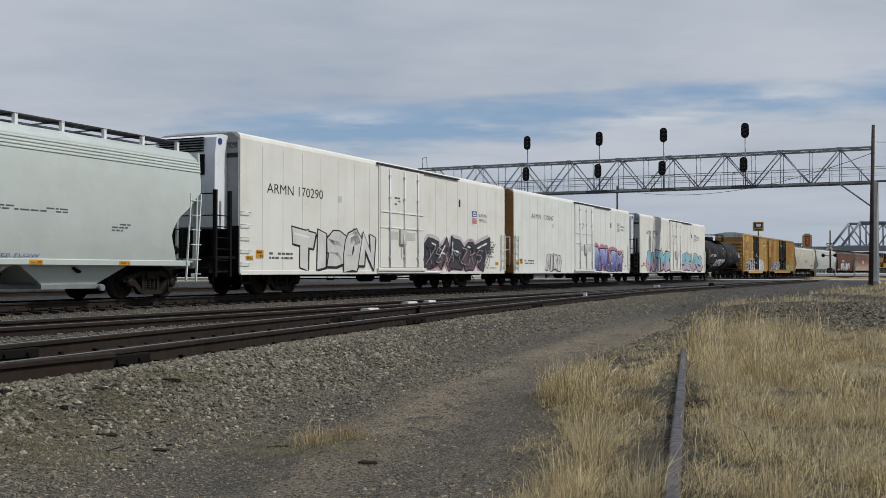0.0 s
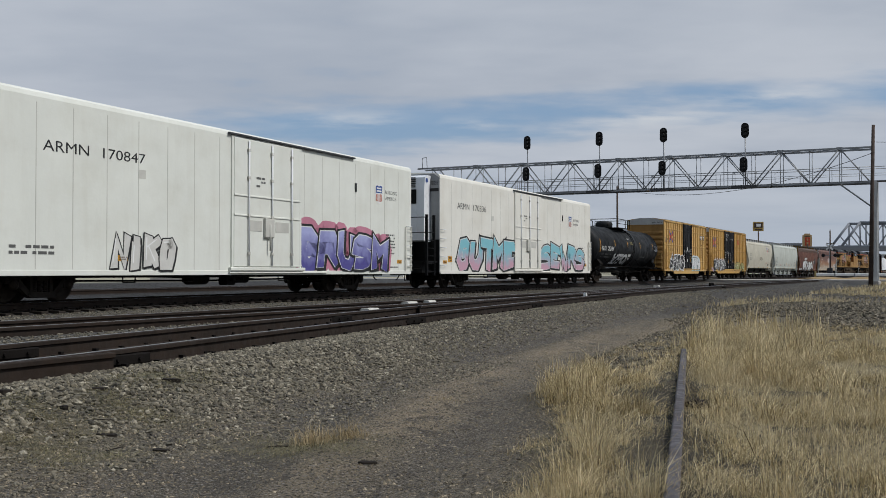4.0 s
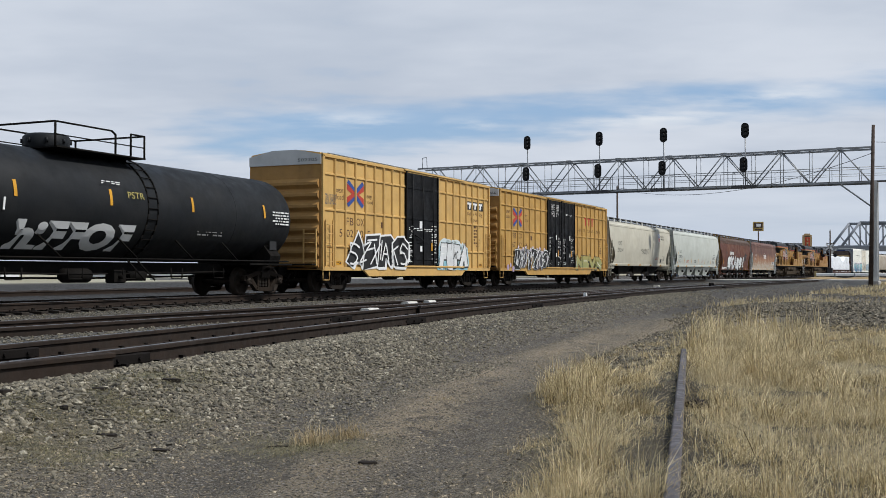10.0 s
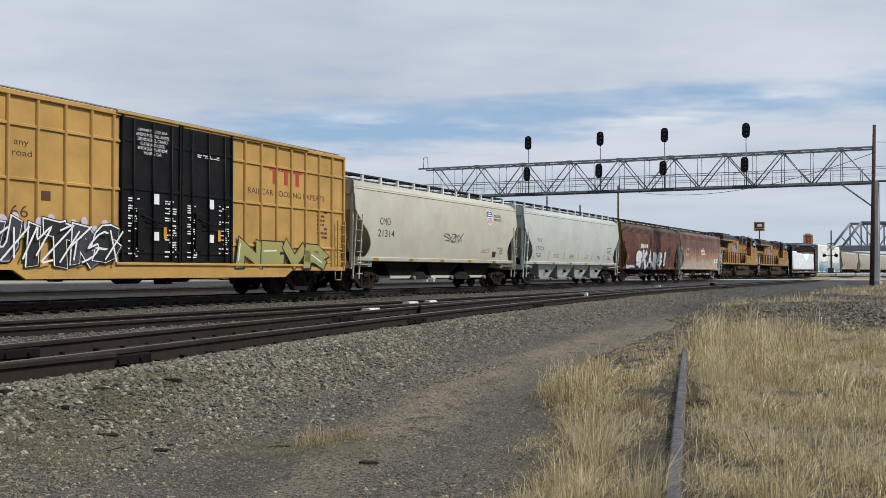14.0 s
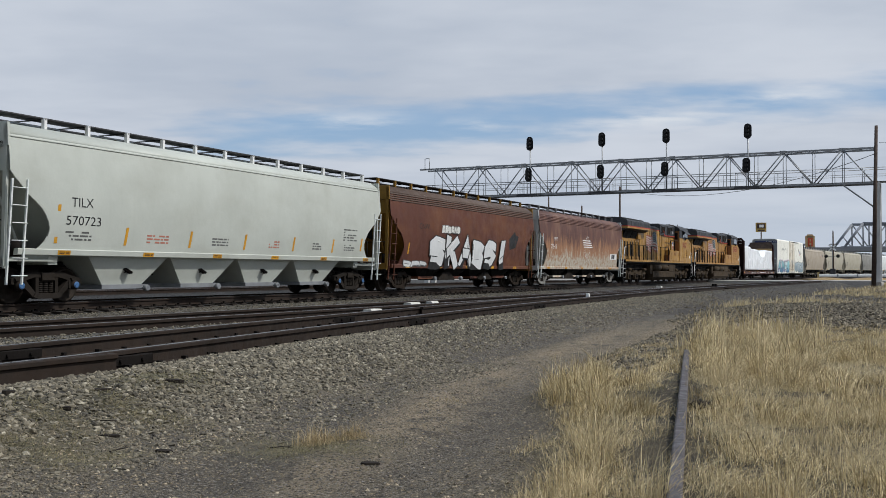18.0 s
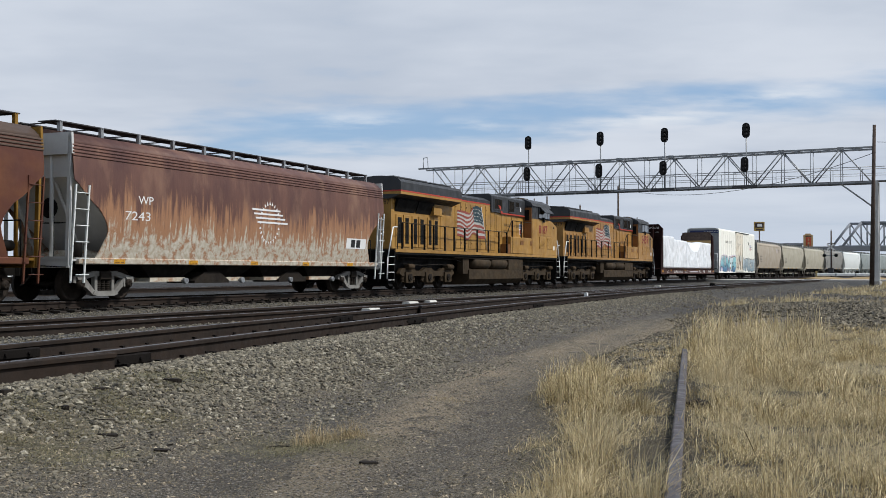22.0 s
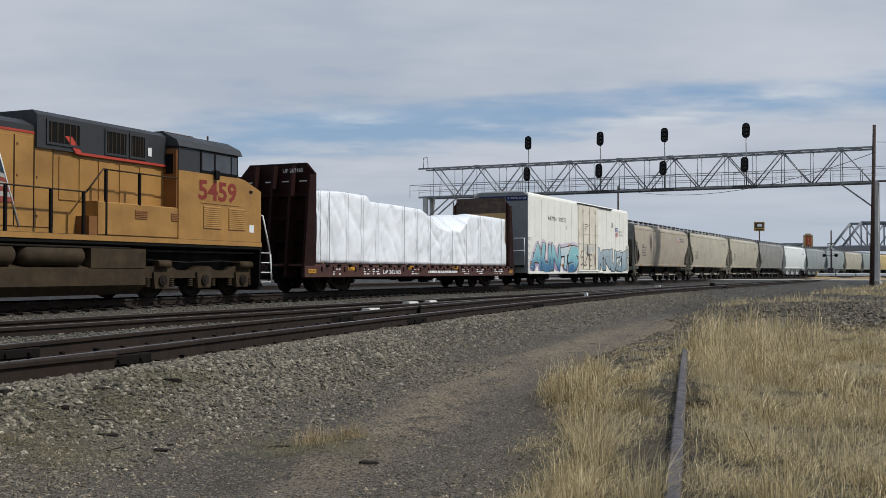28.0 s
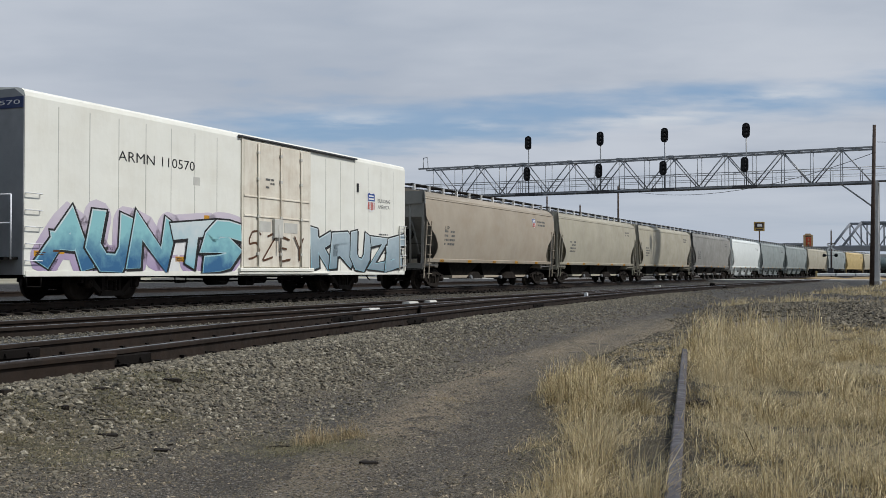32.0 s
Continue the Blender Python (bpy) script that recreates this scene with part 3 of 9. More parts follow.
def ground_z(x, y):
    n1 = noise.noise((x * 0.35, y * 0.35, 0)) * 0.05 + noise.noise((x * 1.3, y * 1.3, 4)) * 0.022
    base = -0.27 + n1
    if x < -60 or x > 60 or y > 170:
        return -0.12 + 0.5 * n1
    b = ramp(toe_x(y) + 0.9, toe_x(y) - 0.5, x) * (1 - ramp(-36, -42, x))
    z = base + b * (0.255 - n1 * 0.6)
    if x < toe_x(y) - 0.4:
        z -= 0.10 * ramp(1.6, 3.0, min(abs(x - line_x(y)), abs(x - B_X), abs(x - c_x(y)), abs(x - line_x(y, -33.5))))
    z += 0.115 * ramp(B_X + 0.95, B_X + 1.5, x) * (1 - ramp(c_x(y) - 1.45, c_x(y) - 0.95, x)) * (c_x(y) - B_X > 2.6)
    z -= 0.085 * ramp(0.95, 1.25, abs(x - line_x(y))) * (1 - ramp(1.5, 2.2, abs(x - line_x(y))))
    g = ramp(bank_x(y) - 0.5, bank_x(y) + 0.3, x)
    z += g * 0.11 + 0.045 * math.exp(-((x - spur_x(y)) / 0.45) ** 2) * (1 - ramp(13, 15, y))
    z += 0.045 * ramp(c_x(y) + 0.78, c_x(y) + 0.92, x) * (1 - ramp(toe_x(y) - 0.45, toe_x(y) + 0.2, x))
    for rut in (0, 1):
        d = x - rut_x(y, rut)
        z -= 0.05 * math.exp(-d * d / 0.14) * ramp(-1, 3, y) * (1 - ramp(24, 30, y))
    d = x - 0.5 * (rut_x(y, 0) + rut_x(y, 1))
    z += 0.025 * math.exp(-d * d / 0.2) * ramp(-1, 3, y) * (1 - ramp(24, 30, y))
    d2 = mound(x, y)
    z += 0.42 * math.exp(-d2 * 1.2) + 0.07 * math.exp(-d2) * noise.noise((x * 1.1, y * 1.1, 9))
    z += 0.12 * ramp(45, 90, y) * ramp(-9, -4, x)
    return z


def steps(stops):
    out = []
    for a, b, d in stops:
        out += [a + d * k for k in range(int(round((b - a) / d)))]
    return out + [stops[-1][1]]


gx = steps([(-3000, -600, 400), (-600, -120, 80), (-120, -48, 6), (-48, -24, 1.0), (-24, -14, 0.5), (-14, 3, 0.16), (3, 12, 0.5), (12, 60, 4), (60, 600, 60), (600, 3000, 400)])
gy = steps([(-3000, -600, 400), (-600, -60, 60), (-60, -4, 4), (-4, 2, 0.5), (2, 20, 0.16), (20, 40, 0.35), (40, 120, 2), (120, 200, 5), (200, 600, 50), (600, 3000, 400)])
verts_ground = [(x, y, ground_z(x, y)) for y in gy for x in gx]
w_ = len(gx)
faces = [(r * w_ + c, r * w_ + c + 1, (r + 1) * w_ + c + 1, (r + 1) * w_ + c) for r in range(len(gy) - 1) for c in range(w_ - 1)]
ground_me = bpy.data.meshes.new("ground")
ground_me.from_pydata(verts_ground, [], faces)
ground_me.polygons.foreach_set("use_smooth", [True] * len(faces))
# what the ground is made of, as weights: crushed stone, dry grass litter with the shade of its gaps painted in, fine
# dark dirt
zone = ground_me.color_attributes.new("zone", "FLOAT_COLOR", "POINT")
cols = []
for x, y, z in verts_ground:
    wob = 0.5 * noise.noise((x * 0.8, y * 0.8, 2)) + 0.3 * noise.noise((x * 2.5, y * 2.5, 5))
    stone = ramp(toe_x(y) + 0.7 + wob, toe_x(y) - 0.2 + 0.6 * wob, x) if -60 < x else 0.0
    stone *= 1 - ramp(-34, -40, x + wob)
    rub = math.exp(-mound(x, y) * 1.0) * (1.15 + wob)
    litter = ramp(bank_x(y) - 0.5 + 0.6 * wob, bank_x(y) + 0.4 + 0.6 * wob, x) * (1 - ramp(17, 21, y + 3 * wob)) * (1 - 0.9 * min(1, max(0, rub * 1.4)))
    litter = max(litter, 0.9 * ramp(-70, -84, x + 3 * wob), ramp(-4, 1, x + wob) * ramp(45, 60, y))
    # beyond the train's track the dark dirt weight darkens the ground as well
    dark = max(0.85 * ramp(23, 31, y + 2 * wob), ramp(-21.5, -24, x) * (1 - ramp(-70, -86, x + 4 * wob))) * (1 - stone * (x > -21)) * (1 - litter * (x > -21))
    cols += [min(1, max(stone, rub)), min(1, max(0, litter)), dark, ramp(-68, -82, x + 4 * wob)]
zone.data.foreach_set("color", cols)
MOSS = ((-6.0, 5.6, 0.6, 0.30), (-6.4, 7.3, 0.35, 0.75), (-5.4, 5.0, 0.6, 0.3), (-4.1, 6.1, 0.5, 0.4), (-5.9, 6.3, 0.5, 0.25))      # x, y and half widths of the patches of dead grass and moss
# wear on the dirt: moss and old litter, damp dark ruts, dry tan ridges; alpha paints shade under and behind the train
# and darkens the bed between rails
wear_shade = ground_me.color_attributes.new("wear_shade", "FLOAT_COLOR", "POINT")
cols = []
for x, y, z in verts_ground:
    wob = noise.noise((x * 1.1, y * 0.6, 12)) + 0.6 * noise.noise((x * 3.1, y * 2.0, 15))
    moss = max(math.exp(-((x - mx) / wx) ** 2 - ((y - my) / wy) ** 2) for mx, my, wx, wy in MOSS)
    r0, r1 = rut_x(y, 0), rut_x(y, 1)
    mid = 0.5 * (r0 + r1)
    rut = max(math.exp(-((x - r0) / (0.36 + 0.02 * y)) ** 2), 0.62 * math.exp(-((x - r1) / 0.34) ** 2)) * ramp(-1.1, 0.2, wob)
    tan = max(math.exp(-((x - mid) / 0.42) ** 2), 0.8 * math.exp(-((x - r1 - 0.55) / 0.3) ** 2) * ramp(8, 11, y)) * ramp(-0.7, 0.4, wob) + ramp(12, 17, y) * (1 - ramp(22, 27, y)) * ramp(r0 + 0.2, r0 + 0.9, x) * 0.9
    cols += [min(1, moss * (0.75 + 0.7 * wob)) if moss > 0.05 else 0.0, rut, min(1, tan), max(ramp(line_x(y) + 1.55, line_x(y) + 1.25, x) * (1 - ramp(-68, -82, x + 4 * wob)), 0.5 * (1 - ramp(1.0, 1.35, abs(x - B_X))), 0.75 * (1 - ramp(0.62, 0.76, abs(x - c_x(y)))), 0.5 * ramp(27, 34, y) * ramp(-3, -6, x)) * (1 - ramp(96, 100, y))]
wear_shade.data.foreach_set("color", [max(0.0, v) for v in cols])
earth = bpy.data.materials.new("earth")
n_, l_, p_ = nodes_of(earth)
at_ = n_.new("ShaderNodeAttribute")
at_.attribute_name = "zone"
sep_ = n_.new("ShaderNodeSeparateColor")
l_.new(at_.outputs["Color"], sep_.inputs[0])
soil_ = mixer(n_, l_, grain(n_, l_, 0.7, detail=6, lo=0.35, hi=0.65), (0.096, 0.078, 0.053), (0.200, 0.162, 0.104))
at2_ = n_.new("ShaderNodeAttribute")
at2_.attribute_name = "wear_shade"
sep2_ = n_.new("ShaderNodeSeparateColor")
l_.new(at2_.outputs["Color"], sep2_.inputs[0])
soil_ = mixer(n_, l_, sep2_.outputs[2], soil_, (0.33, 0.255, 0.155))
soil_ = mixer(n_, l_, sep2_.outputs[1], soil_, (0.054, 0.046, 0.034))
soil_ = mixer(n_, l_, grain(n_, l_, 70, detail=2, lo=0.52, hi=0.66), soil_, (0.30, 0.255, 0.20))
soil_ = mixer(n_, l_, grain(n_, l_, 5, (1, 0.6, 1), 6, 0.52, 0.66, 0.7), soil_, (0.066, 0.055, 0.039))
soil_ = mixer(n_, l_, grain(n_, l_, 48, detail=3, lo=0.52, hi=0.60), soil_, (0.026, 0.022, 0.017))
moss_ = mixer(n_, l_, grain(n_, l_, 9, (1, 0.5, 1), 5), (0.075, 0.068, 0.040), (0.19, 0.165, 0.095))
soil_ = mixer(n_, l_, grain(n_, l_, 38, detail=3, lo=0.6, hi=0.68), soil_, (0.27, 0.25, 0.22))
vor_ = n_.new("ShaderNodeTexVoronoi")
vor_.inputs["Scale"].default_value = 20
vtc_ = n_.new("ShaderNodeTexCoord")
l_.new(vtc_.outputs["Object"], vor_.inputs["Vector"])
vs_ = n_.new("ShaderNodeSeparateColor")
l_.new(vor_.outputs["Color"], vs_.inputs[0])
rock_ = mixer(n_, l_, vs_.outputs[0], (0.075, 0.067, 0.050), (0.255, 0.228, 0.165))
# stones darken towards their cell edges: shade of the gaps painted into the colour
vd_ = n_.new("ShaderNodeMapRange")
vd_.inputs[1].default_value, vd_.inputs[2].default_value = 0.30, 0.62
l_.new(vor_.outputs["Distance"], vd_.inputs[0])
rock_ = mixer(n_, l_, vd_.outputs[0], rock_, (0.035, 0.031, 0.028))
# litter base near black, so shade in the grass gaps is in its colour
straw_shade_ = mixer(n_, l_, grain(n_, l_, 2.2, detail=6), (0.022, 0.017, 0.010), (0.085, 0.066, 0.034))
straw_shade_ = mixer(n_, l_, grain(n_, l_, 30, (1, 0.2, 1), 3, 0.60, 0.72), straw_shade_, (0.28, 0.23, 0.13))
tar_ = mixer(n_, l_, grain(n_, l_, 1.4, detail=6), (0.022, 0.019, 0.016), (0.055, 0.047, 0.038))
tar_ = mixer(n_, l_, grain(n_, l_, 14, detail=5, lo=0.42, hi=0.7), tar_, (0.10, 0.084, 0.062))
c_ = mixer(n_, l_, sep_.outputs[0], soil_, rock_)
c_ = mixer(n_, l_, sep2_.outputs[0], c_, moss_)
c_ = mixer(n_, l_, sep_.outputs[1], c_, straw_shade_)
c_ = mixer(n_, l_, sep_.outputs[2], c_, tar_)
# near-black by alpha: painted shade under and behind the train, dark bed between rails
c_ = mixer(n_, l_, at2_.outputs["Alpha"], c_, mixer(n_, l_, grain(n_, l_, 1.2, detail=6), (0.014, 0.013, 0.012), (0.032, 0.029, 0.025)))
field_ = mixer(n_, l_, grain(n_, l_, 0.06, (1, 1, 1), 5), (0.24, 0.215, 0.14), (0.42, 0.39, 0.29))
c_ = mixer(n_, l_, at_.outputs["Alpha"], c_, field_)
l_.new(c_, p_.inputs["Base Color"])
p_.inputs["Roughness"].default_value = 0.95
hgt_ = mixer(n_, l_, sep_.outputs[0], mixer(n_, l_, 0.5, grain(n_, l_, 34, detail=5, lo=0.3, hi=0.7, rough=0.7), grain(n_, l_, 9, detail=5, lo=0.25, hi=0.75)), vd_.outputs[0])
bumped(n_, l_, p_, hgt_, 1.0, -0.045)
ground_me.materials.append(earth)
ground = tagged(new("ground", ground_me), "gravelly dirt ground with crushed stone, ruts and dry litter", "ground", kind="structure")

# ---- tracks ----
RAIL_OUT = [(-0.07, 0.0), (0.07, 0.0), (0.07, 0.012), (0.012, 0.03), (0.010, 0.13), (0.036, 0.145), (0.036, 0.178), (0.028, 0.188), (-0.028, 0.188), (-0.036, 0.178), (-0.036, 0.145), (-0.010, 0.13), (-0.012, 0.03), (-0.07, 0.012)]


def sweep(path, out=RAIL_OUT):
    """An outline carried along a path of (x, y, z), upright and square to it."""
    rings = []
    for k, p in enumerate(path):
        a, b = Vector(path[max(0, k - 1)]), Vector(path[min(len(path) - 1, k + 1)])
        d = (b - a).normalized()
        side = Vector((d.y, -d.x, 0)).normalized()
        rings.append([Vector(p) + side * u + Vector((0, 0, v)) for u, v in out])
    return Shape().rings(rings, True, False)


def track(name, fx, y0, y1, step, label, tie_rows=(0, 0), shine=True):
    t = thing(name, label, "railway track", kind="structure")
    ys = steps([(y0, y1, step)])
    for off in (-0.7525, 0.7525):
        r = part("rail", sweep([(fx(y) + off, y, 0) for y in ys]), "steel_rail", t, "brown steel rail with a polished top")
        part("running_face", sweep([(fx(y) + off, y, 0.1885) for y in ys], [(-0.026, 0), (0.026, 0), (0.024, 0.003), (-0.024, 0.003)]), "rail_top", r)
    rnd = random.Random(5)
    tie_me = [Shape().cham(-1.3, -0.11, -0.16, 1.3, 0.11, 0.0, 0.015).mesh("tie", M["tie"]) for _ in range(1)]
    plate_me = Shape()
    for off in (-0.7525, 0.7525):
        plate_me.box(off - 0.16, -0.09, 0.0, off + 0.16, 0.09, 0.016)
        for sx in (-0.1, 0.1):
            for sy in (-0.05, 0.05):
                plate_me.box(off + sx - 0.014, sy - 0.014, 0.016, off + sx + 0.014, sy + 0.014, 0.045)
        plate_me.box(off + 0.02, 0.11, 0.0, off + 0.08, 0.16, 0.07).box(off - 0.08, 0.11, 0.0, off - 0.02, 0.16, 0.07)
    plate_me = plate_me.mesh("tie_plates", M["plate_steel"])
    y = tie_rows[0]
    while y < tie_rows[1]:
        k = part("tie", tie_me[0], None, t, "", (fx(y) + rnd.uniform(-0.04, 0.04), y, rnd.uniform(-0.030, -0.016)))
        k.rotation_euler = (0, 0, rnd.uniform(-0.02, 0.02) + math.atan2(fx(y) - fx(y + 0.5), 0.5))
        part("tie_plates", plate_me, None, k)
        y += 0.54
    return t


track_a = track("track_main", line_x, -20, 420, 4, "main track with rusty rails and polished rail tops", (-4, 60))
track_b = track("track_second", lambda y: B_X + max(0.0, y - BEND_Y) ** 2 / (2 * BEND_R), -20, 420, 4, "second track with dark rails", (2, 60))
track_c = track("track_near", c_x, -20, 57, 1.5, "nearest track swinging over to join the second one", (2, 50))
track_d = track("track_back", lambda y: line_x(y, -33.5), -20, 420, 4, "track behind the train", (0, 0))
for y_ in (7.6, 16.0, 24.5):
    for off_ in (-0.7525, 0.7525):
        for sg_ in (-1, 1):
            part("joint_bar", Shape().cham(c_x(y_) + off_ + sg_ * 0.03 - 0.015, y_ - 0.45, 0.035, c_x(y_) + off_ + sg_ * 0.03 + 0.015, y_ + 0.45, 0.135, 0.01).rod((c_x(y_) + off_ + sg_ * 0.04, y_ - 0.3, 0.085), (c_x(y_) + off_ + sg_ * 0.07, y_ - 0.3, 0.085), 0.02).rod(
                (c_x(y_) + off_ + sg_ * 0.04, y_ + 0.3, 0.085), (c_x(y_) + off_ + sg_ * 0.07, y_ + 0.3, 0.085), 0.02).rod((c_x(y_) + off_ + sg_ * 0.04, y_, 0.085), (c_x(y_) + off_ + sg_ * 0.07, y_, 0.085), 0.02), "plate_steel", track_c)
part("guard_rail", sweep([(c_x(y) + 0.7525 + 0.10 + (0.12 if y > 7.0 else 0), y, 0.004) for y in (-10, 0, 3, 5, 6.6, 7.3)]), "steel_rail", track_c, "short second rail beside the running rail")
part("point_rail", sweep([(c_x(y) - 0.7525 + 0.085 + 0.010 * (y - 20), y, 0.006) for y in steps([(20, 34, 2)])]), "steel_rail", track_c)
track_spur = thing("track_spur", "old disused rail sunk in dry grass", "railway track", kind="structure")
part("rail", sweep([(spur_x(y), y, -0.245) for y in steps([(1, 13.4, 0.8)])]), "rail_old", track_spur, "weathered grey-brown rail")
part("running_face", sweep([(spur_x(y), y, -0.0565) for y in steps([(1, 13.4, 0.8)])], [(-0.026, 0), (0.026, 0), (0.024, 0.003), (-0.024, 0.003)]), "rail_old", track_spur)
# pale insulated boxes between the rails, and the switch stand with its lamps
for x_, y_, l_1 in ((-12.64, 23.6, 0.5), (-12.76, 25.0, 0.4), (-11.13, 19.0, 0.45)):
    solid("junction_box", Shape().prism([(x_ - 0.12, -0.05), (x_ + 0.12, -0.05), (x_ + 0.12, 0.11), (x_ + 0.08, 0.16), (x_ - 0.08, 0.16), (x_ - 0.12, 0.11)], "y", y_, y_ + l_1), "pale_box", "pale weathered cover box lying between the rails", "box", "cover boxes")
solid("marker_stub", Shape().cham(-10.68, 31.95, -0.1, -10.58, 32.05, 0.26, 0.02), "white_mark", "short white marker stub beside the near rail", "marker")
stand = thing("switch_stand", "dark switch stand with a short mast", "switch stand", at=(-11.7, 56.3, -0.1))
part("base", Shape().cham(-0.5, -0.3, 0, 0.5, 0.3, 0.12, 0.03).box(-1.4, -0.08, 0.0, 0.4, 0.08, 0.08), "under", stand)
part("mast", Shape().rod((0, 0, 0.1), (0, 0, 0.42), 0.05), "under", stand)
part("target", Shape().cham(-0.13, -0.02, 0.25, 0.13, 0.02, 0.42, 0.01), "under", stand)
part("lever", Shape().rod((0.1, 0, 0.3), (0.75, 0.1, 0.16), 0.03), "under", stand)
for x_, y_ in ((-14.0, 59.3), (-14.0, 64.3), (-12.8, 65), (-11.9, 36), (-16.4, 63), (-13.1, 58.2)):
    solid("junction_box", Shape().cham(x_ - 0.16, y_ - 0.12, -0.25, x_ + 0.16, y_ + 0.14, 0.10, 0.03), "pale_box", "pale weathered cover box beside the points", "box", "cover boxes")



FWD, SID = Vector((-math.sin(radians(THETA)), math.cos(radians(THETA)), 0)), Vector((math.cos(radians(THETA)), math.sin(radians(THETA)), 0))


def spot(depth, across, z=0.0):
    """A place so far ahead of the tripod and so far to the right of its line of sight."""
    q = FWD * depth + SID * across
    return Vector((q.x, q.y, z))


# ---- signal bridge over the tracks ----
BY, B0, B1 = 80.2, 7.30, 9.78       # its line across the tracks; bottom and top of the truss
bridge = thing("signal_bridge", "galvanised steel truss signal bridge with walkway over the tracks", "signal bridge", at=(0, BY, 0))
XL, XR, DEP = -41.7, -5.25, 1.5
for z in (B0, B1):
    for y in (0, DEP):
        part("chord", Shape().box(XL, y - 0.06, z - 0.065, XR, y + 0.06, z + 0.065), "galv", bridge)
diag = lambda p, q, r=0.05: Shape().rod(p, q, r, 6)
k_ = 0
x_ = -5.45
while x_ - 2.05 > XL:
    a_, b_ = (B0, B1) if k_ % 2 == 0 else (B1, B0)
    for y in (0, DEP):
        part("diagonal", diag((x_, y, a_), (x_ - 2.05, y, b_)), "galv", bridge)
        part("vertical", diag((x_ - 2.05, y, B0), (x_ - 2.05, y, B1), 0.028), "galv", bridge)
    part("cross_tie", diag((x_, 0, B1), (x_, DEP, B1), 0.035), "galv", bridge)
    part("cross_tie", Shape().rod((x_, 0, B0), (x_, DEP, B0), 0.035), "galv", bridge)
    part("cross_brace", Shape().rod((x_, 0, B1), (x_ - 2.05, DEP, B1), 0.025), "galv", bridge)
    part("gusset", Shape().box(x_ - 0.22, -0.075, a_ - 0.10, x_ + 0.22, -0.062, a_ + 0.10), "galv", bridge)
    x_ -= 2.05
    k_ += 1
part("walkway", Shape().box(XL, 0.15, B0 + 0.07, XR + 0.9, DEP - 0.15, B0 + 0.11), "galv_dark", bridge)
for y in (-0.12, DEP + 0.1):
    rail_ = part("handrail", Shape().rod((XL - 0.8, y, B0 + 1.08), (XR + 1.1, y, B0 + 1.08), 0.026).rod((XL - 0.8, y, B0 + 0.6), (XR + 1.1, y, B0 + 0.6), 0.016), "galv", bridge)
    for k_ in range(20):
        xx_ = XL - 0.8 + (XR - XL + 1.9) * k_ / 19
        part("rail_post", diag((xx_, y, B0), (xx_, y, B0 + 1.08), 0.022), "galv", rail_)
for xx_, side_ in ((XR + 0.04, 1), (XL + 0.6, -1)):
    for y in (0.1, DEP - 0.1):
        part("column", Shape().box(xx_ - 0.19, y - 0.15, -0.4, xx_ + 0.19, y + 0.15, B0 + 0.05), "pale_panel", bridge, "pale grey steel column")
    part("knee_brace", diag((xx_, 0.1, B0 - 1.9), (xx_ - side_ * 2.4, 0.1, B0), 0.055), "galv", bridge)
    part("knee_brace", diag((xx_, DEP - 0.1, B0 - 1.9), (xx_ - side_ * 2.4, DEP - 0.1, B0), 0.055), "galv", bridge)
part("footing", Shape().cham(XR - 0.5, -0.4, -0.4, XR + 0.3, DEP + 0.4, 0.25, 0.04), "concrete", bridge)
part("end_ladder_hoop", Shape().tube([(XL + 0.5, -0.1, B1), (XL + 0.5, -0.1, B1 + 0.9), (XL + 0.9, -0.1, B1 + 0.95), (XL + 0.95, -0.1, B1)], 0.03), "galv", bridge)

oval = [(0.29 * math.cos(a), (0.28 if a < math.pi else -0.28) + 0.29 * math.sin(a)) for a in [math.pi * k / 8 for k in range(9)] + [math.pi + math.pi * k / 8 for k in range(9)]]
head_me = Shape().prism(oval, "y", -0.03, 0.0).mesh("backing", M["signal_black"])
house_me = Shape().cham(-0.17, 0.0, -0.45, 0.17, 0.28, 0.45, 0.04).mesh("housing", M["signal_black"])
hood_ = Shape()
for z_ in (-0.3, 0.0, 0.3):
    hood_.lathe([(-0.30, 0.115), (-0.03, 0.125), (-0.03, 0.105), (-0.30, 0.10)], "y", (0, 0, z_), 12)
hood_me = hood_.mesh("hoods", M["signal_black"])
first_ = None
for x_ in (-31.4, -25.3, -20.17, -14.05):
    if first_ is None:
        sig = thing("railway_signal", "pair of black oval railway signal heads on a galvanised mast", "signal", "signals on the bridge", at=(x_, BY - 0.35, 0))
        part("mast", diag((0, 0, B0 - 0.1), (0, 0, 11.05), 0.055), "galv", sig)
        part("platform", Shape().box(-0.8, -0.75, B0 - 0.08, 0.8, 0.3, B0 - 0.03).box(-0.9, -0.8, B0 - 0.2, 0.9, -0.72, B0 - 0.02), "galv_dark", sig)
        for u_, v_ in ((-0.8, -0.75), (0.8, -0.75), (-0.8, 0.2), (0.8, 0.2), (0, -0.75)):
            part("cage_post", diag((u_, v_, B0 - 0.05), (u_, v_, B0 + 0.95), 0.02), "galv", sig)
        part("cage_rail", Shape().tube([(-0.8, 0.2, B0 + 0.95), (-0.8, -0.75, B0 + 0.95), (0.8, -0.75, B0 + 0.95), (0.8, 0.2, B0 + 0.95)], 0.02), "galv", sig)
        for z_ in (11.43, 8.89):
            h_ = part("signal_head", head_me, None, sig, "black oval signal backing", (-0.12 if z_ < 10 else 0, -0.12, z_))
            part("housing", house_me, None, h_)
            part("hoods", hood_me, None, h_)
        first_ = sig
    else:
        copy_thing(first_, Matrix.Translation((x_, BY - 0.35, 0)))

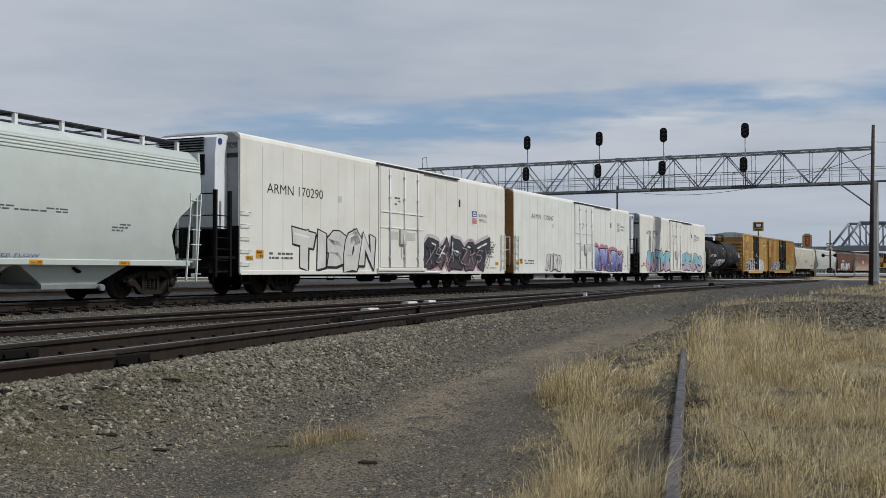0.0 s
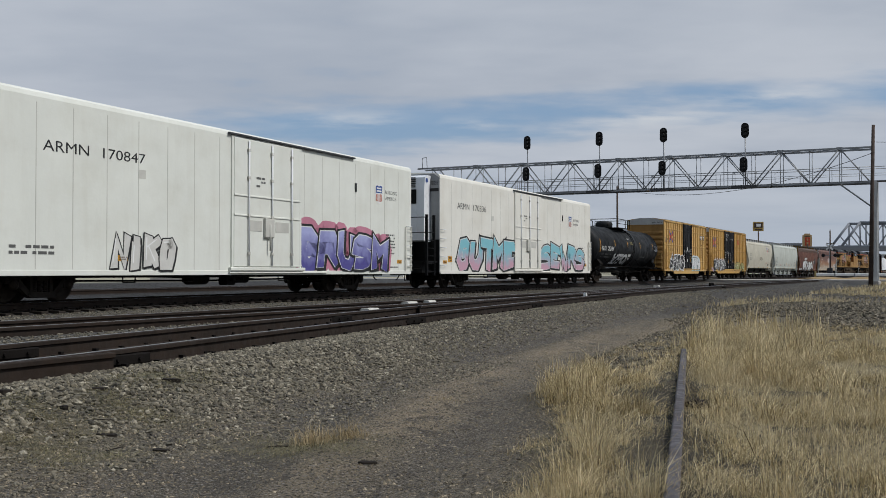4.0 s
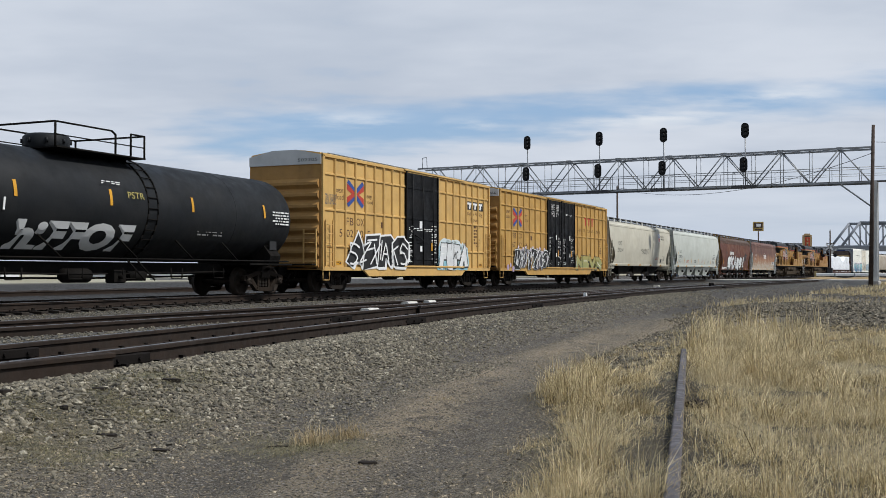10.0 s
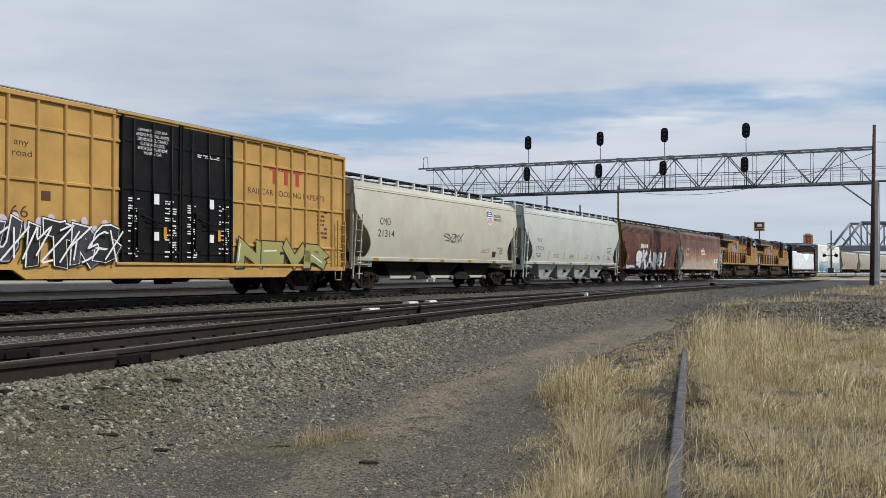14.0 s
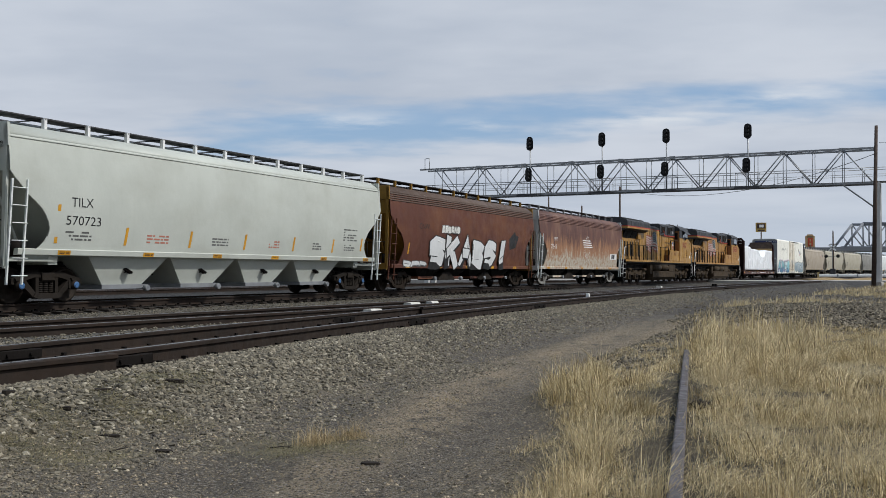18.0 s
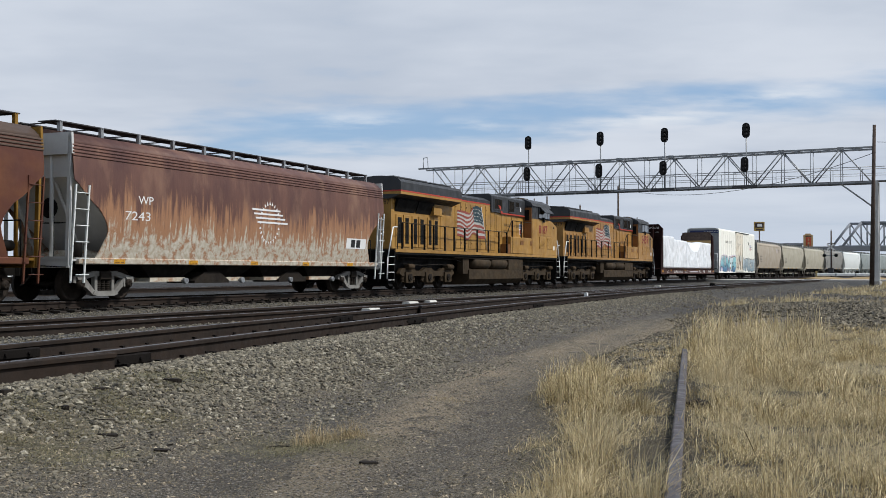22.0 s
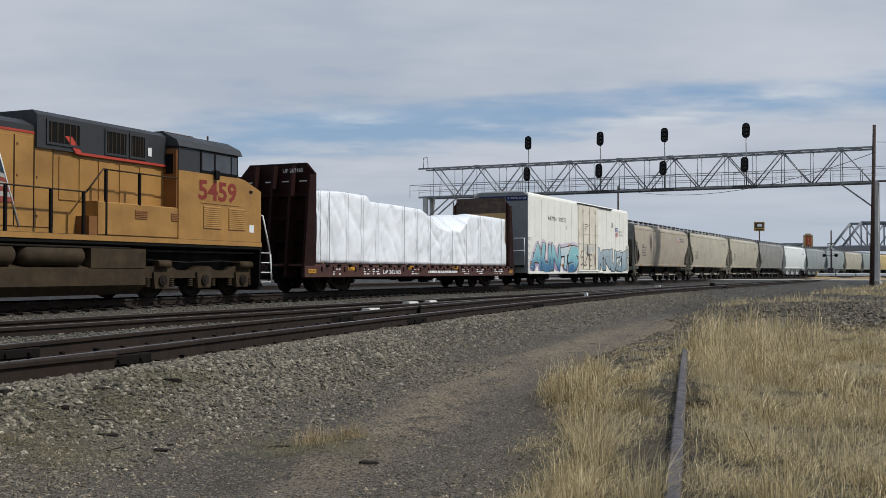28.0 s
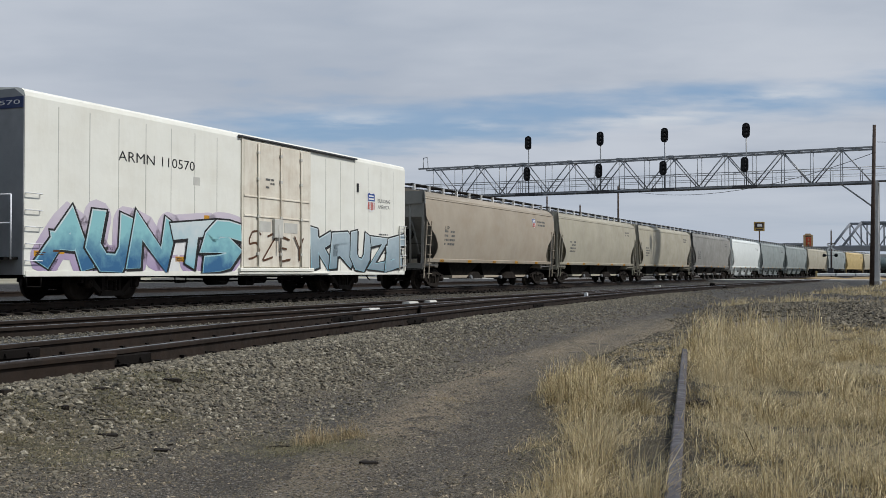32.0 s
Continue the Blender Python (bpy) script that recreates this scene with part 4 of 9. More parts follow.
# ---- poles and wires ----
pole = solid("utility_pole", Shape().rod(spot(73.6, 30.0, -0.4), spot(73.6, 30.28, 11.25), 0.17, 12, 0.11), "pole_wood", "dark weathered wooden pole leaning beside the bridge column", "pole", "poles")
for d_, a_, h_ in ((110, 18.3, 9.9), (125, 12.3, 9.9), (125, 1.15, 9.1), (120, 15.6, 8.5), (150, 55.4, 6.8)):
    p_o = thing("utility_pole", "thin dark wooden utility pole beyond the tracks", "pole", "poles", at=spot(d_, a_, -0.3))
    part("shaft", Shape().rod((0, 0, 0), (0, 0, h_ + 0.3), 0.13, 8, 0.09), "pole_wood", p_o)
    part("insulator", Shape().rod((0, 0, h_ + 0.28), (0, 0, h_ + 0.45), 0.04), "galv_dark", p_o)
    if d_ == 150:
        part("crossarm", Shape().box(-0.5, -0.05, h_ - 1.6, 0.5, 0.05, h_ - 1.48), "pole_wood", p_o)


def wire(p, q, sag):
    p, q = Vector(p), Vector(q)
    return [p.lerp(q, k / 14) - Vector((0, 0, sag * 4 * (k / 14) * (1 - k / 14))) for k in range(15)]


solid("cable", Shape().tube(wire(spot(110, 18.3, 9.6), (-5.1, 79.2, 9.3), 1.6), 0.022, 4), "galv_dark", "black cable sagging from a pole to the bridge", "cable")
solid("cable", Shape().tube(wire(spot(110, 18.3, 9.7), (-14.5, 80.8, 7.4), 0.3), 0.02, 4), "galv_dark", "black cable hanging below the bridge", "cable")
solid("cable", Shape().tube(wire((-5.0, 79.1, 10.0), (25, 95, 12.5), 0.8), 0.02, 4), "galv_dark", "black cable running off from the pole top", "cable")

# ---- road crossing and what stands at it ----
road = solid("road", Shape().box(-90, 101, -0.4, 60, 111, 0.155), "concrete", "pale worn road crossing the tracks", "road", kind="structure")
sgn = thing("crossing_signal", "railway crossing mast with crossed boards and round flashers", "crossing signal", at=spot(150, 55.3, -0.15))
part("mast", diag((0, 0, 0), (0, 0, 5.3), 0.055), "galv", sgn)
for a_ in (-0.7, 0.7):
    c_b = part("crossed_board", Shape().box(-0.62, -0.02, -0.11, 0.62, 0.0, 0.11), "white_mark", sgn, "white crossed board", (0, -0.1, 4.6))
    c_b.rotation_euler = (0, a_, 0)
for u_ in (-0.85, 0.75):
    f_l = part("flasher", Shape().rod((u_, -0.15, 3.4), (u_, -0.05, 3.4), 0.25, 18), "signal_black", sgn, "black round flasher disc")
    part("hood", Shape().rod((u_, -0.4, 3.42), (u_, -0.15, 3.42), 0.15, 12), "signal_black", f_l)
part("flasher_arm", diag((-0.75, 0, 3.4), (0.65, 0, 3.4), 0.05), "galv", sgn)
part("gate_drive", Shape().cham(-0.35, -0.3, 0.6, 0.4, 0.3, 1.6, 0.05), "galv_dark", sgn)
for k_, (d_, a0_, a1_) in enumerate(((128, 45.4, 57.5), (128, 58.3, 64.5))):
    gr = thing("guard_rail", "galvanised guard rail beside the road", "guard rail", "guard rails", at=spot(d_, a0_, -0.15))
    n_p = int((a1_ - a0_) / 2.2) + 1
    d_v = SID * (a1_ - a0_)
    part("beam", sweep([tuple(d_v * u + Vector((0, 0, 0.55))) for u in (0, 0.5, 1)], [(-0.03, 0), (0.0, 0.08), (-0.03, 0.16), (0.0, 0.24), (-0.03, 0.32), (-0.05, 0.32), (-0.02, 0.24), (-0.05, 0.16), (-0.02, 0.08), (-0.05, 0)]), "white_mark", gr)
    for j in range(n_p):
        o_ = d_v * (j / max(1, n_p - 1))
        part("post", Shape().box(o_.x - 0.07, o_.y - 0.07, -0.2, o_.x + 0.07, o_.y + 0.07, 0.85), "galv", gr)
solid("marker_post", Shape().cham(*(spot(120, 42.6) - Vector((0.09, 0.09, 0.3))), *(spot(120, 42.6) + Vector((0.09, 0.09, 1.0))), 0.03), "hop_gold", "pale yellow marker post at the crossing", "post")
# low tan bank before the crossing
bank = Shape()
prof = [(-4, -0.3), (-2.4, 0.15), (-0.5, 0.42), (1.2, 0.40), (3, -0.3)]
bank.rings([[spot(108 + 0.02 * u + b, 37 + u, c * (0.6 + 0.4 * math.sin(u * 0.7) ** 2)) for b, c in prof] for u in range(0, 26)], True, True)
M["bank_straw"] = paint("bank_straw", (0.27, 0.19, 0.09), 0.95, vary=0.25, dirt=(0.14, 0.10, 0.05), amount=0.4, size=2)
tagged(new("earth_bank", bank.mesh("earth_bank", M["bank_straw"])), "low bank of dry tan grass before the road", "bank", kind="structure")

# ---- far truss overpass ----
over = thing("truss_overpass", "grey steel through-truss bridge on a dark girder deck", "bridge")
TD, PX = 330.0, 330.0 / 1856
t0, zb, zt = (1489 - 784) * PX, 8.75, 16.4
for side_ in (0, 9):
    node = lambda u, z: spot(TD + side_, t0 + u, z)
    part("bottom_chord", Shape().rod(node(-1, zb), node(62, zb), 0.45, 6), "truss", over)
    part("top_chord", Shape().rod(node(6.0, zt), node(56, zt), 0.4, 6), "truss", over)
    part("end_post", Shape().rod(node(0, zb), node(6.0, zt), 0.45, 6), "truss", over)
    for k_ in range(9):
        u_ = 6.0 + 5.5 * k_
        part("vertical", Shape().rod(node(u_, zb), node(u_, zt), 0.26, 6), "truss", over)
        part("diagonal", Shape().rod(node(u_, zt if k_ % 2 == 0 else zb), node(u_ + 5.5, zb if k_ % 2 == 0 else zt), 0.22, 6), "truss", over)
    part("sub_diagonal", Shape().rod(node(3.0, 12.5), node(6.0, zb), 0.2, 6), "truss", over)
part("deck", Shape().rings([[spot(TD + a, t0 + u, z) for a, z in ((-1, 7.5), (10, 7.5), (10, 8.8), (-1, 8.8))] for u in (-46, 62)], True, False), "bld_grey", over, "dark girder deck")
part("abutment", Shape().rings([[spot(TD + a, t0 + u, z) for a, z in ((-2, -1), (11, -1), (11, 7.5), (-2, 7.5))] for u in (-4.5, -1.5)], True, False), "concrete", over)
for u_ in (20, 42):
    part("pier", Shape().rings([[spot(TD + a, t0 + u, z) for a, z in ((0, -1), (9, -1), (9, 7.5), (0, 7.5))] for u in (u_, u_ + 1.5)], True, False), "concrete", over)

# ---- far buildings and roadside signs ----
def far_block(name, label, d, x0, x1, z1, deep, material, roof=None, windows=0):
    e = thing(name, label, "building")
    body_ = Shape().rings([[spot(d + a, u, z) for a, z in ((0, -1), (deep, -1), (deep, z1), (0, z1))] for u in (x0, x1)], True, False)
    part("wall", body_, material, e)
    part("roof", Shape().rings([[spot(d + a, u, z) for a, z in ((-0.5, z1), (deep + 0.5, z1), (deep + 0.5, z1 + 0.5), (-0.5, z1 + 0.5))] for u in (x0 - 0.5, x1 + 0.5)], True, False), roof or material, e)
    for k in range(windows):
        u = x0 + (x1 - x0) * (k + 0.5) / windows
        part("window", Shape().rings([[spot(d + a, v, z) for a, z in ((-0.08, z1 * 0.35), (0.05, z1 * 0.35), (0.05, z1 * 0.7), (-0.08, z1 * 0.7))] for v in (u - 0.7, u + 0.7)], True, False), "glass", e)
    return e


far_block("flat_roof_building", "dark flat-roofed building beyond the tracks", 300, 98, 102.5, 8.6, 12, "bld_grey", "truss", 0)
far_block("long_white_building", "long low white building below the overpass", 420, 150, 230, 7.5, 20, "bld_white", "bld_white", 9)
far_block("low_white_shed", "long low white shed across the field", 210, -75, -8, 2.0, 8, "bld_white", "bld_white", 12)
far_block("low_grey_shed", "low grey shed across the field", 230, 10, 30, 2.3, 8, "bld_grey", "bld_white", 4)
far_block("white_shed", "white shed across the field", 190, -92, -80, 2.4, 8, "bld_white", "bld_grey", 2)
s1 = thing("roadside_sign", "square yellow and brown roadside sign on a tall pole", "sign", at=spot(250, (1342.5 - 784) * 250 / 1856))
part("pole", diag((0, 0, -0.5), (0, 0, 10.7), 0.16), "pole_wood", s1)
pl_ = lambda a, b, c, d, k: Shape().rings([[SID * u + FWD * (k + w) + Vector((0, 0, z)) for w, z in ((0, c), (0.25, c), (0.25, d), (0, d))] for u in (a, b)], True, False)
part("panel", pl_(-1.25, 1.25, 10.6, 12.8, 0), "sign_yellow", s1)
part("dark_field", pl_(-1.0, 1.0, 11.4, 12.6, -0.04), "sign_brown", s1)
part("pale_shape", pl_(-0.5, 0.6, 11.65, 12.3, -0.08), "white_mark", s1)
part("letter_bar", pl_(-0.8, 0.8, 10.8, 11.1, -0.04), "sign_brown", s1)
s2 = thing("roadside_sign", "tall tan motel sign with a red rounded shape", "sign", at=spot(250, (1429 - 784) * 250 / 1856))
part("pole", diag((0, 0, -0.5), (0, 0, 7.5), 0.16), "pole_wood", s2)
part("panel", Shape().rings([[SID * u + FWD * w + Vector((0, 0, z)) for u, z in ((-1.1, 6.9), (1.1, 6.9), (1.1, 9.6), (0.75, 9.7), (0.6, 10.0), (-0.6, 10.0), (-0.75, 9.7), (-1.1, 9.6))] for w in (0, 0.3)], True, False), "sign_tan", s2)
part("red_field", pl_(-0.55, 0.6, 7.15, 9.1, -0.04), "sign_red", s2)
part("cream_shape", pl_(-0.2, 0.25, 7.4, 8.0, -0.08), "sign_tan", s2)
part("cream_shape", pl_(-0.16, 0.2, 8.3, 8.8, -0.08), "sign_tan", s2)
part("letter_bar", pl_(-0.7, 0.7, 9.25, 9.5, -0.04), "sign_brown", s2)

# ---- rolling stock: built at the rail's height, +x the side towards the lens, y from the leading end ----
SIDE = 1.55
WHEEL_R, BIG_R = 0.43, 0.50
Shape.high = 0.94
TRAIN = []        # (thing, metres along the line at the start, place of its two trucks)
SPIN = {}         # wheelsets by radius


def car(name, label, category, metres, trucks, group=""):
    e = thing(name, label, category, group)
    e.location = (TRACK_X, 0, RAIL)
    TRAIN.append((e, metres, trucks))
    return e


def wheelset_mesh(r, name):
    s = Shape()
    keep, Shape.high = Shape.high, 1.0
    for side in (-1, 1):
        s.lathe([(side * 0.66, r + 0.025), (side * 0.685, r + 0.025), (side * 0.70, r), (side * 0.80, r - 0.008), (side * 0.80, r - 0.06),
                 (side * 0.765, r - 0.075), (side * 0.74, 0.16), (side * 0.80, 0.13), (side * 0.80, 0.08)][::side], "x", n=20)
        s.lathe([(side * 0.80, 0.075), (side * 0.98, 0.075), (side * 0.98, 0.115), (side * 1.13, 0.115), (side * 1.14, 0.085), (side * 1.16, 0.08)], "x", n=14)
        for k in range(3):
            a = k * 2.094
            s.rod((side * 1.155, 0.05 * math.cos(a), 0.05 * math.sin(a)), (side * 1.18, 0.05 * math.cos(a), 0.05 * math.sin(a)), 0.016, 6)
    s.rod((-0.7, 0, 0), (0.7, 0, 0), 0.08, 10)
    me = s.mesh(name, M["wheel"])
    Shape.high = keep
    return me


def sideframe_mesh(material):
    """Cast bow-shaped side frame with its two windows and bearing pedestals."""
    s = Shape()
    x0, x1 = 0.94, 1.08
    top = [(-1.12, 0.50), (-1.10, 0.64), (-0.85, 0.69), (-0.45, 0.80), (0.45, 0.80), (0.85, 0.69), (1.10, 0.64), (1.12, 0.50), (1.02, 0.48), (1.02, 0.56),
           (0.78, 0.56), (0.40, 0.66), (-0.40, 0.66), (-0.78, 0.56), (-1.02, 0.56), (-1.02, 0.48)]
    s.prism(top, "x", x0, x1)
    for k in (-1, 1):
        s.prism([(k * 0.80, 0.58), (k * 0.66, 0.58), (k * 0.30, 0.20), (k * 0.44, 0.17), (k * 0.76, 0.44)], "x", x0, x1)
        s.prism([(k * 0.36, 0.68), (k * 0.26, 0.68), (k * 0.26, 0.18), (k * 0.36, 0.18)], "x", x0 + 0.01, x1 - 0.01)
        s.prism([(k * 1.04, 0.64), (k * 0.74, 0.64), (k * 0.78, 0.57), (k * 1.0, 0.57)], "x", x0 - 0.03, x1 + 0.05)
        s.prism([(k * 0.74, 0.60), (k * 0.67, 0.58), (k * 0.69, 0.38), (k * 0.75, 0.36)], "x", x0 - 0.02, x1 + 0.02)
    s.prism([(-0.46, 0.17), (-0.30, 0.12), (0.30, 0.12), (0.46, 0.17), (0.40, 0.26), (-0.40, 0.26)], "x", x0 - 0.04, x1 + 0.04)
    return s.mesh("sideframe", material)


SPRING = Shape()
for k_ in range(3):
    for z_ in range(6):
        SPRING.lathe([(0.27 + z_ * 0.05, 0.06), (0.285 + z_ * 0.05, 0.075), (0.305 + z_ * 0.05, 0.075), (0.32 + z_ * 0.05, 0.06)], "z", (1.0, -0.17 + 0.17 * k_, 0), 6)
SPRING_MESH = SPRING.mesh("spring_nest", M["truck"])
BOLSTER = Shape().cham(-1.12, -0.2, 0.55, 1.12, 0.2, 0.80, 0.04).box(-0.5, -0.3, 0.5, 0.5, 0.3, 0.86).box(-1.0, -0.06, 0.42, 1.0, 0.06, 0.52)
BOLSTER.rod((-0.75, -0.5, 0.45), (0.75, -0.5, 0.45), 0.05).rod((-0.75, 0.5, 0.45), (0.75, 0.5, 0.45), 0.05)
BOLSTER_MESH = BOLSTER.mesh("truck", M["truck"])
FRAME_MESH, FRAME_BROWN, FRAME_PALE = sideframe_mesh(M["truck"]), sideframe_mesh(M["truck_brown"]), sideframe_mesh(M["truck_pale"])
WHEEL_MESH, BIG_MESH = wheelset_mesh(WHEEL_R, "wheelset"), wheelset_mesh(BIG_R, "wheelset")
CAP_MESH = Shape().lathe([(1.165, 0.09), (1.175, 0.09), (1.18, 0.06)], "x", n=12).mesh("bearing_cap", M["bearing_blue"])


def wheelset(parent, y, r=WHEEL_R, phase=0.0):
    w = part("wheelset", WHEEL_MESH if r == WHEEL_R else BIG_MESH, None, parent)
    w.matrix_parent_inverse = Matrix.Translation((0, y * Shape.long, r)) @ Matrix.Rotation(phase, 4, "X")
    SPIN.setdefault(r, []).append(w)
    return w


def truck(parent, y, brown=False, blue=False, pale=False):
    t = part("truck", BOLSTER_MESH, None, parent, "cast steel freight car truck, dusty and worn", (0, y, 0))
    for k in (0, 1):
        f = part("sideframe", FRAME_PALE if pale else FRAME_BROWN if brown else FRAME_MESH, None, t)
        part("spring_nest", SPRING_MESH, None, t).rotation_euler = (0, 0, math.pi * k)
        f.rotation_euler = (0, 0, math.pi * k)
    for dy in (-0.89, 0.89):
        wheelset(t, dy, phase=y + dy)
        if blue:
            part("bearing_cap", CAP_MESH, None, t, "blue roller bearing cap", (0, dy, WHEEL_R / Shape.high))
    return t


Shape.high, Shape.long = 0.925, 0.985      # the stock as it stands on this line
COUPLER = Shape().cham(-0.09, -0.15, 0.74, 0.09, 0.75, 0.94, 0.03)
COUPLER.prism([(-0.16, -0.02), (0.14, -0.02), (0.17, -0.30), (0.05, -0.40), (0.02, -0.24), (-0.10, -0.22), (-0.12, -0.42), (-0.20, -0.38)], "z", 0.69, 0.99)
COUPLER.tube([(0.35, 0.2, 0.78), (0.36, -0.12, 0.72), (0.33, -0.3, 0.5), (0.30, -0.42, 0.42)], 0.025)
COUPLER.rod((-0.1, 0.02, 0.98), (1.35, 0.02, 0.92), 0.014).box(-0.3, 0.25, 0.62, 0.3, 0.6, 1.02)
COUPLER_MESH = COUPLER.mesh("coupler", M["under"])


def couplers(e, y0, y1):
    part("coupler", COUPLER_MESH, None, e, "", (0, y0, 0))
    c = part("coupler", COUPLER_MESH, None, e, "", (0, y1, 0))
    c.rotation_euler = (0, 0, math.pi)


RUNGS = {}


def ladder(e, x, y, z0, z1, width, n, material, across="y", stile=0.022):
    """Two stiles and their rungs; the rungs are parts of the ladder."""
    s = Shape()
    d = (0, width, 0) if across == "y" else (width, 0, 0)
    for k in (0, 1):
        px, py = x + d[0] * k, y + d[1] * k
        s.box(px - stile, py - stile, z0, px + stile, py + stile, z1)
    lad = part("ladder", s, material, e)
    key = (across, round(width, 3), material)
    if key not in RUNGS:
        RUNGS[key] = Shape().rod((0, 0, 0), d, 0.014, 6).mesh("rung", M[material])
    for k in range(n):
        part("rung", RUNGS[key], None, lad, "", (x, y, z0 + (z1 - z0) * (k + 0.5) / n))
    return lad


def grab(e, p, q, out, material="white_mark"):
    """A bent grab iron that stands off the side by out."""
    p, q, o = Vector(p), Vector(q), Vector(out)
    return part("grab_iron", Shape().tube([p, p + o, q + o, q], 0.013), material, e)


def slats(e, y0, y1, z0, z1, x, n, material, name="slat", depth=0.03):
    h = (z1 - z0) / n
    me = Shape().prism([(0, 0), (depth, -0.4 * h), (depth, 0.1 * h), (0, 0.5 * h)], "y", 0, y1 - y0).mesh(name, M[material])
    for k in range(n):
        part(name, me, None, e, "", (x, y0, z0 + h * (k + 0.5)))


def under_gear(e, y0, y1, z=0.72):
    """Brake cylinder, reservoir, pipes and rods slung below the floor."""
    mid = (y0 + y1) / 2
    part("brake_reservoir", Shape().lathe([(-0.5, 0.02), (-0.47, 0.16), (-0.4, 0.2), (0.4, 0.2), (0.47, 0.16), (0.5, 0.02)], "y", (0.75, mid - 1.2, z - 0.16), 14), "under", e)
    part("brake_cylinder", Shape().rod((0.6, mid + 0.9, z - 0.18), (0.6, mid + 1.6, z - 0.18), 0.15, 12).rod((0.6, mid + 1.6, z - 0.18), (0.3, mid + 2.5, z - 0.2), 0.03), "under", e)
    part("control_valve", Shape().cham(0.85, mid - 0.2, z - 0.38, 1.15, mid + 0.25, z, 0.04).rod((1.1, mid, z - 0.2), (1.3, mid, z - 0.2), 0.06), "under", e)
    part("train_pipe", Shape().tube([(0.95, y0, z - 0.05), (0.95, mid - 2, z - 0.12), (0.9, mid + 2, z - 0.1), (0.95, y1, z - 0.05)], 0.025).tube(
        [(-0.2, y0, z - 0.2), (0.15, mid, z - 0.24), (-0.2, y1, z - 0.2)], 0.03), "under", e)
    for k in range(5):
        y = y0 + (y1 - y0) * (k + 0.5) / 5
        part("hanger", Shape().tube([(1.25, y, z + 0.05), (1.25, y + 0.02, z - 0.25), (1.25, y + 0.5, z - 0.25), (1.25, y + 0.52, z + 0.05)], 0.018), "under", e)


def shield_badge(e, y, z, w, h, x, faded=False):
    """Striped shield, drawn as plain shapes."""
    out = [(-0.5, 0.42), (-0.32, 0.5), (0, 0.44), (0.32, 0.5), (0.5, 0.42), (0.44, 0.25), (0.5, -0.05), (0.46, -0.3), (0.25, -0.44), (0, -0.5), (-0.25, -0.44), (-0.46, -0.3), (-0.5, -0.05), (-0.44, 0.25)]
    flat = lambda pts, k: Shape().add([(x + k, y + w * p[0], z + h * p[1]) for p in pts], [tuple(range(len(pts)))])
    badge = part("shield_emblem", flat(out, 0.004), "white_mark", e, "striped shield emblem")
    part("upper_field", flat([(-0.44, 0.38), (-0.3, 0.45), (0, 0.40), (0.3, 0.45), (0.44, 0.38), (0.40, 0.22), (0.43, 0.06), (-0.43, 0.06), (-0.40, 0.22)], 0.007), "blue_mark", badge)
    for k in range(5):
        u = -0.34 + 0.17 * k
        part("stripe", flat([(u - 0.05, 0.0), (u + 0.05, 0.0), (u + 0.05, -0.40 + 0.12 * abs(u)), (u - 0.05, -0.40 + 0.12 * abs(u))], 0.007), "pale_red" if faded else "red_mark", badge)
    part("letter_bar", flat([(-0.3, 0.34), (0.3, 0.34), (0.3, 0.27), (-0.3, 0.27)], 0.009), "white_mark", badge)
    part("letter_bar", flat([(-0.33, 0.20), (0.33, 0.20), (0.33, 0.12), (-0.33, 0.12)], 0.009), "white_mark", badge)


def placards(e, spots, x, w=0.42, h=0.15, material="stripe"):
    for y, z in spots:
        p = part("reflector_plate", Shape().box(x, y, z, x + 0.004, y + w, z + h), material, e)
        part("lettering", bars(y + 0.05, y + w - 0.04, z + 0.02, z + h - 0.02, x + 0.008, 2, int(y * 10)), "brown_mark", p)


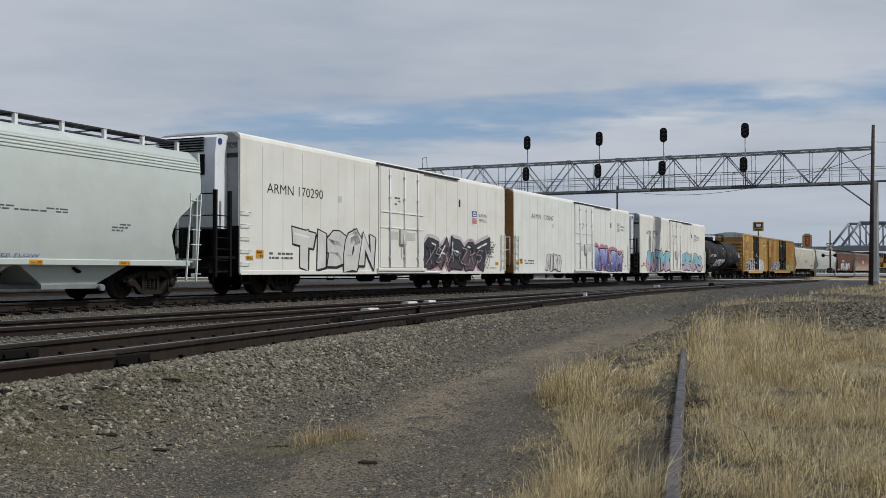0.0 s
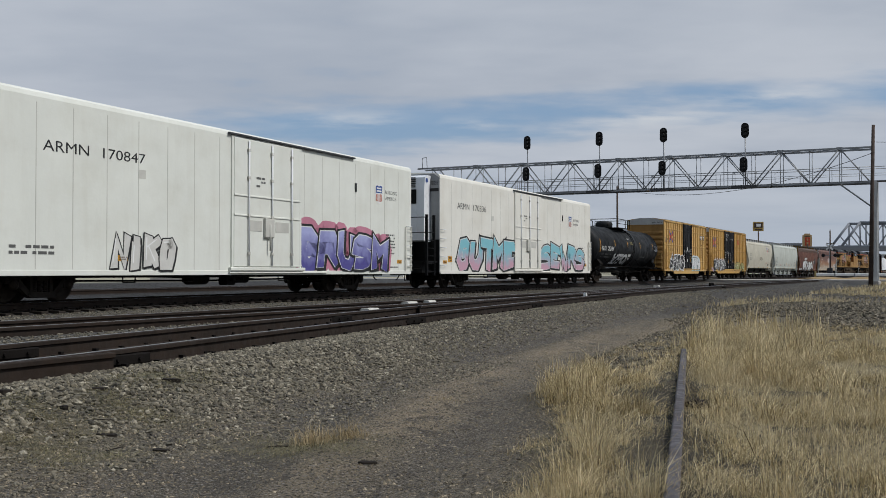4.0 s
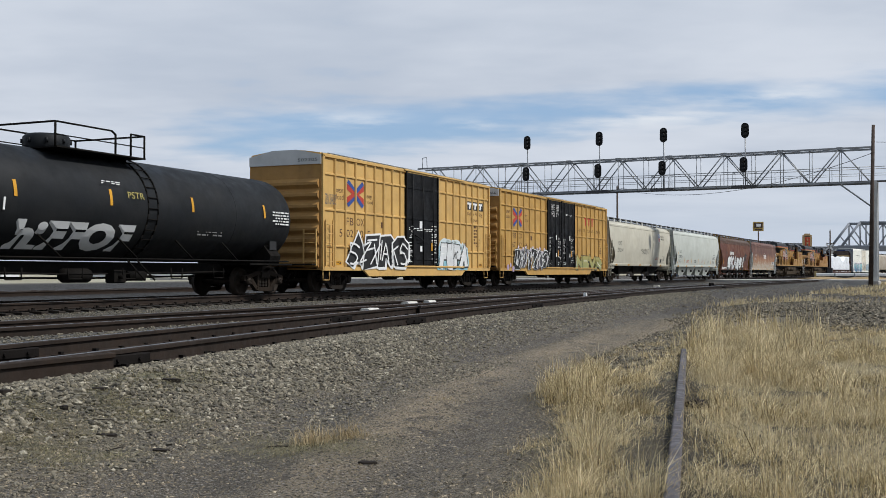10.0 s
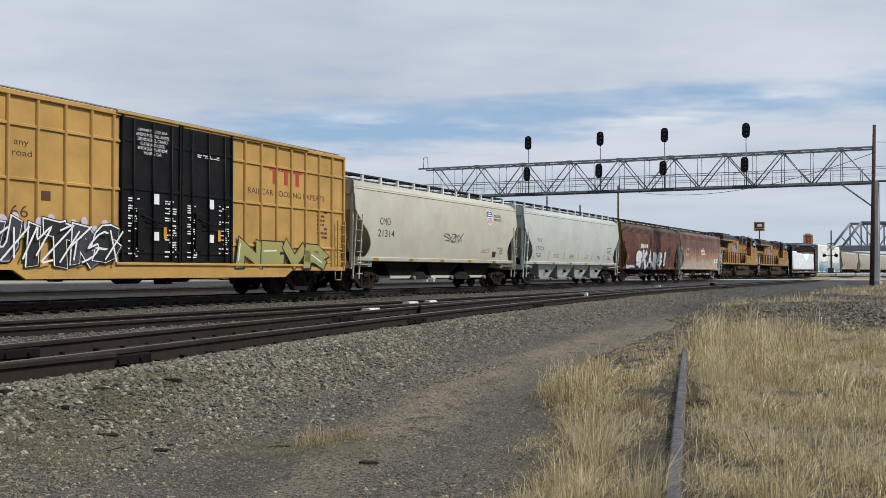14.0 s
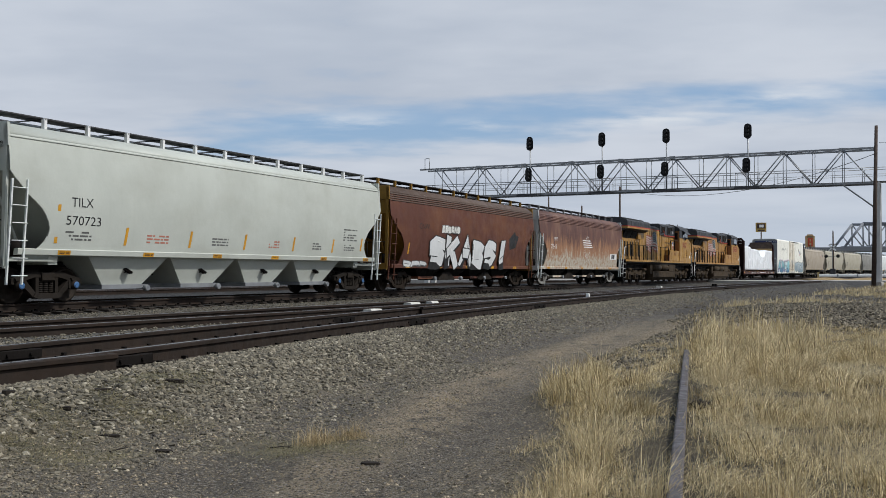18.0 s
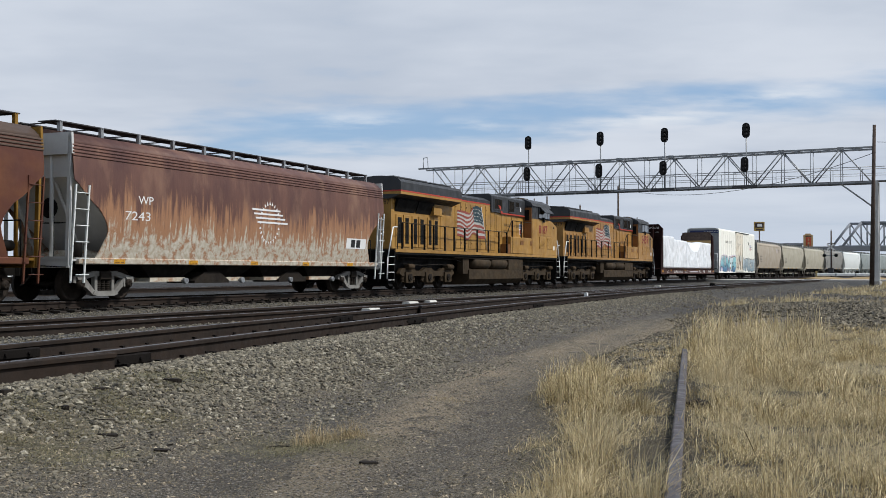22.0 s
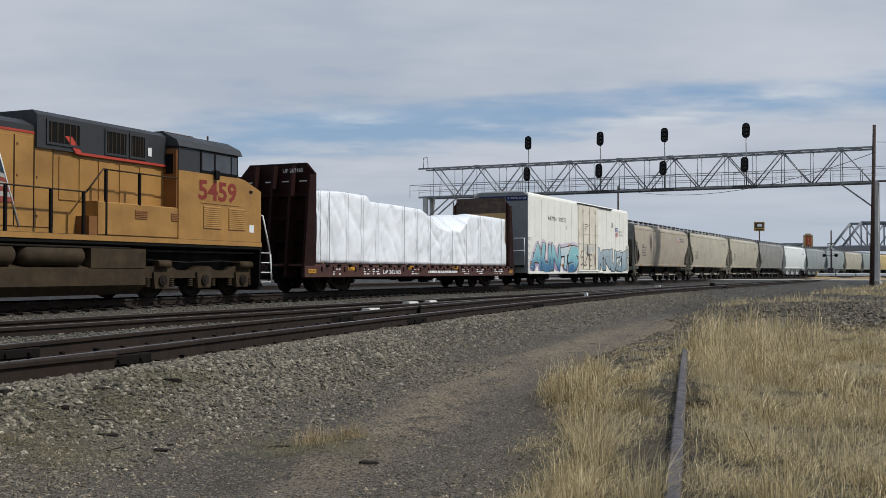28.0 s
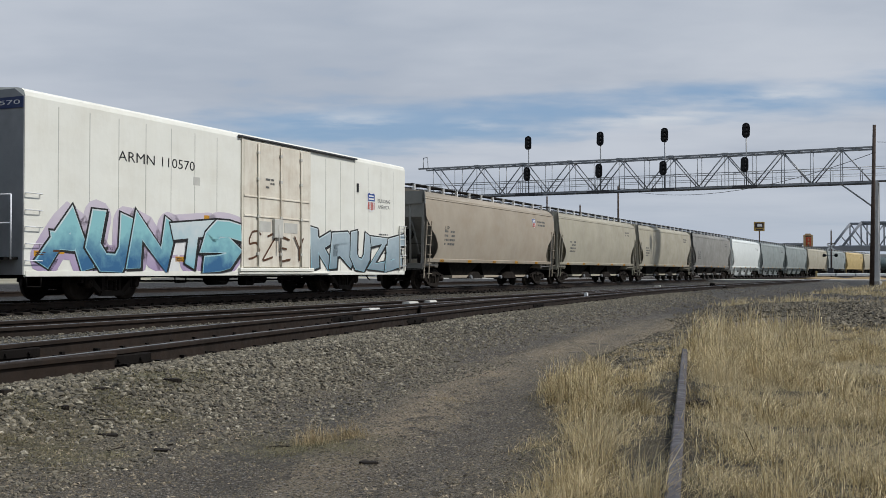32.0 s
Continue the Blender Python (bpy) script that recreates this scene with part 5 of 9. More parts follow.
# ---- insulated box cars with a cooling unit ----
def reefer(label, number, seconds, length, paint_name, unit, end_material, doors=(9.1, 13.05), rail_end=16.9, plain_end=False, trucks=(3.1, 4.4), gap=True, height=5.42, bottom=0.74, y_start=0.0, door_paint=None):
    e = car("refrigerator_car", label, "train car", seconds, (trucks[0], length - trucks[1]), "train cars")
    L, X, H, y0 = length, SIDE, height, y_start
    out = [(-X, bottom), (X, bottom), (X, H - 0.22), (X - 0.035, H - 0.10), (X - 0.12, H - 0.03), (X - 0.26, H), (0.6, H + 0.05), (-0.6, H + 0.05),
           (-X + 0.26, H), (-X + 0.12, H - 0.03), (-X + 0.035, H - 0.10), (-X, H - 0.22)]
    body = part("body", Shape().prism(out, "y", y0, L), paint_name, e)
    for k in range(1, 19):
        y = y0 + (L - y0) * k / 19
        if not doors[0] - 0.3 < y < doors[1] + 0.2:
            part("panel_seam", Shape().box(X, y - 0.012, bottom + 0.12, X + 0.004, y + 0.012, H - 0.35), "seam", body)
    part("side_sill", Shape().cham(X - 0.06, y0 + 0.05, bottom - 0.05, X + 0.012, L - 0.05, bottom + 0.10, 0.01), paint_name, e)
    part("underframe", Shape().box(-0.35, y0 + 0.3, 0.62, 0.35, L - 0.3, 0.8).box(-1.4, y0 + 0.2, bottom - 0.02, 1.4, L - 0.2, bottom + 0.02), "under", e)
    # the end towards -y
    part("end_wall", Shape().prism([(-X + 0.05, bottom), (X - 0.01, bottom), (X - 0.01, H - 0.24), (X - 0.3, H - 0.03), (-X + 0.3, H - 0.03), (-X + 0.05, H - 0.24)], "y", y0 - 0.03, y0), end_material, e)
    # plug door
    d0, d1 = doors
    door = part("door", Shape().cham(X, d0 + 0.12, bottom + 0.22, X + 0.06, d1, H - 0.24, 0.02), door_paint or paint_name, e, "rust-stained plug door with lock rods" if door_paint else "white plug door with lock rods")
    for y in (d0 + 0.02, d1 + 0.03):
        part("door_post", Shape().cham(X, y, bottom + 0.05, X + 0.045, y + 0.10, H - 0.18, 0.015), door_paint or paint_name, door)
    for k, y in enumerate((d0 + 0.85, d0 + 2.15, d1 - 0.55)):
        part("lock_rod", Shape().rod((X + 0.10, y, bottom + 0.25), (X + 0.10, y, H - 0.3), 0.028, 8), door_paint or "unit_white", door)
        for z in (1.4, 2.65, 3.9, H - 0.6):
            part("rod_bracket", Shape().cham(X + 0.05, y - 0.06, z - 0.05, X + 0.125, y + 0.06, z + 0.05, 0.01), "seam", door)
    for z in (2.65, 3.3):
        part("cross_bar", Shape().cham(X + 0.05, d0 + 0.12, z - 0.03, X + 0.085, d1, z + 0.03, 0.01), door_paint or paint_name, door)
    part("door_sill", Shape().cham(X, d0 - 0.1, bottom + 0.08, X + 0.10, d1 + 0.3, bottom + 0.2, 0.02), paint_name, door)
    part("lock_box", Shape().cham(X + 0.06, d0 + 1.7, 1.95, X + 0.15, d0 + 2.2, 2.6, 0.02).rod((X + 0.16, d0 + 1.95, 2.4), (X + 0.16, d0 + 1.95, 1.5), 0.03), "seam", door)
    part("pocket", Shape().box(X + 0.061, d0 + 0.95, 2.15, X + 0.068, d0 + 1.6, 2.5), "seam", door)
    part("pocket", Shape().box(X + 0.061, d0 + 2.4, 2.15, X + 0.068, d0 + 3.2, 2.5), "seam", door)
    part("lettering", bars(d0 + 1.3, d0 + 1.8, 3.6, 4.0, X + 0.068, 3, 5), "grey_mark", door)
    part("door_track", Shape().cham(X, d0 - 0.15, H - 0.19, X + 0.09, rail_end, H - 0.12, 0.015), "galv_dark", e)
    part("lower_track", Shape().cham(X, d0 - 0.1, bottom + 0.0, X + 0.07, rail_end - 2, bottom + 0.05, 0.01), paint_name, e)
    part("vent_slot", Shape().box(X, rail_end + 0.1, 3.95, X + 0.03, rail_end + 0.22, 4.3), "black_mark", e)
    # ladders and grab irons at the corners
    grabs = [(y0 + 0.03, y0 + 0.48)] + [(L - 0.5, L - 0.05)]
    for a, b in grabs:
        for k in range(5):
            z = bottom + 0.35 + 0.42 * k
            grab(e, (X, a, z), (X, b, z), (0.09, 0, 0), "unit_white")
    ladder(e, X + 0.05, L - 0.58, bottom + 0.1, 2.75, 0.5, 5, "reefer_white")
    if plain_end:
        ladder(e, X + 0.05, y0 + 0.10, bottom + 0.1, 2.8, 0.5, 5, "reefer_white")
    part("stirrup", Shape().tube([(X - 0.03, y0 + 0.1, bottom), (X - 0.03, y0 + 0.12, 0.42), (X - 0.03, y0 + 0.55, 0.42), (X - 0.03, y0 + 0.57, bottom)], 0.018), "under", e)
    part("stirrup", Shape().tube([(X - 0.03, L - 0.1, bottom), (X - 0.03, L - 0.12, 0.42), (X - 0.03, L - 0.55, 0.42), (X - 0.03, L - 0.57, bottom)], 0.018), "under", e)
    if unit:
        u = part("cooling_unit", Shape().prism([(-0.72, 2.25), (-0.55, 2.2), (0, 2.2), (0, 5.28), (-0.35, 5.30), (-0.62, 5.18), (-0.70, 4.6)], "x", -1.15, 1.12), "unit_white", e, "white nose-mounted cooling unit with dark grille")
        part("grille", Shape().box(-0.95, -0.735, 3.95, 0.75, -0.70, 4.62), "louvre", u)
        for k in range(6):
            part("fin", Shape().cham(-0.95, -0.75, 4.72 + 0.085 * k, 0.70, -0.66, 4.755 + 0.085 * k, 0.005), "louvre", u)
        part("access_panel", Shape().cham(-0.5, -0.745, 2.5, 0.75, -0.715, 3.7, 0.05), "unit_white", u)
        part("maker_badge", Shape().rod((1.125, -0.45, 5.05), (1.13, -0.45, 5.05), 0.11, 14), "blue_mark", u)
        p = part("end_platform", Shape().box(-1.45, -1.15, 1.22, 1.45, 0, 1.3).box(-1.2, -1.1, 0.75, 1.2, -0.05, 1.22), "black", e, "black end platform and ladder frame")
        part("fuel_tank", Shape().cham(-0.9, -0.95, 1.32, 0.4, -0.15, 2.15, 0.08), "black", p)
        for y in (-1.08, -0.35):
            part("stile", Shape().box(1.36, y - 0.045, 0.62, 1.47, y + 0.045, 3.42), "black", p)
        for k in range(6):
            part("rung", Shape().rod((1.42, -1.05, 0.8 + 0.36 * k), (1.42, -0.38, 0.8 + 0.36 * k), 0.018), "black", p)
        part("handrail", Shape().tube([(1.4, -1.1, 3.3), (-1.4, -1.1, 3.3), (-1.4, -1.1, 1.3)], 0.02).tube([(1.4, -1.1, 2.6), (-1.4, -1.1, 2.6)], 0.02), "black", p)
        part("lower_end", Shape().box(-1.4, -0.06, bottom, 1.52, -0.031, 2.3), "black", e)
        part("corner_cover", Shape().box(1.05, -0.10, 2.3, 1.54, -0.02, 5.15), "end_grey", e)
        end_word("road_number", number, 1.1, 1.5, 4.86, 5.05, -0.115, "black_mark", e)
        part("end_band", Shape().box(1.05, -0.112, 4.55, 1.53, -0.10, 4.70), "black_mark", e)
        couplers(e, -1.35 if gap else y0, L + 0.05)
    else:
        b = part("top_band", Shape().box(-X + 0.3, y0 - 0.05, H - 0.52, X - 0.02, y0 - 0.03, H - 0.24), "navy" if end_material == "end_grey" else "end_brown", e)
        end_word("road_number", number, 0.2, 1.45, H - 0.43, H - 0.32, y0 - 0.056, "white_mark" if end_material == "end_grey" else "brown_mark", b)
        part("cross_walk", Shape().box(-1.4, y0 - 0.45, 1.1, 1.4, y0 - 0.03, 1.16), "under", e)
        part("end_rail", Shape().tube([(1.45, y0 - 0.3, 2.7), (0.3, y0 - 0.3, 2.7), (0.3, y0 - 0.3, 1.1)], 0.018).tube([(1.45, y0 - 0.3, 2.0), (0.3, y0 - 0.3, 2.0)], 0.018).tube([(1.45, y0 - 0.3, 1.1), (1.45, y0 - 0.3, 2.7)], 0.018), "unit_white", e)
        couplers(e, y0, L + 0.1)
    for y in (trucks[0], L - trucks[1]):
        truck(e, y)
    under_gear(e, trucks[0] + 1.4, L - trucks[1] - 1.4, bottom)
    placards(e, [(y0 + 0.3, 1.18), (5.2, 1.1), (11, 1.1), (15.5, 1.1), (L - 1.3, 1.15)], X + 0.004, 0.40)
    placards(e, [(y0 + 0.85, 1.25)], X + 0.004, 0.42, 0.28)
    part("lettering", bars(y0 + 1.6, y0 + 3.0, 1.2, 1.5, X + 0.006, 2, 3), "grey_mark", e)
    part("lettering", bars(L - 2.3, L - 1.5, 1.5, 2.4, X + 0.006, 7, 7), "grey_mark", e)
    part("lettering", bars(L - 2.4, L - 1.2, bottom + 0.2, bottom + 0.3, X + 0.006, 1, 9), "grey_mark", e)
    part("plate_frame", Shape().box(X, 6.0, 3.45, X + 0.004, 6.3, 3.7), "seam", e)
    return e


G_PALE = paint("spray_pale", (0.58, 0.57, 0.53), 0.6, amount=0.25)
G_SMOKE = fade("spray_smoke", (0.05, 0.045, 0.055), (0.03, 0.03, 0.035), 0.9, 2.3)
G_CYAN = fade("spray_cyan_pink", (0.52, 0.30, 0.37), (0.19, 0.46, 0.52), 1.05, 1.75)
G_TEAL = fade("spray_teal_violet", (0.03, 0.12, 0.25), (0.24, 0.50, 0.52), 0.9, 1.7)
G_VIOLET = fade("spray_violet_white", (0.07, 0.06, 0.24), (0.34, 0.36, 0.60), 1.1, 2.2)
G_PINK = paint("spray_pink", (0.50, 0.20, 0.27), 0.6, amount=0.2)
G_SKY = fade("spray_sky_white", (0.22, 0.45, 0.52), (0.55, 0.62, 0.62), 0.9, 2.0)
G_STEEL = fade("spray_steel_blue", (0.20, 0.27, 0.31), (0.36, 0.44, 0.47), 0.9, 2.0)
G_WHITE = paint("spray_white", (0.62, 0.63, 0.62), 0.6, vary=0.06, amount=0.25)
G_GREEN = fade("spray_green", (0.22, 0.25, 0.10), (0.34, 0.28, 0.07), 0.8, 1.8)
G_LILAC = fade("spray_lilac_cloud", (0.36, 0.28, 0.42), (0.56, 0.50, 0.56), 0.8, 2.2)
G_MAUVE = fade("spray_mauve", (0.16, 0.09, 0.11), (0.05, 0.045, 0.055), 0.8, 1.9)
G_ROSE = fade("spray_rose_cloud", (0.40, 0.26, 0.28), (0.50, 0.45, 0.45), 0.8, 2.3)
SX = SIDE + 0.004

r1 = reefer("long white refrigerator car with grey and black graffiti", "170290", 25.8, 22.86, "reefer_white", True, "end_grey")
word("road_number", "ARMN 170290", 1.46, 4.95, 3.50, 3.84, SX, "black_mark", r1)
word("slogan", "BUILDING", 19.4, 20.45, 3.58, 3.74, SX, "grey_mark", r1)
word("slogan", "AMERICA", 19.4, 20.4, 3.32, 3.48, SX, "grey_mark", r1)
shield_badge(r1, 18.85, 3.5, 0.66, 0.8, SX)
graffiti("TISON", 3.1, 8.75, 0.80, 2.35, SX, "black_mark", [G_PALE], r1, 3, edge=0.03, fat=1.15, label="outlined grey spray-painted letters")
graffiti("SABOT", 13.3, 20.4, 0.80, 2.35, SX, "black_mark", [G_SMOKE, G_MAUVE], r1, 11, edge=0.02, lean=0.25, wild=0.22, label="black and rose spray-painted letters", halo=G_ROSE)
graffiti("WXSMKAZMXK", 12.6, 21.0, 0.80, 2.40, SX + 0.04, "black_mark", [], r1, 12, edge=-0.006, lean=0.5, wild=0.4, label="thin black spray-painted lines")
graffiti("XSWMZKSX", 13.4, 20.6, 0.90, 2.15, SX + 0.05, G_ROSE, [], r1, 19, edge=-0.010, lean=0.4, wild=0.4, label="thin rose spray-painted lines")

r2 = reefer("long white refrigerator car with violet graffiti", "170847", 49.6, 22.85, "reefer_white_b", False, "end_brown", (10.17, 14.05), 17.9, True)
word("road_number", "ARMN", 2.61, 4.15, 3.88, 4.16, SX, "black_mark", r2)
word("road_number", "170847", 4.65, 6.28, 3.88, 4.16, SX, "black_mark", r2)
word("slogan", "BUILDING", 20.5, 21.5, 4.05, 4.2, SX, "grey_mark", r2)
word("slogan", "AMERICA", 20.5, 21.45, 3.8, 3.95, SX, "grey_mark", r2)
shield_badge(r2, 19.95, 4.0, 0.62, 0.8, SX, True)
graffiti("NiKO", 5.0, 7.5, 0.80, 1.85, SX, "black_mark", [G_PALE], r2, 5, edge=0.014, label="thin outlined spray-painted tag")
graffiti("GRUSM", 14.1, 20.6, 0.80, 2.4, SX, "black_mark", [G_VIOLET], r2, 8, edge=0.06, fat=1.0, inner=G_WHITE, label="violet and white spray-painted letters", halo=G_PINK)

r3 = reefer("long white refrigerator car with turquoise and pink graffiti", "170336", 74.95, 22.7, "reefer_white", True, "end_grey")
word("road_number", "ARMN", 1.85, 3.25, 3.85, 4.15, SX, "black_mark", r3)
word("road_number", "170336", 3.72, 5.3, 3.85, 4.15, SX, "black_mark", r3)
word("slogan", "BUILDING", 19.1, 20.2, 4.0, 4.16, SX, "grey_mark", r3)
word("slogan", "AMERICA", 19.1, 20.1, 3.74, 3.9, SX, "grey_mark", r3)
shield_badge(r3, 18.5, 3.95, 0.62, 0.82, SX, True)
graffiti("GUTME", 1.9, 9.0, 0.80, 2.5, SX, "black_mark", [G_CYAN], r3, 2, edge=0.06, fat=1.0, inner=G_WHITE, label="turquoise and pink spray-painted letters")
graffiti("SEWRS", 13.4, 21.2, 0.80, 2.4, SX, "black_mark", [G_CYAN], r3, 17, edge=0.045, fat=0.88, lean=0.2, wild=0.24, inner=G_WHITE, label="turquoise and pink spray-painted letters")

r5 = reefer("white refrigerator car with a grey end and blue graffiti", "110570", 292.5, 19.84, "reefer_white_c", False, "end_grey", (8.31, 12.25), 15.65, False, (3.2, 4.2), True, 5.39, 0.72, -0.3, "door_rusty")
word("road_number", "ARMN", 2.85, 4.3, 3.88, 4.16, SX, "black_mark", r5)
word("road_number", "110570", 4.6, 6.05, 3.88, 4.16, SX, "black_mark", r5)
word("slogan", "BUILDING", 17.45, 18.5, 3.65, 3.8, SX, "grey_mark", r5)
word("slogan", "AMERICA", 17.45, 18.45, 3.4, 3.55, SX, "grey_mark", r5)
shield_badge(r5, 16.9, 3.62, 0.66, 0.82, SX)
graffiti("AUNTS", 0.2, 8.2, 0.78, 2.45, SX, "black_mark", [G_TEAL, G_TEAL, G_TEAL, G_SKY], r5, 21, edge=0.03, fat=1.0, inner=G_SKY,  lean=0.2, label="teal, blue and pink spray-painted letters", halo=G_LILAC)
graffiti("KRUZE", 12.5, 19.6, 0.78, 2.4, SX, "black_mark", [G_STEEL], r5, 14, edge=0.035, fat=1.0, inner=G_SKY, label="pale blue spray-painted letters")
graffiti("SZEY", 8.6, 12.0, 0.95, 2.35, SIDE + 0.064, "brown_mark", [], r5, 33, edge=0.008, wild=0.3, label="thin brown spray-painted tag")
part("placard", Shape().box(SX, 4.6, 1.3, SX + 0.004, 5.9, 1.75).box(SX, 4.8, 0.8, SX + 0.004, 5.35, 1.2), "white_mark", r5)
part("heat_label", Shape().box(SX, 6.5, 2.3, SX + 0.004, 6.75, 2.55), "stripe", r5)
end_word("lettering", "HEIGHT CAR", -0.9, 0.3, 4.1, 4.24, -0.334, "black_mark", r5)


# ---- tank car ----
def tank_car(label, seconds, shell, full=True):
    e = car("tank_car", label, "train car", seconds, (1.15, 15.0), "train cars")
    R, CZ = 1.50, 2.62
    prof = [(-0.25 + 0.55 * (1 - math.cos(a)), R * math.sin(a)) for a in [math.pi / 2 * k / 8 for k in range(9)]]
    prof = [(y, max(0.02, r)) for y, r in prof]
    rev = [(16.15 - y, r) for y, r in prof[::-1]]
    tank = part("tank_shell", Shape().lathe(prof + [(8.05, R + 0.02)] + rev, "y", (0, 0, CZ), 48), shell, e, "black cylindrical tank shell")
    for y in (2.6, 6.2, 9.6, 12.8):
        part("weld_seam", Shape().lathe([(y, R), (y, R + 0.012), (y + 0.03, R + 0.012), (y + 0.03, R)], "y", (0, 0, CZ), 48), shell, tank)
    part("centre_sill", Shape().cham(-0.3, -0.5, 0.72, 0.3, 16.6, 1.08, 0.03), "under", e)
    for y in (0.2, 14.2):
        part("end_bolster", Shape().prism([(-1.35, 1.0), (1.35, 1.0), (1.45, 1.35), (1.15, 1.75), (0.7, 1.3), (-0.7, 1.3), (-1.15, 1.75), (-1.45, 1.35)], "y", y + 0.6, y + 1.2), "under", e)
        part("end_deck", Shape().box(-1.45, y - 0.55, 1.02, 1.45, y + 1.9, 1.08), "under", e)
    part("side_rail", Shape().rod((1.42, 0.0, 1.16), (1.42, 15.9, 1.16), 0.025).rod((-1.42, 0, 1.16), (-1.42, 15.9, 1.16), 0.025), "under", e)
    for y in (3.0, 5.6, 8.4, 10.8, 13.0):
        part("rail_strut", Shape().rod((1.42, y, 1.16), (1.25, y - 0.6, 1.75), 0.025), "under", e)
    if full:
        dome = part("manway_housing", Shape().lathe([(0, 0.55), (0.02, 0.58), (0.42, 0.58), (0.50, 0.5), (0.52, 0.02)], "z", (0.0, 6.55, CZ + R - 0.06), 18), shell, e, "black round manway housing")
        for k in range(8):
            a = k * math.pi / 4
            part("bolt", Shape().rod((0.58 * math.cos(a), 6.55 + 0.58 * math.sin(a), 4.3), (0.58 * math.cos(a), 6.55 + 0.58 * math.sin(a), 4.42), 0.04, 6), shell, dome)
        part("valve", Shape().rod((0, 7.9, 4.05), (0, 7.9, 4.28), 0.16, 12).rod((0.2, 8.3, 4.05), (0.2, 8.3, 4.22), 0.08, 8).rod((-0.2, 8.5, 4.05), (-0.2, 8.5, 4.25), 0.06), "under", e)
        plat = part("top_platform", Shape().box(-1.25, 5.6, 4.06, 1.25, 8.9, 4.10), "under", e, "black top platform with handrails")
        for x in (-1.2, 1.2):
            part("platform_rail", Shape().tube([(x, 5.6, 4.06), (x, 5.6, 4.74), (x, 7.6, 4.74), (x, 7.75, 4.65), (x, 7.75, 4.06)], 0.028).tube([(x, 8.35, 4.06), (x, 8.35, 4.74), (x, 8.9, 4.74), (x, 8.9, 4.06)], 0.028).tube([(x, 5.6, 4.4), (x, 8.9, 4.4)], 0.018), "under", plat)
        part("platform_rail", Shape().tube([(-1.2, 5.6, 4.74), (1.2, 5.6, 4.74)], 0.028).tube([(-1.2, 8.9, 4.74), (1.2, 8.9, 4.74)], 0.028), "under", plat)
        lad = Shape()
        for dy in (8.7, 9.1):
            lad.tube([(1.52 * math.cos(a), dy, CZ + 1.57 * math.sin(a)) for a in [-1.1 + 0.2 * k for k in range(13)]] + [(1.3, dy, 0.55)][:0], 0.025)
            lad.rod((0.72, dy, 1.22), (1.42, dy, 0.55), 0.025)
        lad_ob = part("side_ladder", lad, "under", e)
        for k in range(12):
            a = -1.0 + 0.2 * k
            part("rung", Shape().rod((1.54 * math.cos(a), 8.7, CZ + 1.59 * math.sin(a)), (1.54 * math.cos(a), 9.1, CZ + 1.59 * math.sin(a)), 0.016, 6), "under", lad_ob)
        for y, a0, a1 in ((0.62, -0.30, 0.32), (4.0, 0.02, 0.30), (7.2, 0.0, 0.30), (10.6, 0.0, 0.30), (14.3, 0.0, 0.30)):
            n = 5
            s = Shape()
            pts = [(R + 0.025) * math.cos(a0 + (a1 - a0) * k / n) for k in range(n + 1)], [CZ + (R + 0.025) * math.sin(a0 + (a1 - a0) * k / n) for k in range(n + 1)]
            s.add([(pts[0][k], yy, pts[1][k]) for k in range(n + 1) for yy in (y, y + 0.10)], [(2 * k, 2 * k + 1, 2 * k + 3, 2 * k + 2) for k in range(n)])
            part("reflector_strip", s, "stripe", e, "yellow reflective strip")

        def curved(name, text, y0, y1, z0, z1, material, bold=0.0):
            v, f, (a, b, c, d) = letters(text, bold)
            pts = []
            for p in v:
                z = z0 + (p[1] - c) / (d - c) * (z1 - z0)
                pts.append((math.sqrt((R + 0.035) ** 2 - (z - CZ) ** 2), y0 + (p[0] - a) / (b - a) * (y1 - y0), z))
            return part(name, Shape().add(pts, f), material, e)
        curved("road_number", "NATX", 1.0, 2.0, 2.30, 2.62, "white_mark", 0.01)
        curved("road_number", "252401", 2.35, 3.75, 2.30, 2.62, "white_mark", 0.01)
        for k in range(2):
            b_ = bars(1.2, 3.4, 1.98 - 0.2 * k, 2.12 - 0.2 * k, 0, 1, 4 + k)
            b_.v = [(math.sqrt((R + 0.03) ** 2 - (p[2] - CZ) ** 2) + p[0], p[1], p[2]) for p in b_.v]
            part("lettering", b_, "grey_mark", e)
        tag = curved("graffiti", "hiFFOF", 4.2, 8.3, 1.36, 2.12, G_WHITE, 0.06)
        tag["label"] = "silver-white spray-painted letters"
        tag2 = curved("graffiti", "PSTR", 7.9, 8.55, 2.86, 3.05, G_GREEN)
        part("data_panel", bars(14.8, 15.75, 2.4, 2.9, R + 0.03, 5, 8, 0.95), "white_mark", e)
        part("lettering", bars(11.0, 12.2, 1.9, 2.1, R - 0.1, 2, 12), "grey_mark", e)
        part("lettering", bars(6.9, 7.6, 3.2, 3.3, R - 0.02, 2, 14), "white_mark", e)
        part("placard", Shape().box(R - 0.18, 14.9, 1.55, R - 0.15, 15.3, 1.85), "black_mark", e)
        part("end_handrail", Shape().tube([(1.4, -0.4, 1.05), (1.4, -0.4, 2.75), (1.3, -0.4, 2.85), (-1.3, -0.4, 2.85), (-1.4, -0.4, 2.75), (-1.4, -0.4, 1.05)], 0.025), "under", e)
        part("brake_wheel", Shape().lathe([(-0.55, 0.25), (-0.53, 0.28), (-0.51, 0.25)], "y", (0.8, 0.15, 1.6), 16), "under", e)
        under_gear(e, 3, 13, 0.85)
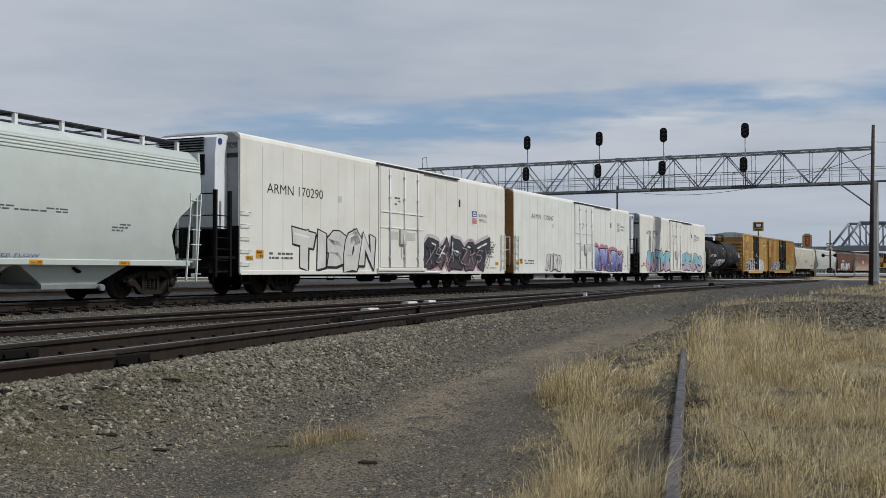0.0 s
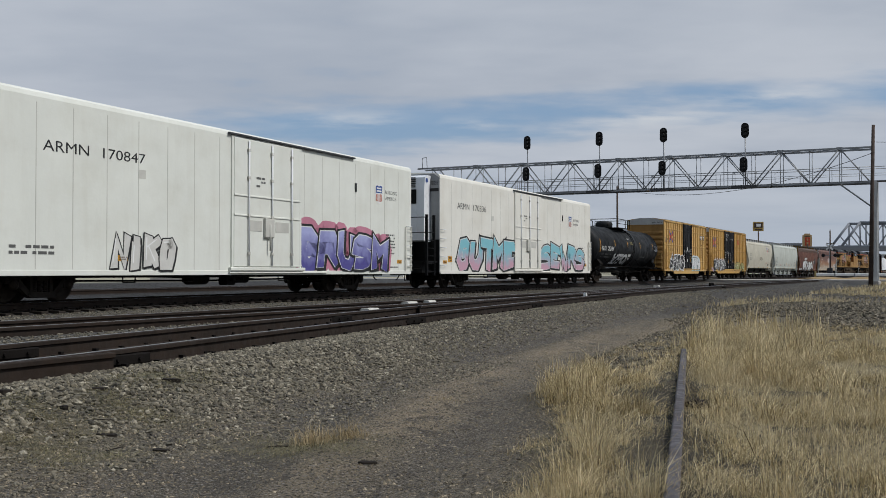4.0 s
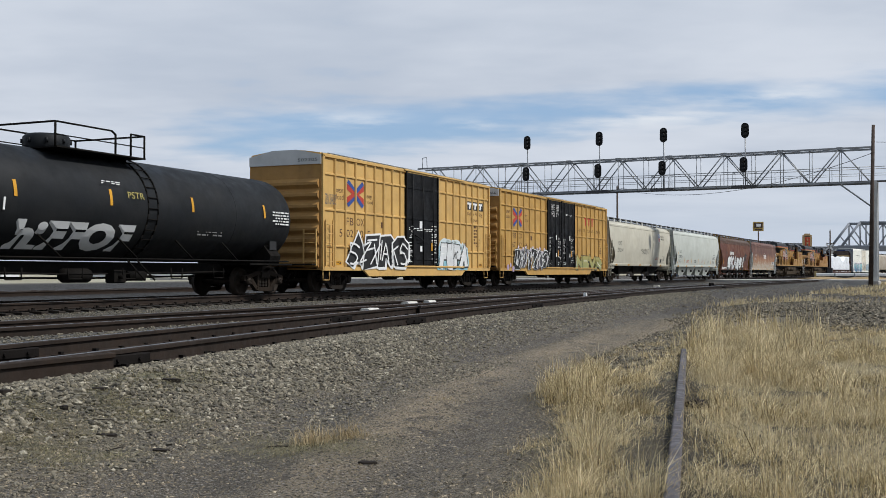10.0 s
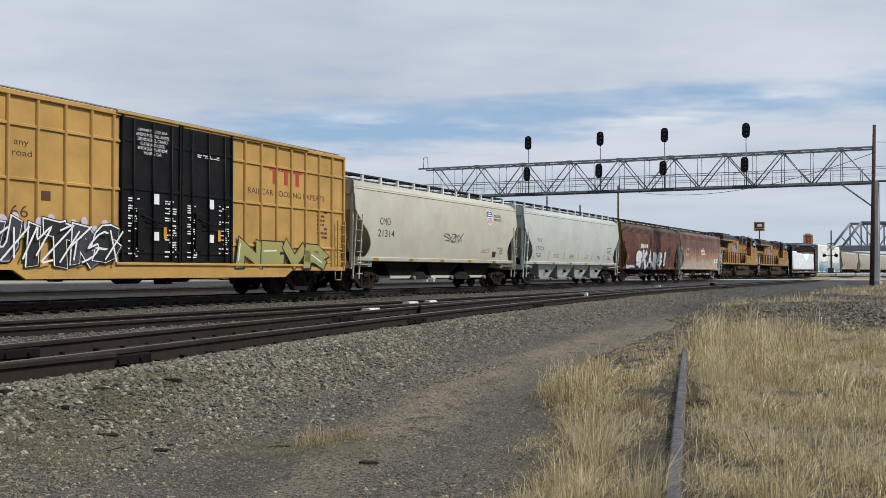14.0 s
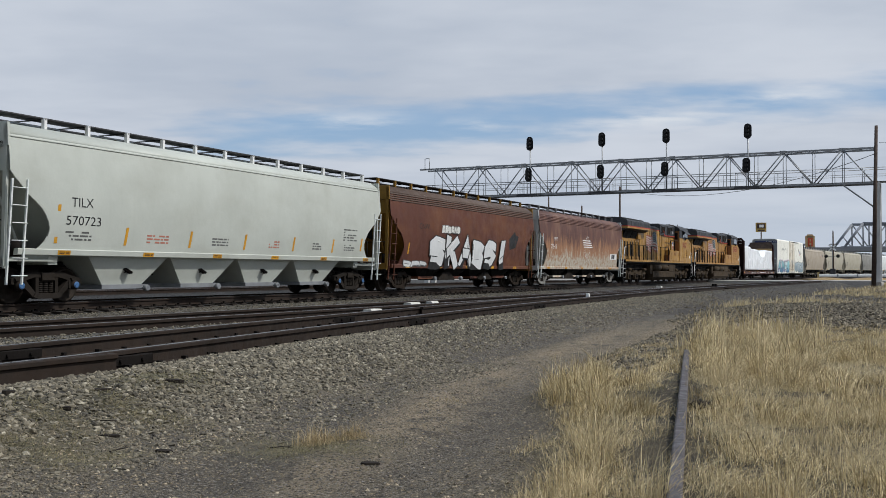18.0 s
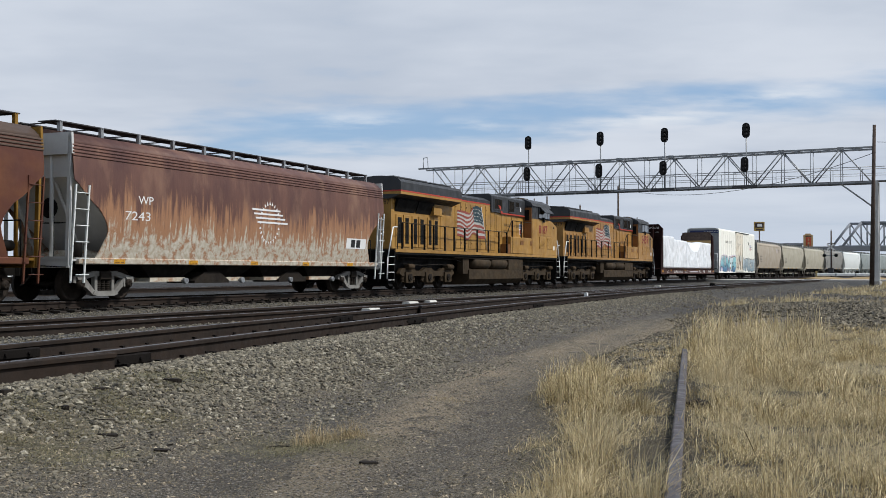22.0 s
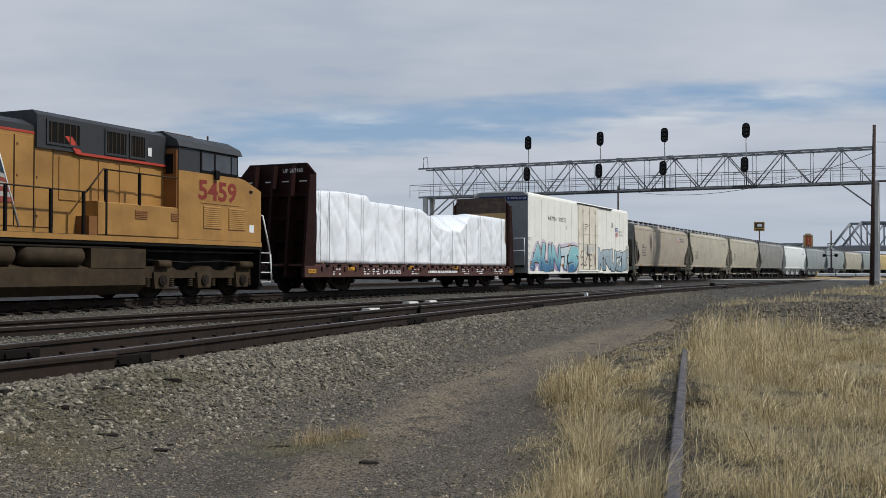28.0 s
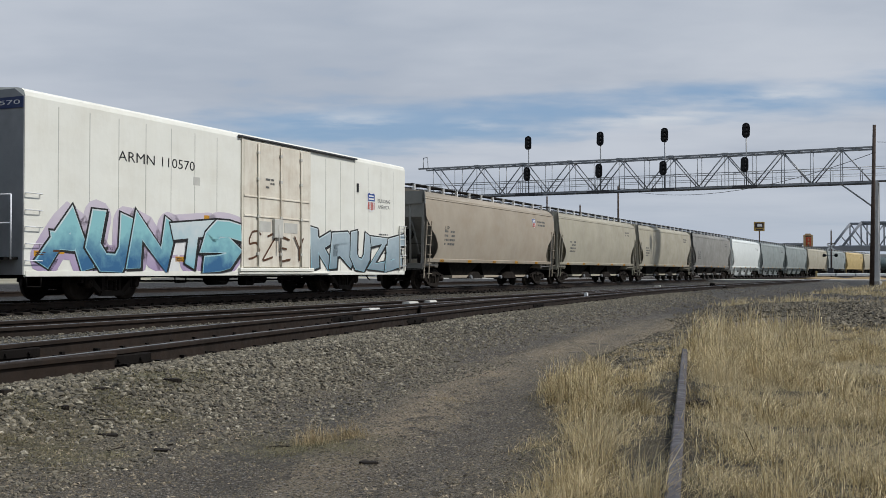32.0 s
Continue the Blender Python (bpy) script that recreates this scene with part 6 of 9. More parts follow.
    for y in (1.15, 15.0):
        truck(e, y, True)
    couplers(e, -0.5, 16.6)
    return e


tank_car("black cylindrical tank car with white lettering", 98.95, "tank_black")



# ---- outside-post box cars ----
def boxcar(label, seconds, y0, L, paint_name, posts, belts, door, inset, number, double=False, weathered=False):
    e = car("box_car", label, "train car", seconds, (y0 + inset, L - inset), "train cars")
    X, H, B = SIDE - 0.07, 5.32, 0.86
    out = [(-X, B), (X, B), (X, H - 0.12), (X - 0.08, H - 0.03), (0.5, H + 0.10), (-0.5, H + 0.10), (-X + 0.08, H - 0.03), (-X, H - 0.12)]
    body = part("body", Shape().prism(out, "y", y0, L), paint_name, e)
    rail = part("top_chord", Shape().cham(X - 0.02, y0, H - 0.20, X + 0.07, L, H - 0.06, 0.02), paint_name, e)
    part("side_sill", Shape().prism([(y0, B - 0.02), (y0 + inset + 1.3, B - 0.02), (y0 + inset + 1.7, B - 0.25), (L - inset - 1.7, B - 0.25), (L - inset - 1.3, B - 0.02), (L, B - 0.02), (L, B + 0.12), (y0, B + 0.12)], "x", X - 0.03, X + 0.06), paint_name, e)
    post_me = Shape().prism([(0, -0.055), (0.045, -0.04), (0.07, -0.02), (0.07, 0.02), (0.045, 0.04), (0, 0.055)], "z", B + 0.12, H - 0.2).mesh("post", M[paint_name])
    for y in posts:
        part("post", post_me, None, e, "", (X, y, 0))
    for y in (y0 + 0.06, L - 0.06):
        part("corner_post", Shape().cham(X - 0.04, y - 0.06, B, X + 0.07, y + 0.06, H - 0.1, 0.02), paint_name, e)
    spans = [(y0, door[0]), (door[1], L)]
    for z in belts:
        for a, b in spans:
            part("belt_rail", Shape().prism([(X, z - 0.05), (X + 0.04, z - 0.03), (X + 0.04, z + 0.03), (X, z + 0.05)], "y", a, b), paint_name, e)
    for k in range(int((L - y0) / 1.2)):
        part("roof_rib", Shape().prism([(-X, H - 0.02), (X, H - 0.02), (0.5, H + 0.135), (-0.5, H + 0.135)], "y", y0 + 0.5 + 1.2 * k, y0 + 0.56 + 1.2 * k), "galv", e)
    part("roof_edge", Shape().box(X - 0.02, y0 + 0.4, H - 0.04, X + 0.05, L - 0.4, H - 0.01), "galv", e)
    # doors
    d0, d1 = door
    leaves = [(d0, (d0 + d1) / 2 - 0.02), ((d0 + d1) / 2 + 0.02, d1)] if double else [(d0, d1)]
    for a, b in leaves:
        d = part("door", Shape().cham(X, a, B + 0.22, X + 0.06, b, H - 0.12, 0.02), "black", e, "black plug door with lock rods")
        for u in (0.18, 0.5, 0.82):
            part("lock_rod", Shape().rod((X + 0.11, a + (b - a) * u, B + 0.25), (X + 0.11, a + (b - a) * u, H - 0.2), 0.026, 8), "black", d)
        for z in (B + 0.5, 2.1, 3.15, 4.5):
            part("door_rib", Shape().cham(X + 0.05, a + 0.05, z - 0.05, X + 0.085, b - 0.05, z + 0.05, 0.01), "black", d)
        part("door_edge", Shape().box(X, a, B + 0.2, X + 0.10, a + 0.08, H - 0.14), "black", d)
        part("door_edge", Shape().box(X, b - 0.08, B + 0.2, X + 0.10, b, H - 0.14), "black", d)
        part("lock_gear", Shape().cham(X + 0.06, a + 0.6, 1.4, X + 0.13, a + 0.85, 2.6, 0.02).rod((X + 0.15, a + 0.72, 2.4), (X + 0.15, a + 1.5, 2.2), 0.025), "black", d)
        if double and a == d0:
            for k, line in enumerate(("CERRAR Y BLOQUEAR", "AMBAS PUERTAS ANTES", "DE MOVER EL CARRO", "CLOSE AND LOCK", "BOTH DOORS BEFORE", "MOVING CAR")):
                wide = 0.036 * len(line)
                word("notice", line, (a + b) / 2 - wide, (a + b) / 2 + wide, 4.80 - 0.13 * k, 4.89 - 0.13 * k, X + 0.09, "white_mark", d)
        else:
            part("lettering", bars(a + 0.7, b - 0.7, 4.3 if double else 2.6, 4.42 if double else 2.75, X + 0.09, 2, int(a)), "white_mark", d)
        part("lettering", bars(a + 0.25, a + 0.7, 1.2, 2.9, X + 0.09, 24, int(a) + 1, 0.45), "white_mark", d)
        part("lettering", bars(b - 0.7, b - 0.2, 1.2, 2.9, X + 0.09, 24, int(a) + 2, 0.45), "white_mark", d)
        part("label", Shape().box(X + 0.088, a + 1.25, 2.75, X + 0.092, a + 1.5, 3.05).box(X + 0.088, a + 1.3, 1.7, X + 0.092, a + 1.5, 1.95), "white_mark", d)
        part("seal", Shape().box(X + 0.088, b - 0.75, 1.75, X + 0.095, b - 0.62, 2.1), "stripe", d)
    for z, nm in ((H - 0.13, "door_track"), (B + 0.12, "lower_track")):
        part(nm, Shape().cham(X, d0 - 0.2, z, X + 0.11, d1 + (d1 - d0) * 0.9, z + 0.08, 0.015), paint_name, e)
    # end towards -y: horizontal corrugations under a grey top panel
    end = part("end_wall", Shape().box(-X, y0 - 0.02, B, X, y0, H - 0.45), "box_end", e)
    for k in range(8):
        z = B + 0.25 + 0.43 * k
        part("corrugation", Shape().prism([(y0 - 0.02, z - 0.19), (y0 - 0.15, z - 0.05), (y0 - 0.15, z + 0.05), (y0 - 0.02, z + 0.19)], "x", -X + 0.08, X - 0.08), "box_end", end)
    part("top_panel", Shape().prism([(-X, H - 0.47), (X, H - 0.47), (X, H - 0.12), (0.5, H + 0.10), (-0.5, H + 0.10), (-X, H - 0.12)], "y", y0 - 0.06, y0 - 0.02), "pale_panel", e, "pale grey end panel")
    end_word("road_number", number, 0.55, 1.35, H - 0.36, H - 0.24, y0 - 0.065, "black_mark", e)
    part("far_end_wall", Shape().box(-X, L, B, X, L + 0.03, H - 0.2), paint_name, e)
    part("cross_walk", Shape().box(-1.4, y0 - 0.5, 1.05, 1.4, y0 - 0.05, 1.1), "under", e)
    part("brake_wheel", Shape().lathe([(0, 0.25), (0.02, 0.28), (0.05, 0.25)], "y", (-0.5, y0 - 0.35, 2.3), 16).rod((-0.5, y0 - 0.3, 2.3), (-0.5, y0, 2.3), 0.04), "under", e)
    for y in (y0 + 0.1, L - 0.62):
        ladder(e, X + 0.12, y, B + 0.15, 2.75, 0.5, 5, paint_name)
        part("stirrup", Shape().tube([(X, y, B), (X, y + 0.02, 0.48), (X, y + 0.45, 0.48), (X, y + 0.47, B)], 0.02), paint_name, e)
    ladder(e, X - 0.6, y0 - 0.2, B + 0.15, 2.4, 0.5, 4, paint_name, "x")
    part("underframe", Shape().box(-0.35, y0 + 0.3, 0.6, 0.35, L - 0.3, 0.9).box(-1.4, y0 + 0.2, B - 0.04, 1.4, L - 0.2, B), "under", e)
    for y in (y0 + inset, L - inset):
        truck(e, y)
    under_gear(e, y0 + inset + 1.5, L - inset - 1.5, 0.8)
    couplers(e, y0 - 0.1, L + 0.1)
    placards(e, [(y0 + 0.9, 1.06), (L - 1.4, 1.06), (d0 - 1.0, 0.98), (d1 + 0.6, 0.98)], X + 0.006, 0.5)
    part("lettering", bars(y0 + 1.9, y0 + 2.5, 1.35, 1.7, X + 0.008, 2, 1), "brown_mark", e)
    part("lettering", bars(L - 1.9, L - 1.2, 2.0, 3.1, X + 0.008, 7, 2), "brown_mark", e)
    part("plate_frame", Shape().box(X, y0 + 4.5, 2.6, X + 0.006, y0 + 4.8, 2.85), "brown_mark", e)
    return e


def emblem(e, y, z, w, h, x, faded=False):
    """Two crossing bent arrows, one red and one blue, as plain shapes."""
    red, blue = ("pale_red", "grey_mark") if faded else ("red_mark", "blue_mark")
    fl = lambda pts, k: Shape().add([(x + k, y + w * p[0], z + h * p[1]) for p in pts], [tuple(range(len(pts)))])
    for sgn in (1, -1):
        part("emblem_arrow", fl([(-0.5, 0.36 * sgn), (-0.5, 0.14 * sgn), (-0.08, -0.06 * sgn), (0.5, -0.36 * sgn), (0.5, -0.14 * sgn), (0.08, 0.06 * sgn)], 0.008 if sgn > 0 else 0.011), red, e)
        part("emblem_arrow", fl([(-0.4, 0.5 * sgn), (-0.5, 0.38 * sgn), (-0.05, 0.08 * sgn), (0.05, 0.14 * sgn)], 0.013), blue, e)
        part("emblem_arrow", fl([(0.4, 0.5 * sgn), (0.5, 0.38 * sgn), (0.05, 0.0), (-0.02, 0.14 * sgn)], 0.013), blue, e)


bx = SIDE - 0.066
b1 = boxcar("yellow box car with one black plug door and graffiti", 116.93, -0.28, 15.55, "yellow", [0.6, 1.37, 2.12, 2.9, 3.65, 4.4, 5.13, 5.85, 9.6, 10.42, 11.2, 11.95, 12.7, 13.4, 14.1, 14.85], (1.77, 3.15, 4.51), (6.3, 9.45), 1.75, "502305")
emblem(b1, 2.15, 3.87, 1.3, 1.08, bx)
word("slogan", "next", 0.74, 1.28, 3.85, 4.02, bx, "brown_mark", b1)
word("slogan", "load", 0.74, 1.28, 3.58, 3.80, bx, "brown_mark", b1)
word("slogan", "any", 3.05, 3.45, 3.72, 3.90, bx, "brown_mark", b1)
word("slogan", "road", 3.0, 3.55, 3.55, 3.70, bx, "brown_mark", b1)
for t_, a_, b_, z_ in (("FB", 1.48, 2.02, 2.62), ("OX", 2.25, 2.85, 2.62), ("5", 0.98, 1.2, 2.15), ("02", 1.5, 2.0, 2.15), ("30", 2.25, 2.78, 2.15), ("5", 3.1, 3.32, 2.15)):
    word("road_number", t_, a_, b_, z_, z_ + 0.3, bx, "brown_mark", b1)
part("logo_panel", Shape().box(bx, 12.76, 3.88, bx + 0.006, 14.78, 4.30), "black_mark", b1, "black panel with slanting white bars")
for k_ in range(3):
    part("logo_bar", Shape().prism([(12.85 + 0.64 * k_, 4.14), (12.85 + 0.64 * k_, 4.24), (13.4 + 0.64 * k_, 4.24), (13.4 + 0.64 * k_, 4.14), (13.28 + 0.64 * k_, 4.14), (13.22 + 0.64 * k_, 3.93), (13.05 + 0.64 * k_, 3.93), (13.1 + 0.64 * k_, 4.14)], "x", bx + 0.008, bx + 0.011), "white_mark", b1)
word("slogan", "Railcar Pooling", 12.9, 14.7, 3.55, 3.78, bx, "brown_mark", b1)
word("slogan", "Experts", 13.3, 14.3, 3.27, 3.48, bx, "brown_mark", b1)
part("lettering", bars(13.4, 14.3, 3.0, 3.14, bx + 0.004, 1, 6), "brown_mark", b1)
graffiti("AERO", 1.6, 6.35, 0.89, 2.3, bx + 0.07, "white_mark", ["black_mark"], b1, 4, edge=0.055, label="black and white spray-painted letters")
graffiti("SZXAKS", 1.5, 6.3, 0.90, 2.2, bx + 0.125, "white_mark", [], b1, 41, edge=0.012, lean=0.3, wild=0.4, label="white spray-painted lines")
graffiti("FUPA", 9.7, 12.6, 0.89, 2.15, bx + 0.07, "black_mark", [G_WHITE], b1, 6, edge=0.02, label="white spray-painted letters with a blue cloud", halo=G_SKY)
word("graffiti", "ZENK EVADES", -0.15, 0.62, 3.35, 3.75, SIDE + 0.004, "grey_mark", b1)

b2 = boxcar("long yellow box car with two black plug doors", 133.8, -0.15, 19.0, "yellow_b", [0.65, 1.52, 2.42, 3.3, 4.2, 5.1, 6.0, 6.8, 12.7, 13.6, 14.5, 15.4, 16.3, 17.2, 18.1], (1.67, 3.09, 4.43), (7.05, 11.98), 2.3, "672266", True)
emblem(b2, 2.4, 3.82, 1.3, 1.1, bx)
word("slogan", "next", 0.75, 1.4, 3.98, 4.18, bx, "brown_mark", b2)
word("slogan", "load", 0.75, 1.4, 3.72, 3.94, bx, "brown_mark", b2)
word("slogan", "any", 3.5, 3.95, 3.88, 4.04, bx, "brown_mark", b2)
word("slogan", "road", 3.45, 4.05, 3.66, 3.82, bx, "brown_mark", b2)
for t_, a_, b_, z_ in (("TB", 1.68, 2.22, 2.65), ("OX", 2.55, 3.1, 2.65), ("67", 1.68, 2.15, 2.14), ("22", 2.55, 3.05, 2.14), ("66", 3.42, 3.95, 2.14)):
    word("road_number", t_, a_, b_, z_, z_ + 0.3, bx, "brown_mark", b2)
for k_ in range(3):
    part("logo_bar", Shape().box(bx, 14.1 + 0.7 * k_, 4.3, bx + 0.005, 14.7 + 0.7 * k_, 4.45).box(bx, 14.3 + 0.7 * k_, 3.85, bx + 0.005, 14.5 + 0.7 * k_, 4.3), "red_mark", b2)
word("slogan", "RAILCAR POOLING EXPERTS", 12.9, 17.6, 3.42, 3.62, bx, "brown_mark", b2)
graffiti("BUITRS", 1.9, 6.9, 0.89, 2.15, bx + 0.07, "black_mark", ["black_mark", G_SMOKE, "black_mark"], b2, 9, edge=0.0, inner="white_mark", label="black and white spray-painted letters with lilac bubbles")
graffiti("WKXMZKSX", 1.8, 6.95, 0.89, 2.1, bx + 0.135, "white_mark", [], b2, 29, edge=0.0, lean=0.4, wild=0.4, label="thin white spray-painted lines")
graffiti("NEVR", 12.3, 17.4, 0.89, 1.85, bx + 0.07, "black_mark", [G_GREEN], b2, 12, edge=0.02, label="green and yellow spray-painted letters")
for k_ in range(16):
    rr_ = random.Random(k_)
    y_, z_, r_ = 0.9 + 0.37 * k_, (1.05 if k_ < 4 else 2.02) + 0.12 * math.sin(k_ * 2.1), rr_.uniform(0.10, 0.15)
    part("spray_bubble", Shape().add([(bx + 0.072, y_ + r_ * math.cos(a), z_ + 1.2 * r_ * math.sin(a)) for a in [j * 0.5236 for j in range(12)]], [tuple(range(12))]), G_LILAC, b2)


# ---- covered hoppers ----
def hopper(label, seconds, y0, L, paint_name, bays=4, roof=None, ribs=1, style="gates", end_paint=None, blue=False, detail=True, sill=1.25, frame="truck", rb="white_mark", inset=1.65, pan="truck"):
    e = car("hopper_car", label, "train car", seconds, (y0 + inset, L - inset), "train cars")
    X, EZ = SIDE, 4.18
    for sx in (1, -1):
        bite = [(0.02, EZ), (0.02, 3.25), (0.30, 3.02), (0.55, 2.75), (0.95, 2.48), (1.22, 2.15), (1.30, 1.85), (1.18, 1.6), (0.95, sill + 0.14)]
        sheet = Shape()
        levels = [sill + 0.14 + (EZ - sill - 0.14) * k / 16 for k in range(17)]
        cut_in = lambda z: next((a0 + (a1 - a0) * (b0 - z) / (b0 - b1) for (a0, b0), (a1, b1) in zip(bite, bite[1:]) if b1 <= z <= b0 and b0 > b1), bite[-1][0])
        for xx in (sx * X, sx * (X - 0.03)):
            rows_ = [[(xx, y0 + cut_in(z) + (L - y0 - 2 * cut_in(z)) * j / 6, z) for j in range(7)] for z in levels]
            sheet.add([p for r in rows_ for p in r], [(i * 7 + j, i * 7 + j + 1, i * 7 + j + 8, i * 7 + j + 7) for i in range(16) for j in range(6)], True)
        part("side_sheet", sheet, paint_name, e)
    up = [(X, EZ - 0.04), (X - 0.03, EZ + 0.08), (X - 0.16, EZ + 0.20), (X - 0.45, EZ + 0.33), (X - 0.95, EZ + 0.42), (0, EZ + 0.45)]
    roof_out = up + [(-x, z) for x, z in up[-2::-1]]
    part("roof", Shape().prism(roof_out, "y", y0 + 0.02, L - 0.02, True), roof or paint_name, e)
    for k in range(ribs):
        z = EZ - 0.03 - 0.09 * k
        part("side_rib", Shape().prism([(X - 0.01, z - 0.04), (X + 0.022, z - 0.015), (X + 0.022, z + 0.015), (X - 0.01, z + 0.04)], "y", y0 + 0.02, L - 0.02), roof or paint_name, e)
    core = [(y0 + 0.08, EZ + 0.1), (y0 + 0.08, 3.3), (y0 + 2.7, sill - 0.02), (L - 2.7, sill - 0.02), (L - 0.08, 3.3), (L - 0.08, EZ + 0.1)]
    part("slope_sheet", Shape().prism(core, "x", -X + 0.06, X - 0.06), end_paint or paint_name, e)
    for sx in (1, -1):
        part("side_sill", Shape().cham(sx * (X - 0.10), y0 + 0.35, sill - 0.02, sx * (X + 0.03), L - 0.35, sill + 0.15, 0.02), paint_name, e)
    part("centre_sill", Shape().cham(-0.3, y0 - 0.1, 0.72, 0.3, L + 0.1, 1.1, 0.03), "under", e)
    # outlet bays
    a, b = y0 + 2.75, L - 2.75
    step = (b - a) / bays
    for k in range(bays):
        m = a + step * (k + 0.5)
        w, q = step * 0.49, step * 0.24
        zt, zb = sill + 0.02, 0.46 if style == "gates" else 0.62
        s = Shape()
        for x0_, x1_ in ((-X + 0.12, X - 0.12),):
            s.add([(x0_, m - w, zt), (x1_, m - w, zt), (x1_, m + w, zt), (x0_, m + w, zt), (x0_ * 0.72, m - q, zb), (x1_ * 0.72, m - q, zb), (x1_ * 0.72, m + q, zb), (x0_ * 0.72, m + q, zb)],
                  [(0, 1, 2, 3), (7, 6, 5, 4), (0, 4, 5, 1), (1, 5, 6, 2), (2, 6, 7, 3), (3, 7, 4, 0)])
        bay = part("outlet_bay", s, paint_name if style == "gates" else "under", e)
        if detail:
            part("gate", Shape().box(-1.05, m - q - 0.1, zb - 0.12, 1.12, m + q + 0.1, zb), "galv" if style == "gates" else paint_name, bay)
            part("gate_shaft", Shape().rod((0.9, m + q - 0.05, zb - 0.1), (1.3, m + q - 0.05, zb - 0.1), 0.04).rod((1.3, m + q - 0.05, zb - 0.1), (1.36, m + q - 0.05, zb - 0.1), 0.09), "galv", bay)
            if style == "gates":
                part("shaker_bracket", Shape().rod((1.16, m, 0.86), (1.32, m - 0.03, 0.84), 0.06).rod((1.28, m - 0.12, 0.9), (1.30, m + 0.12, 0.78), 0.03), "under", bay)
    # pans default to the near-black truck colour, which stands for shade below the body
    if style != "gates" and detail:
        for k in range(2):
            m = a + (b - a) * (0.3 + 0.4 * k)
            part("outlet_pan", Shape().prism([(m - 0.35, 0.80), (m + 0.35, 0.80), (m + 0.85, 0.52), (m + 0.85, 0.44), (m - 0.85, 0.44), (m - 0.85, 0.52)], "x", 0.2, 1.2), pan, e, "low outlet pan")
    # ends: posts, platform, ladders, braces
    for k, (ye, sg) in enumerate(((y0, 1), (L, -1))):
        part("end_platform", Shape().box(-1.5, min(ye, ye + sg * 1.7), 1.08, 1.5, max(ye, ye + sg * 1.7), 1.14).box(-1.5, min(ye, ye + sg * 0.12), 0.9, 1.5, max(ye, ye + sg * 0.12), 1.2), end_paint or paint_name, e)
        part("bolster", Shape().prism([(-1.45, 1.0), (1.45, 1.0), (1.45, 1.25), (0.5, 1.4), (-0.5, 1.4), (-1.45, 1.25)], "y", min(ye + sg * 1.45, ye + sg * 1.75), max(ye + sg * 1.45, ye + sg * 1.75)), paint_name, e)
        for sx in (1, -1):
            part("corner_post", Shape().box(sx * (X - 0.10), min(ye, ye + sg * 0.08), 0.95, sx * X, max(ye, ye + sg * 0.08), EZ + 0.25), end_paint or paint_name, e)
            part("end_strut", Shape().rod((sx * 0.75, ye + sg * 0.12, 3.4), (sx * 0.75, ye + sg * 1.2, 1.15), 0.04).rod((sx * 0.75, ye + sg * 0.1, 1.1), (sx * 0.75, ye + sg * 0.1, EZ), 0.05), end_paint or paint_name, e)
        ladder(e, X + 0.02, min(ye + sg * 0.06, ye + sg * 0.52), 0.50, 3.1 if k == 0 else 3.2, 0.46, 6, "hop_white" if paint_name in ("hop_pale", "hop_tilx", "hop_rusty") else paint_name)
        part("end_header", Shape().box(-X, min(ye, ye + sg * 0.07), 3.9, X, max(ye, ye + sg * 0.07), EZ + 0.3), end_paint or paint_name, e)
    if detail:
        part("brake_rig", Shape().rod((0.6, y0 + 0.3, 1.15), (0.6, y0 + 0.3, 2.6), 0.04).lathe([(y0 + 0.15, 0.24), (y0 + 0.18, 0.28), (y0 + 0.21, 0.24)], "y", (0.6, 0, 2.5), 14).tube(
            [(1.2, y0 + 0.2, 1.15), (1.2, y0 + 0.2, 2.1), (0.2, y0 + 0.2, 2.1), (0.2, y0 + 0.2, 1.15)], 0.018).rod((0.9, y0 + 0.8, 1.2), (0.9, y0 + 0.8, 1.6), 0.15), "under", e)
        part("brake_gear", Shape().rod((1.0, L - 1.2, 1.45), (1.0, L - 0.5, 1.45), 0.14, 10).tube([(1.1, L - 0.3, 1.15), (1.1, L - 0.3, 2.1), (0.1, L - 0.3, 2.1)], 0.02).rod((0.4, L - 1.0, 1.15), (0.4, L - 0.6, 2.2), 0.05), "under", e)
    # running board with its brackets
    walkway = part("running_board", Shape().box(0.28, y0 + 0.1, 4.82, 0.86, L - 0.1, 4.85).box(-0.86, y0 + 0.1, 4.82, -0.28, L - 0.1, 4.85), "galv_dark", e, "dark steel roof walkway")
    br = Shape().box(0.80, -0.045, EZ + 0.34, 0.90, 0.045, 4.83).mesh("bracket", M[rb])
    cross = Shape().box(-0.9, -0.02, 4.79, 0.9, 0.02, 4.82).mesh("cross_bearer", M["galv_dark"])
    m = int((L - y0) / 1.5)
    for k in range(m + 1):
        y = y0 + 0.25 + (L - y0 - 0.5) * k / m
        part("bracket", br, None, walkway, "", (0, y, 0))
        if detail:
            part("cross_bearer", cross, None, walkway, "", (0, y, 0))
    if detail:
        for k in range(6):
            y = y0 + 2 + (L - y0 - 4) * k / 5
            part("roof_hatch", Shape().cham(-0.25, y - 0.9, EZ + 0.44, 0.25, y + 0.9, EZ + 0.55, 0.03), roof or paint_name, e)
    for y in (y0 + inset, L - inset):
        truck(e, y, frame == "truck_brown", blue, frame == "truck_pale")
    couplers(e, y0 - 0.05, L + 0.05)
    placards(e, [(y0 + 1.6 + 3.1 * k, sill + 0.0) for k in range(int((L - y0 - 2) / 3.1) + 1)], X + 0.032, 0.42, 0.12)
    return e


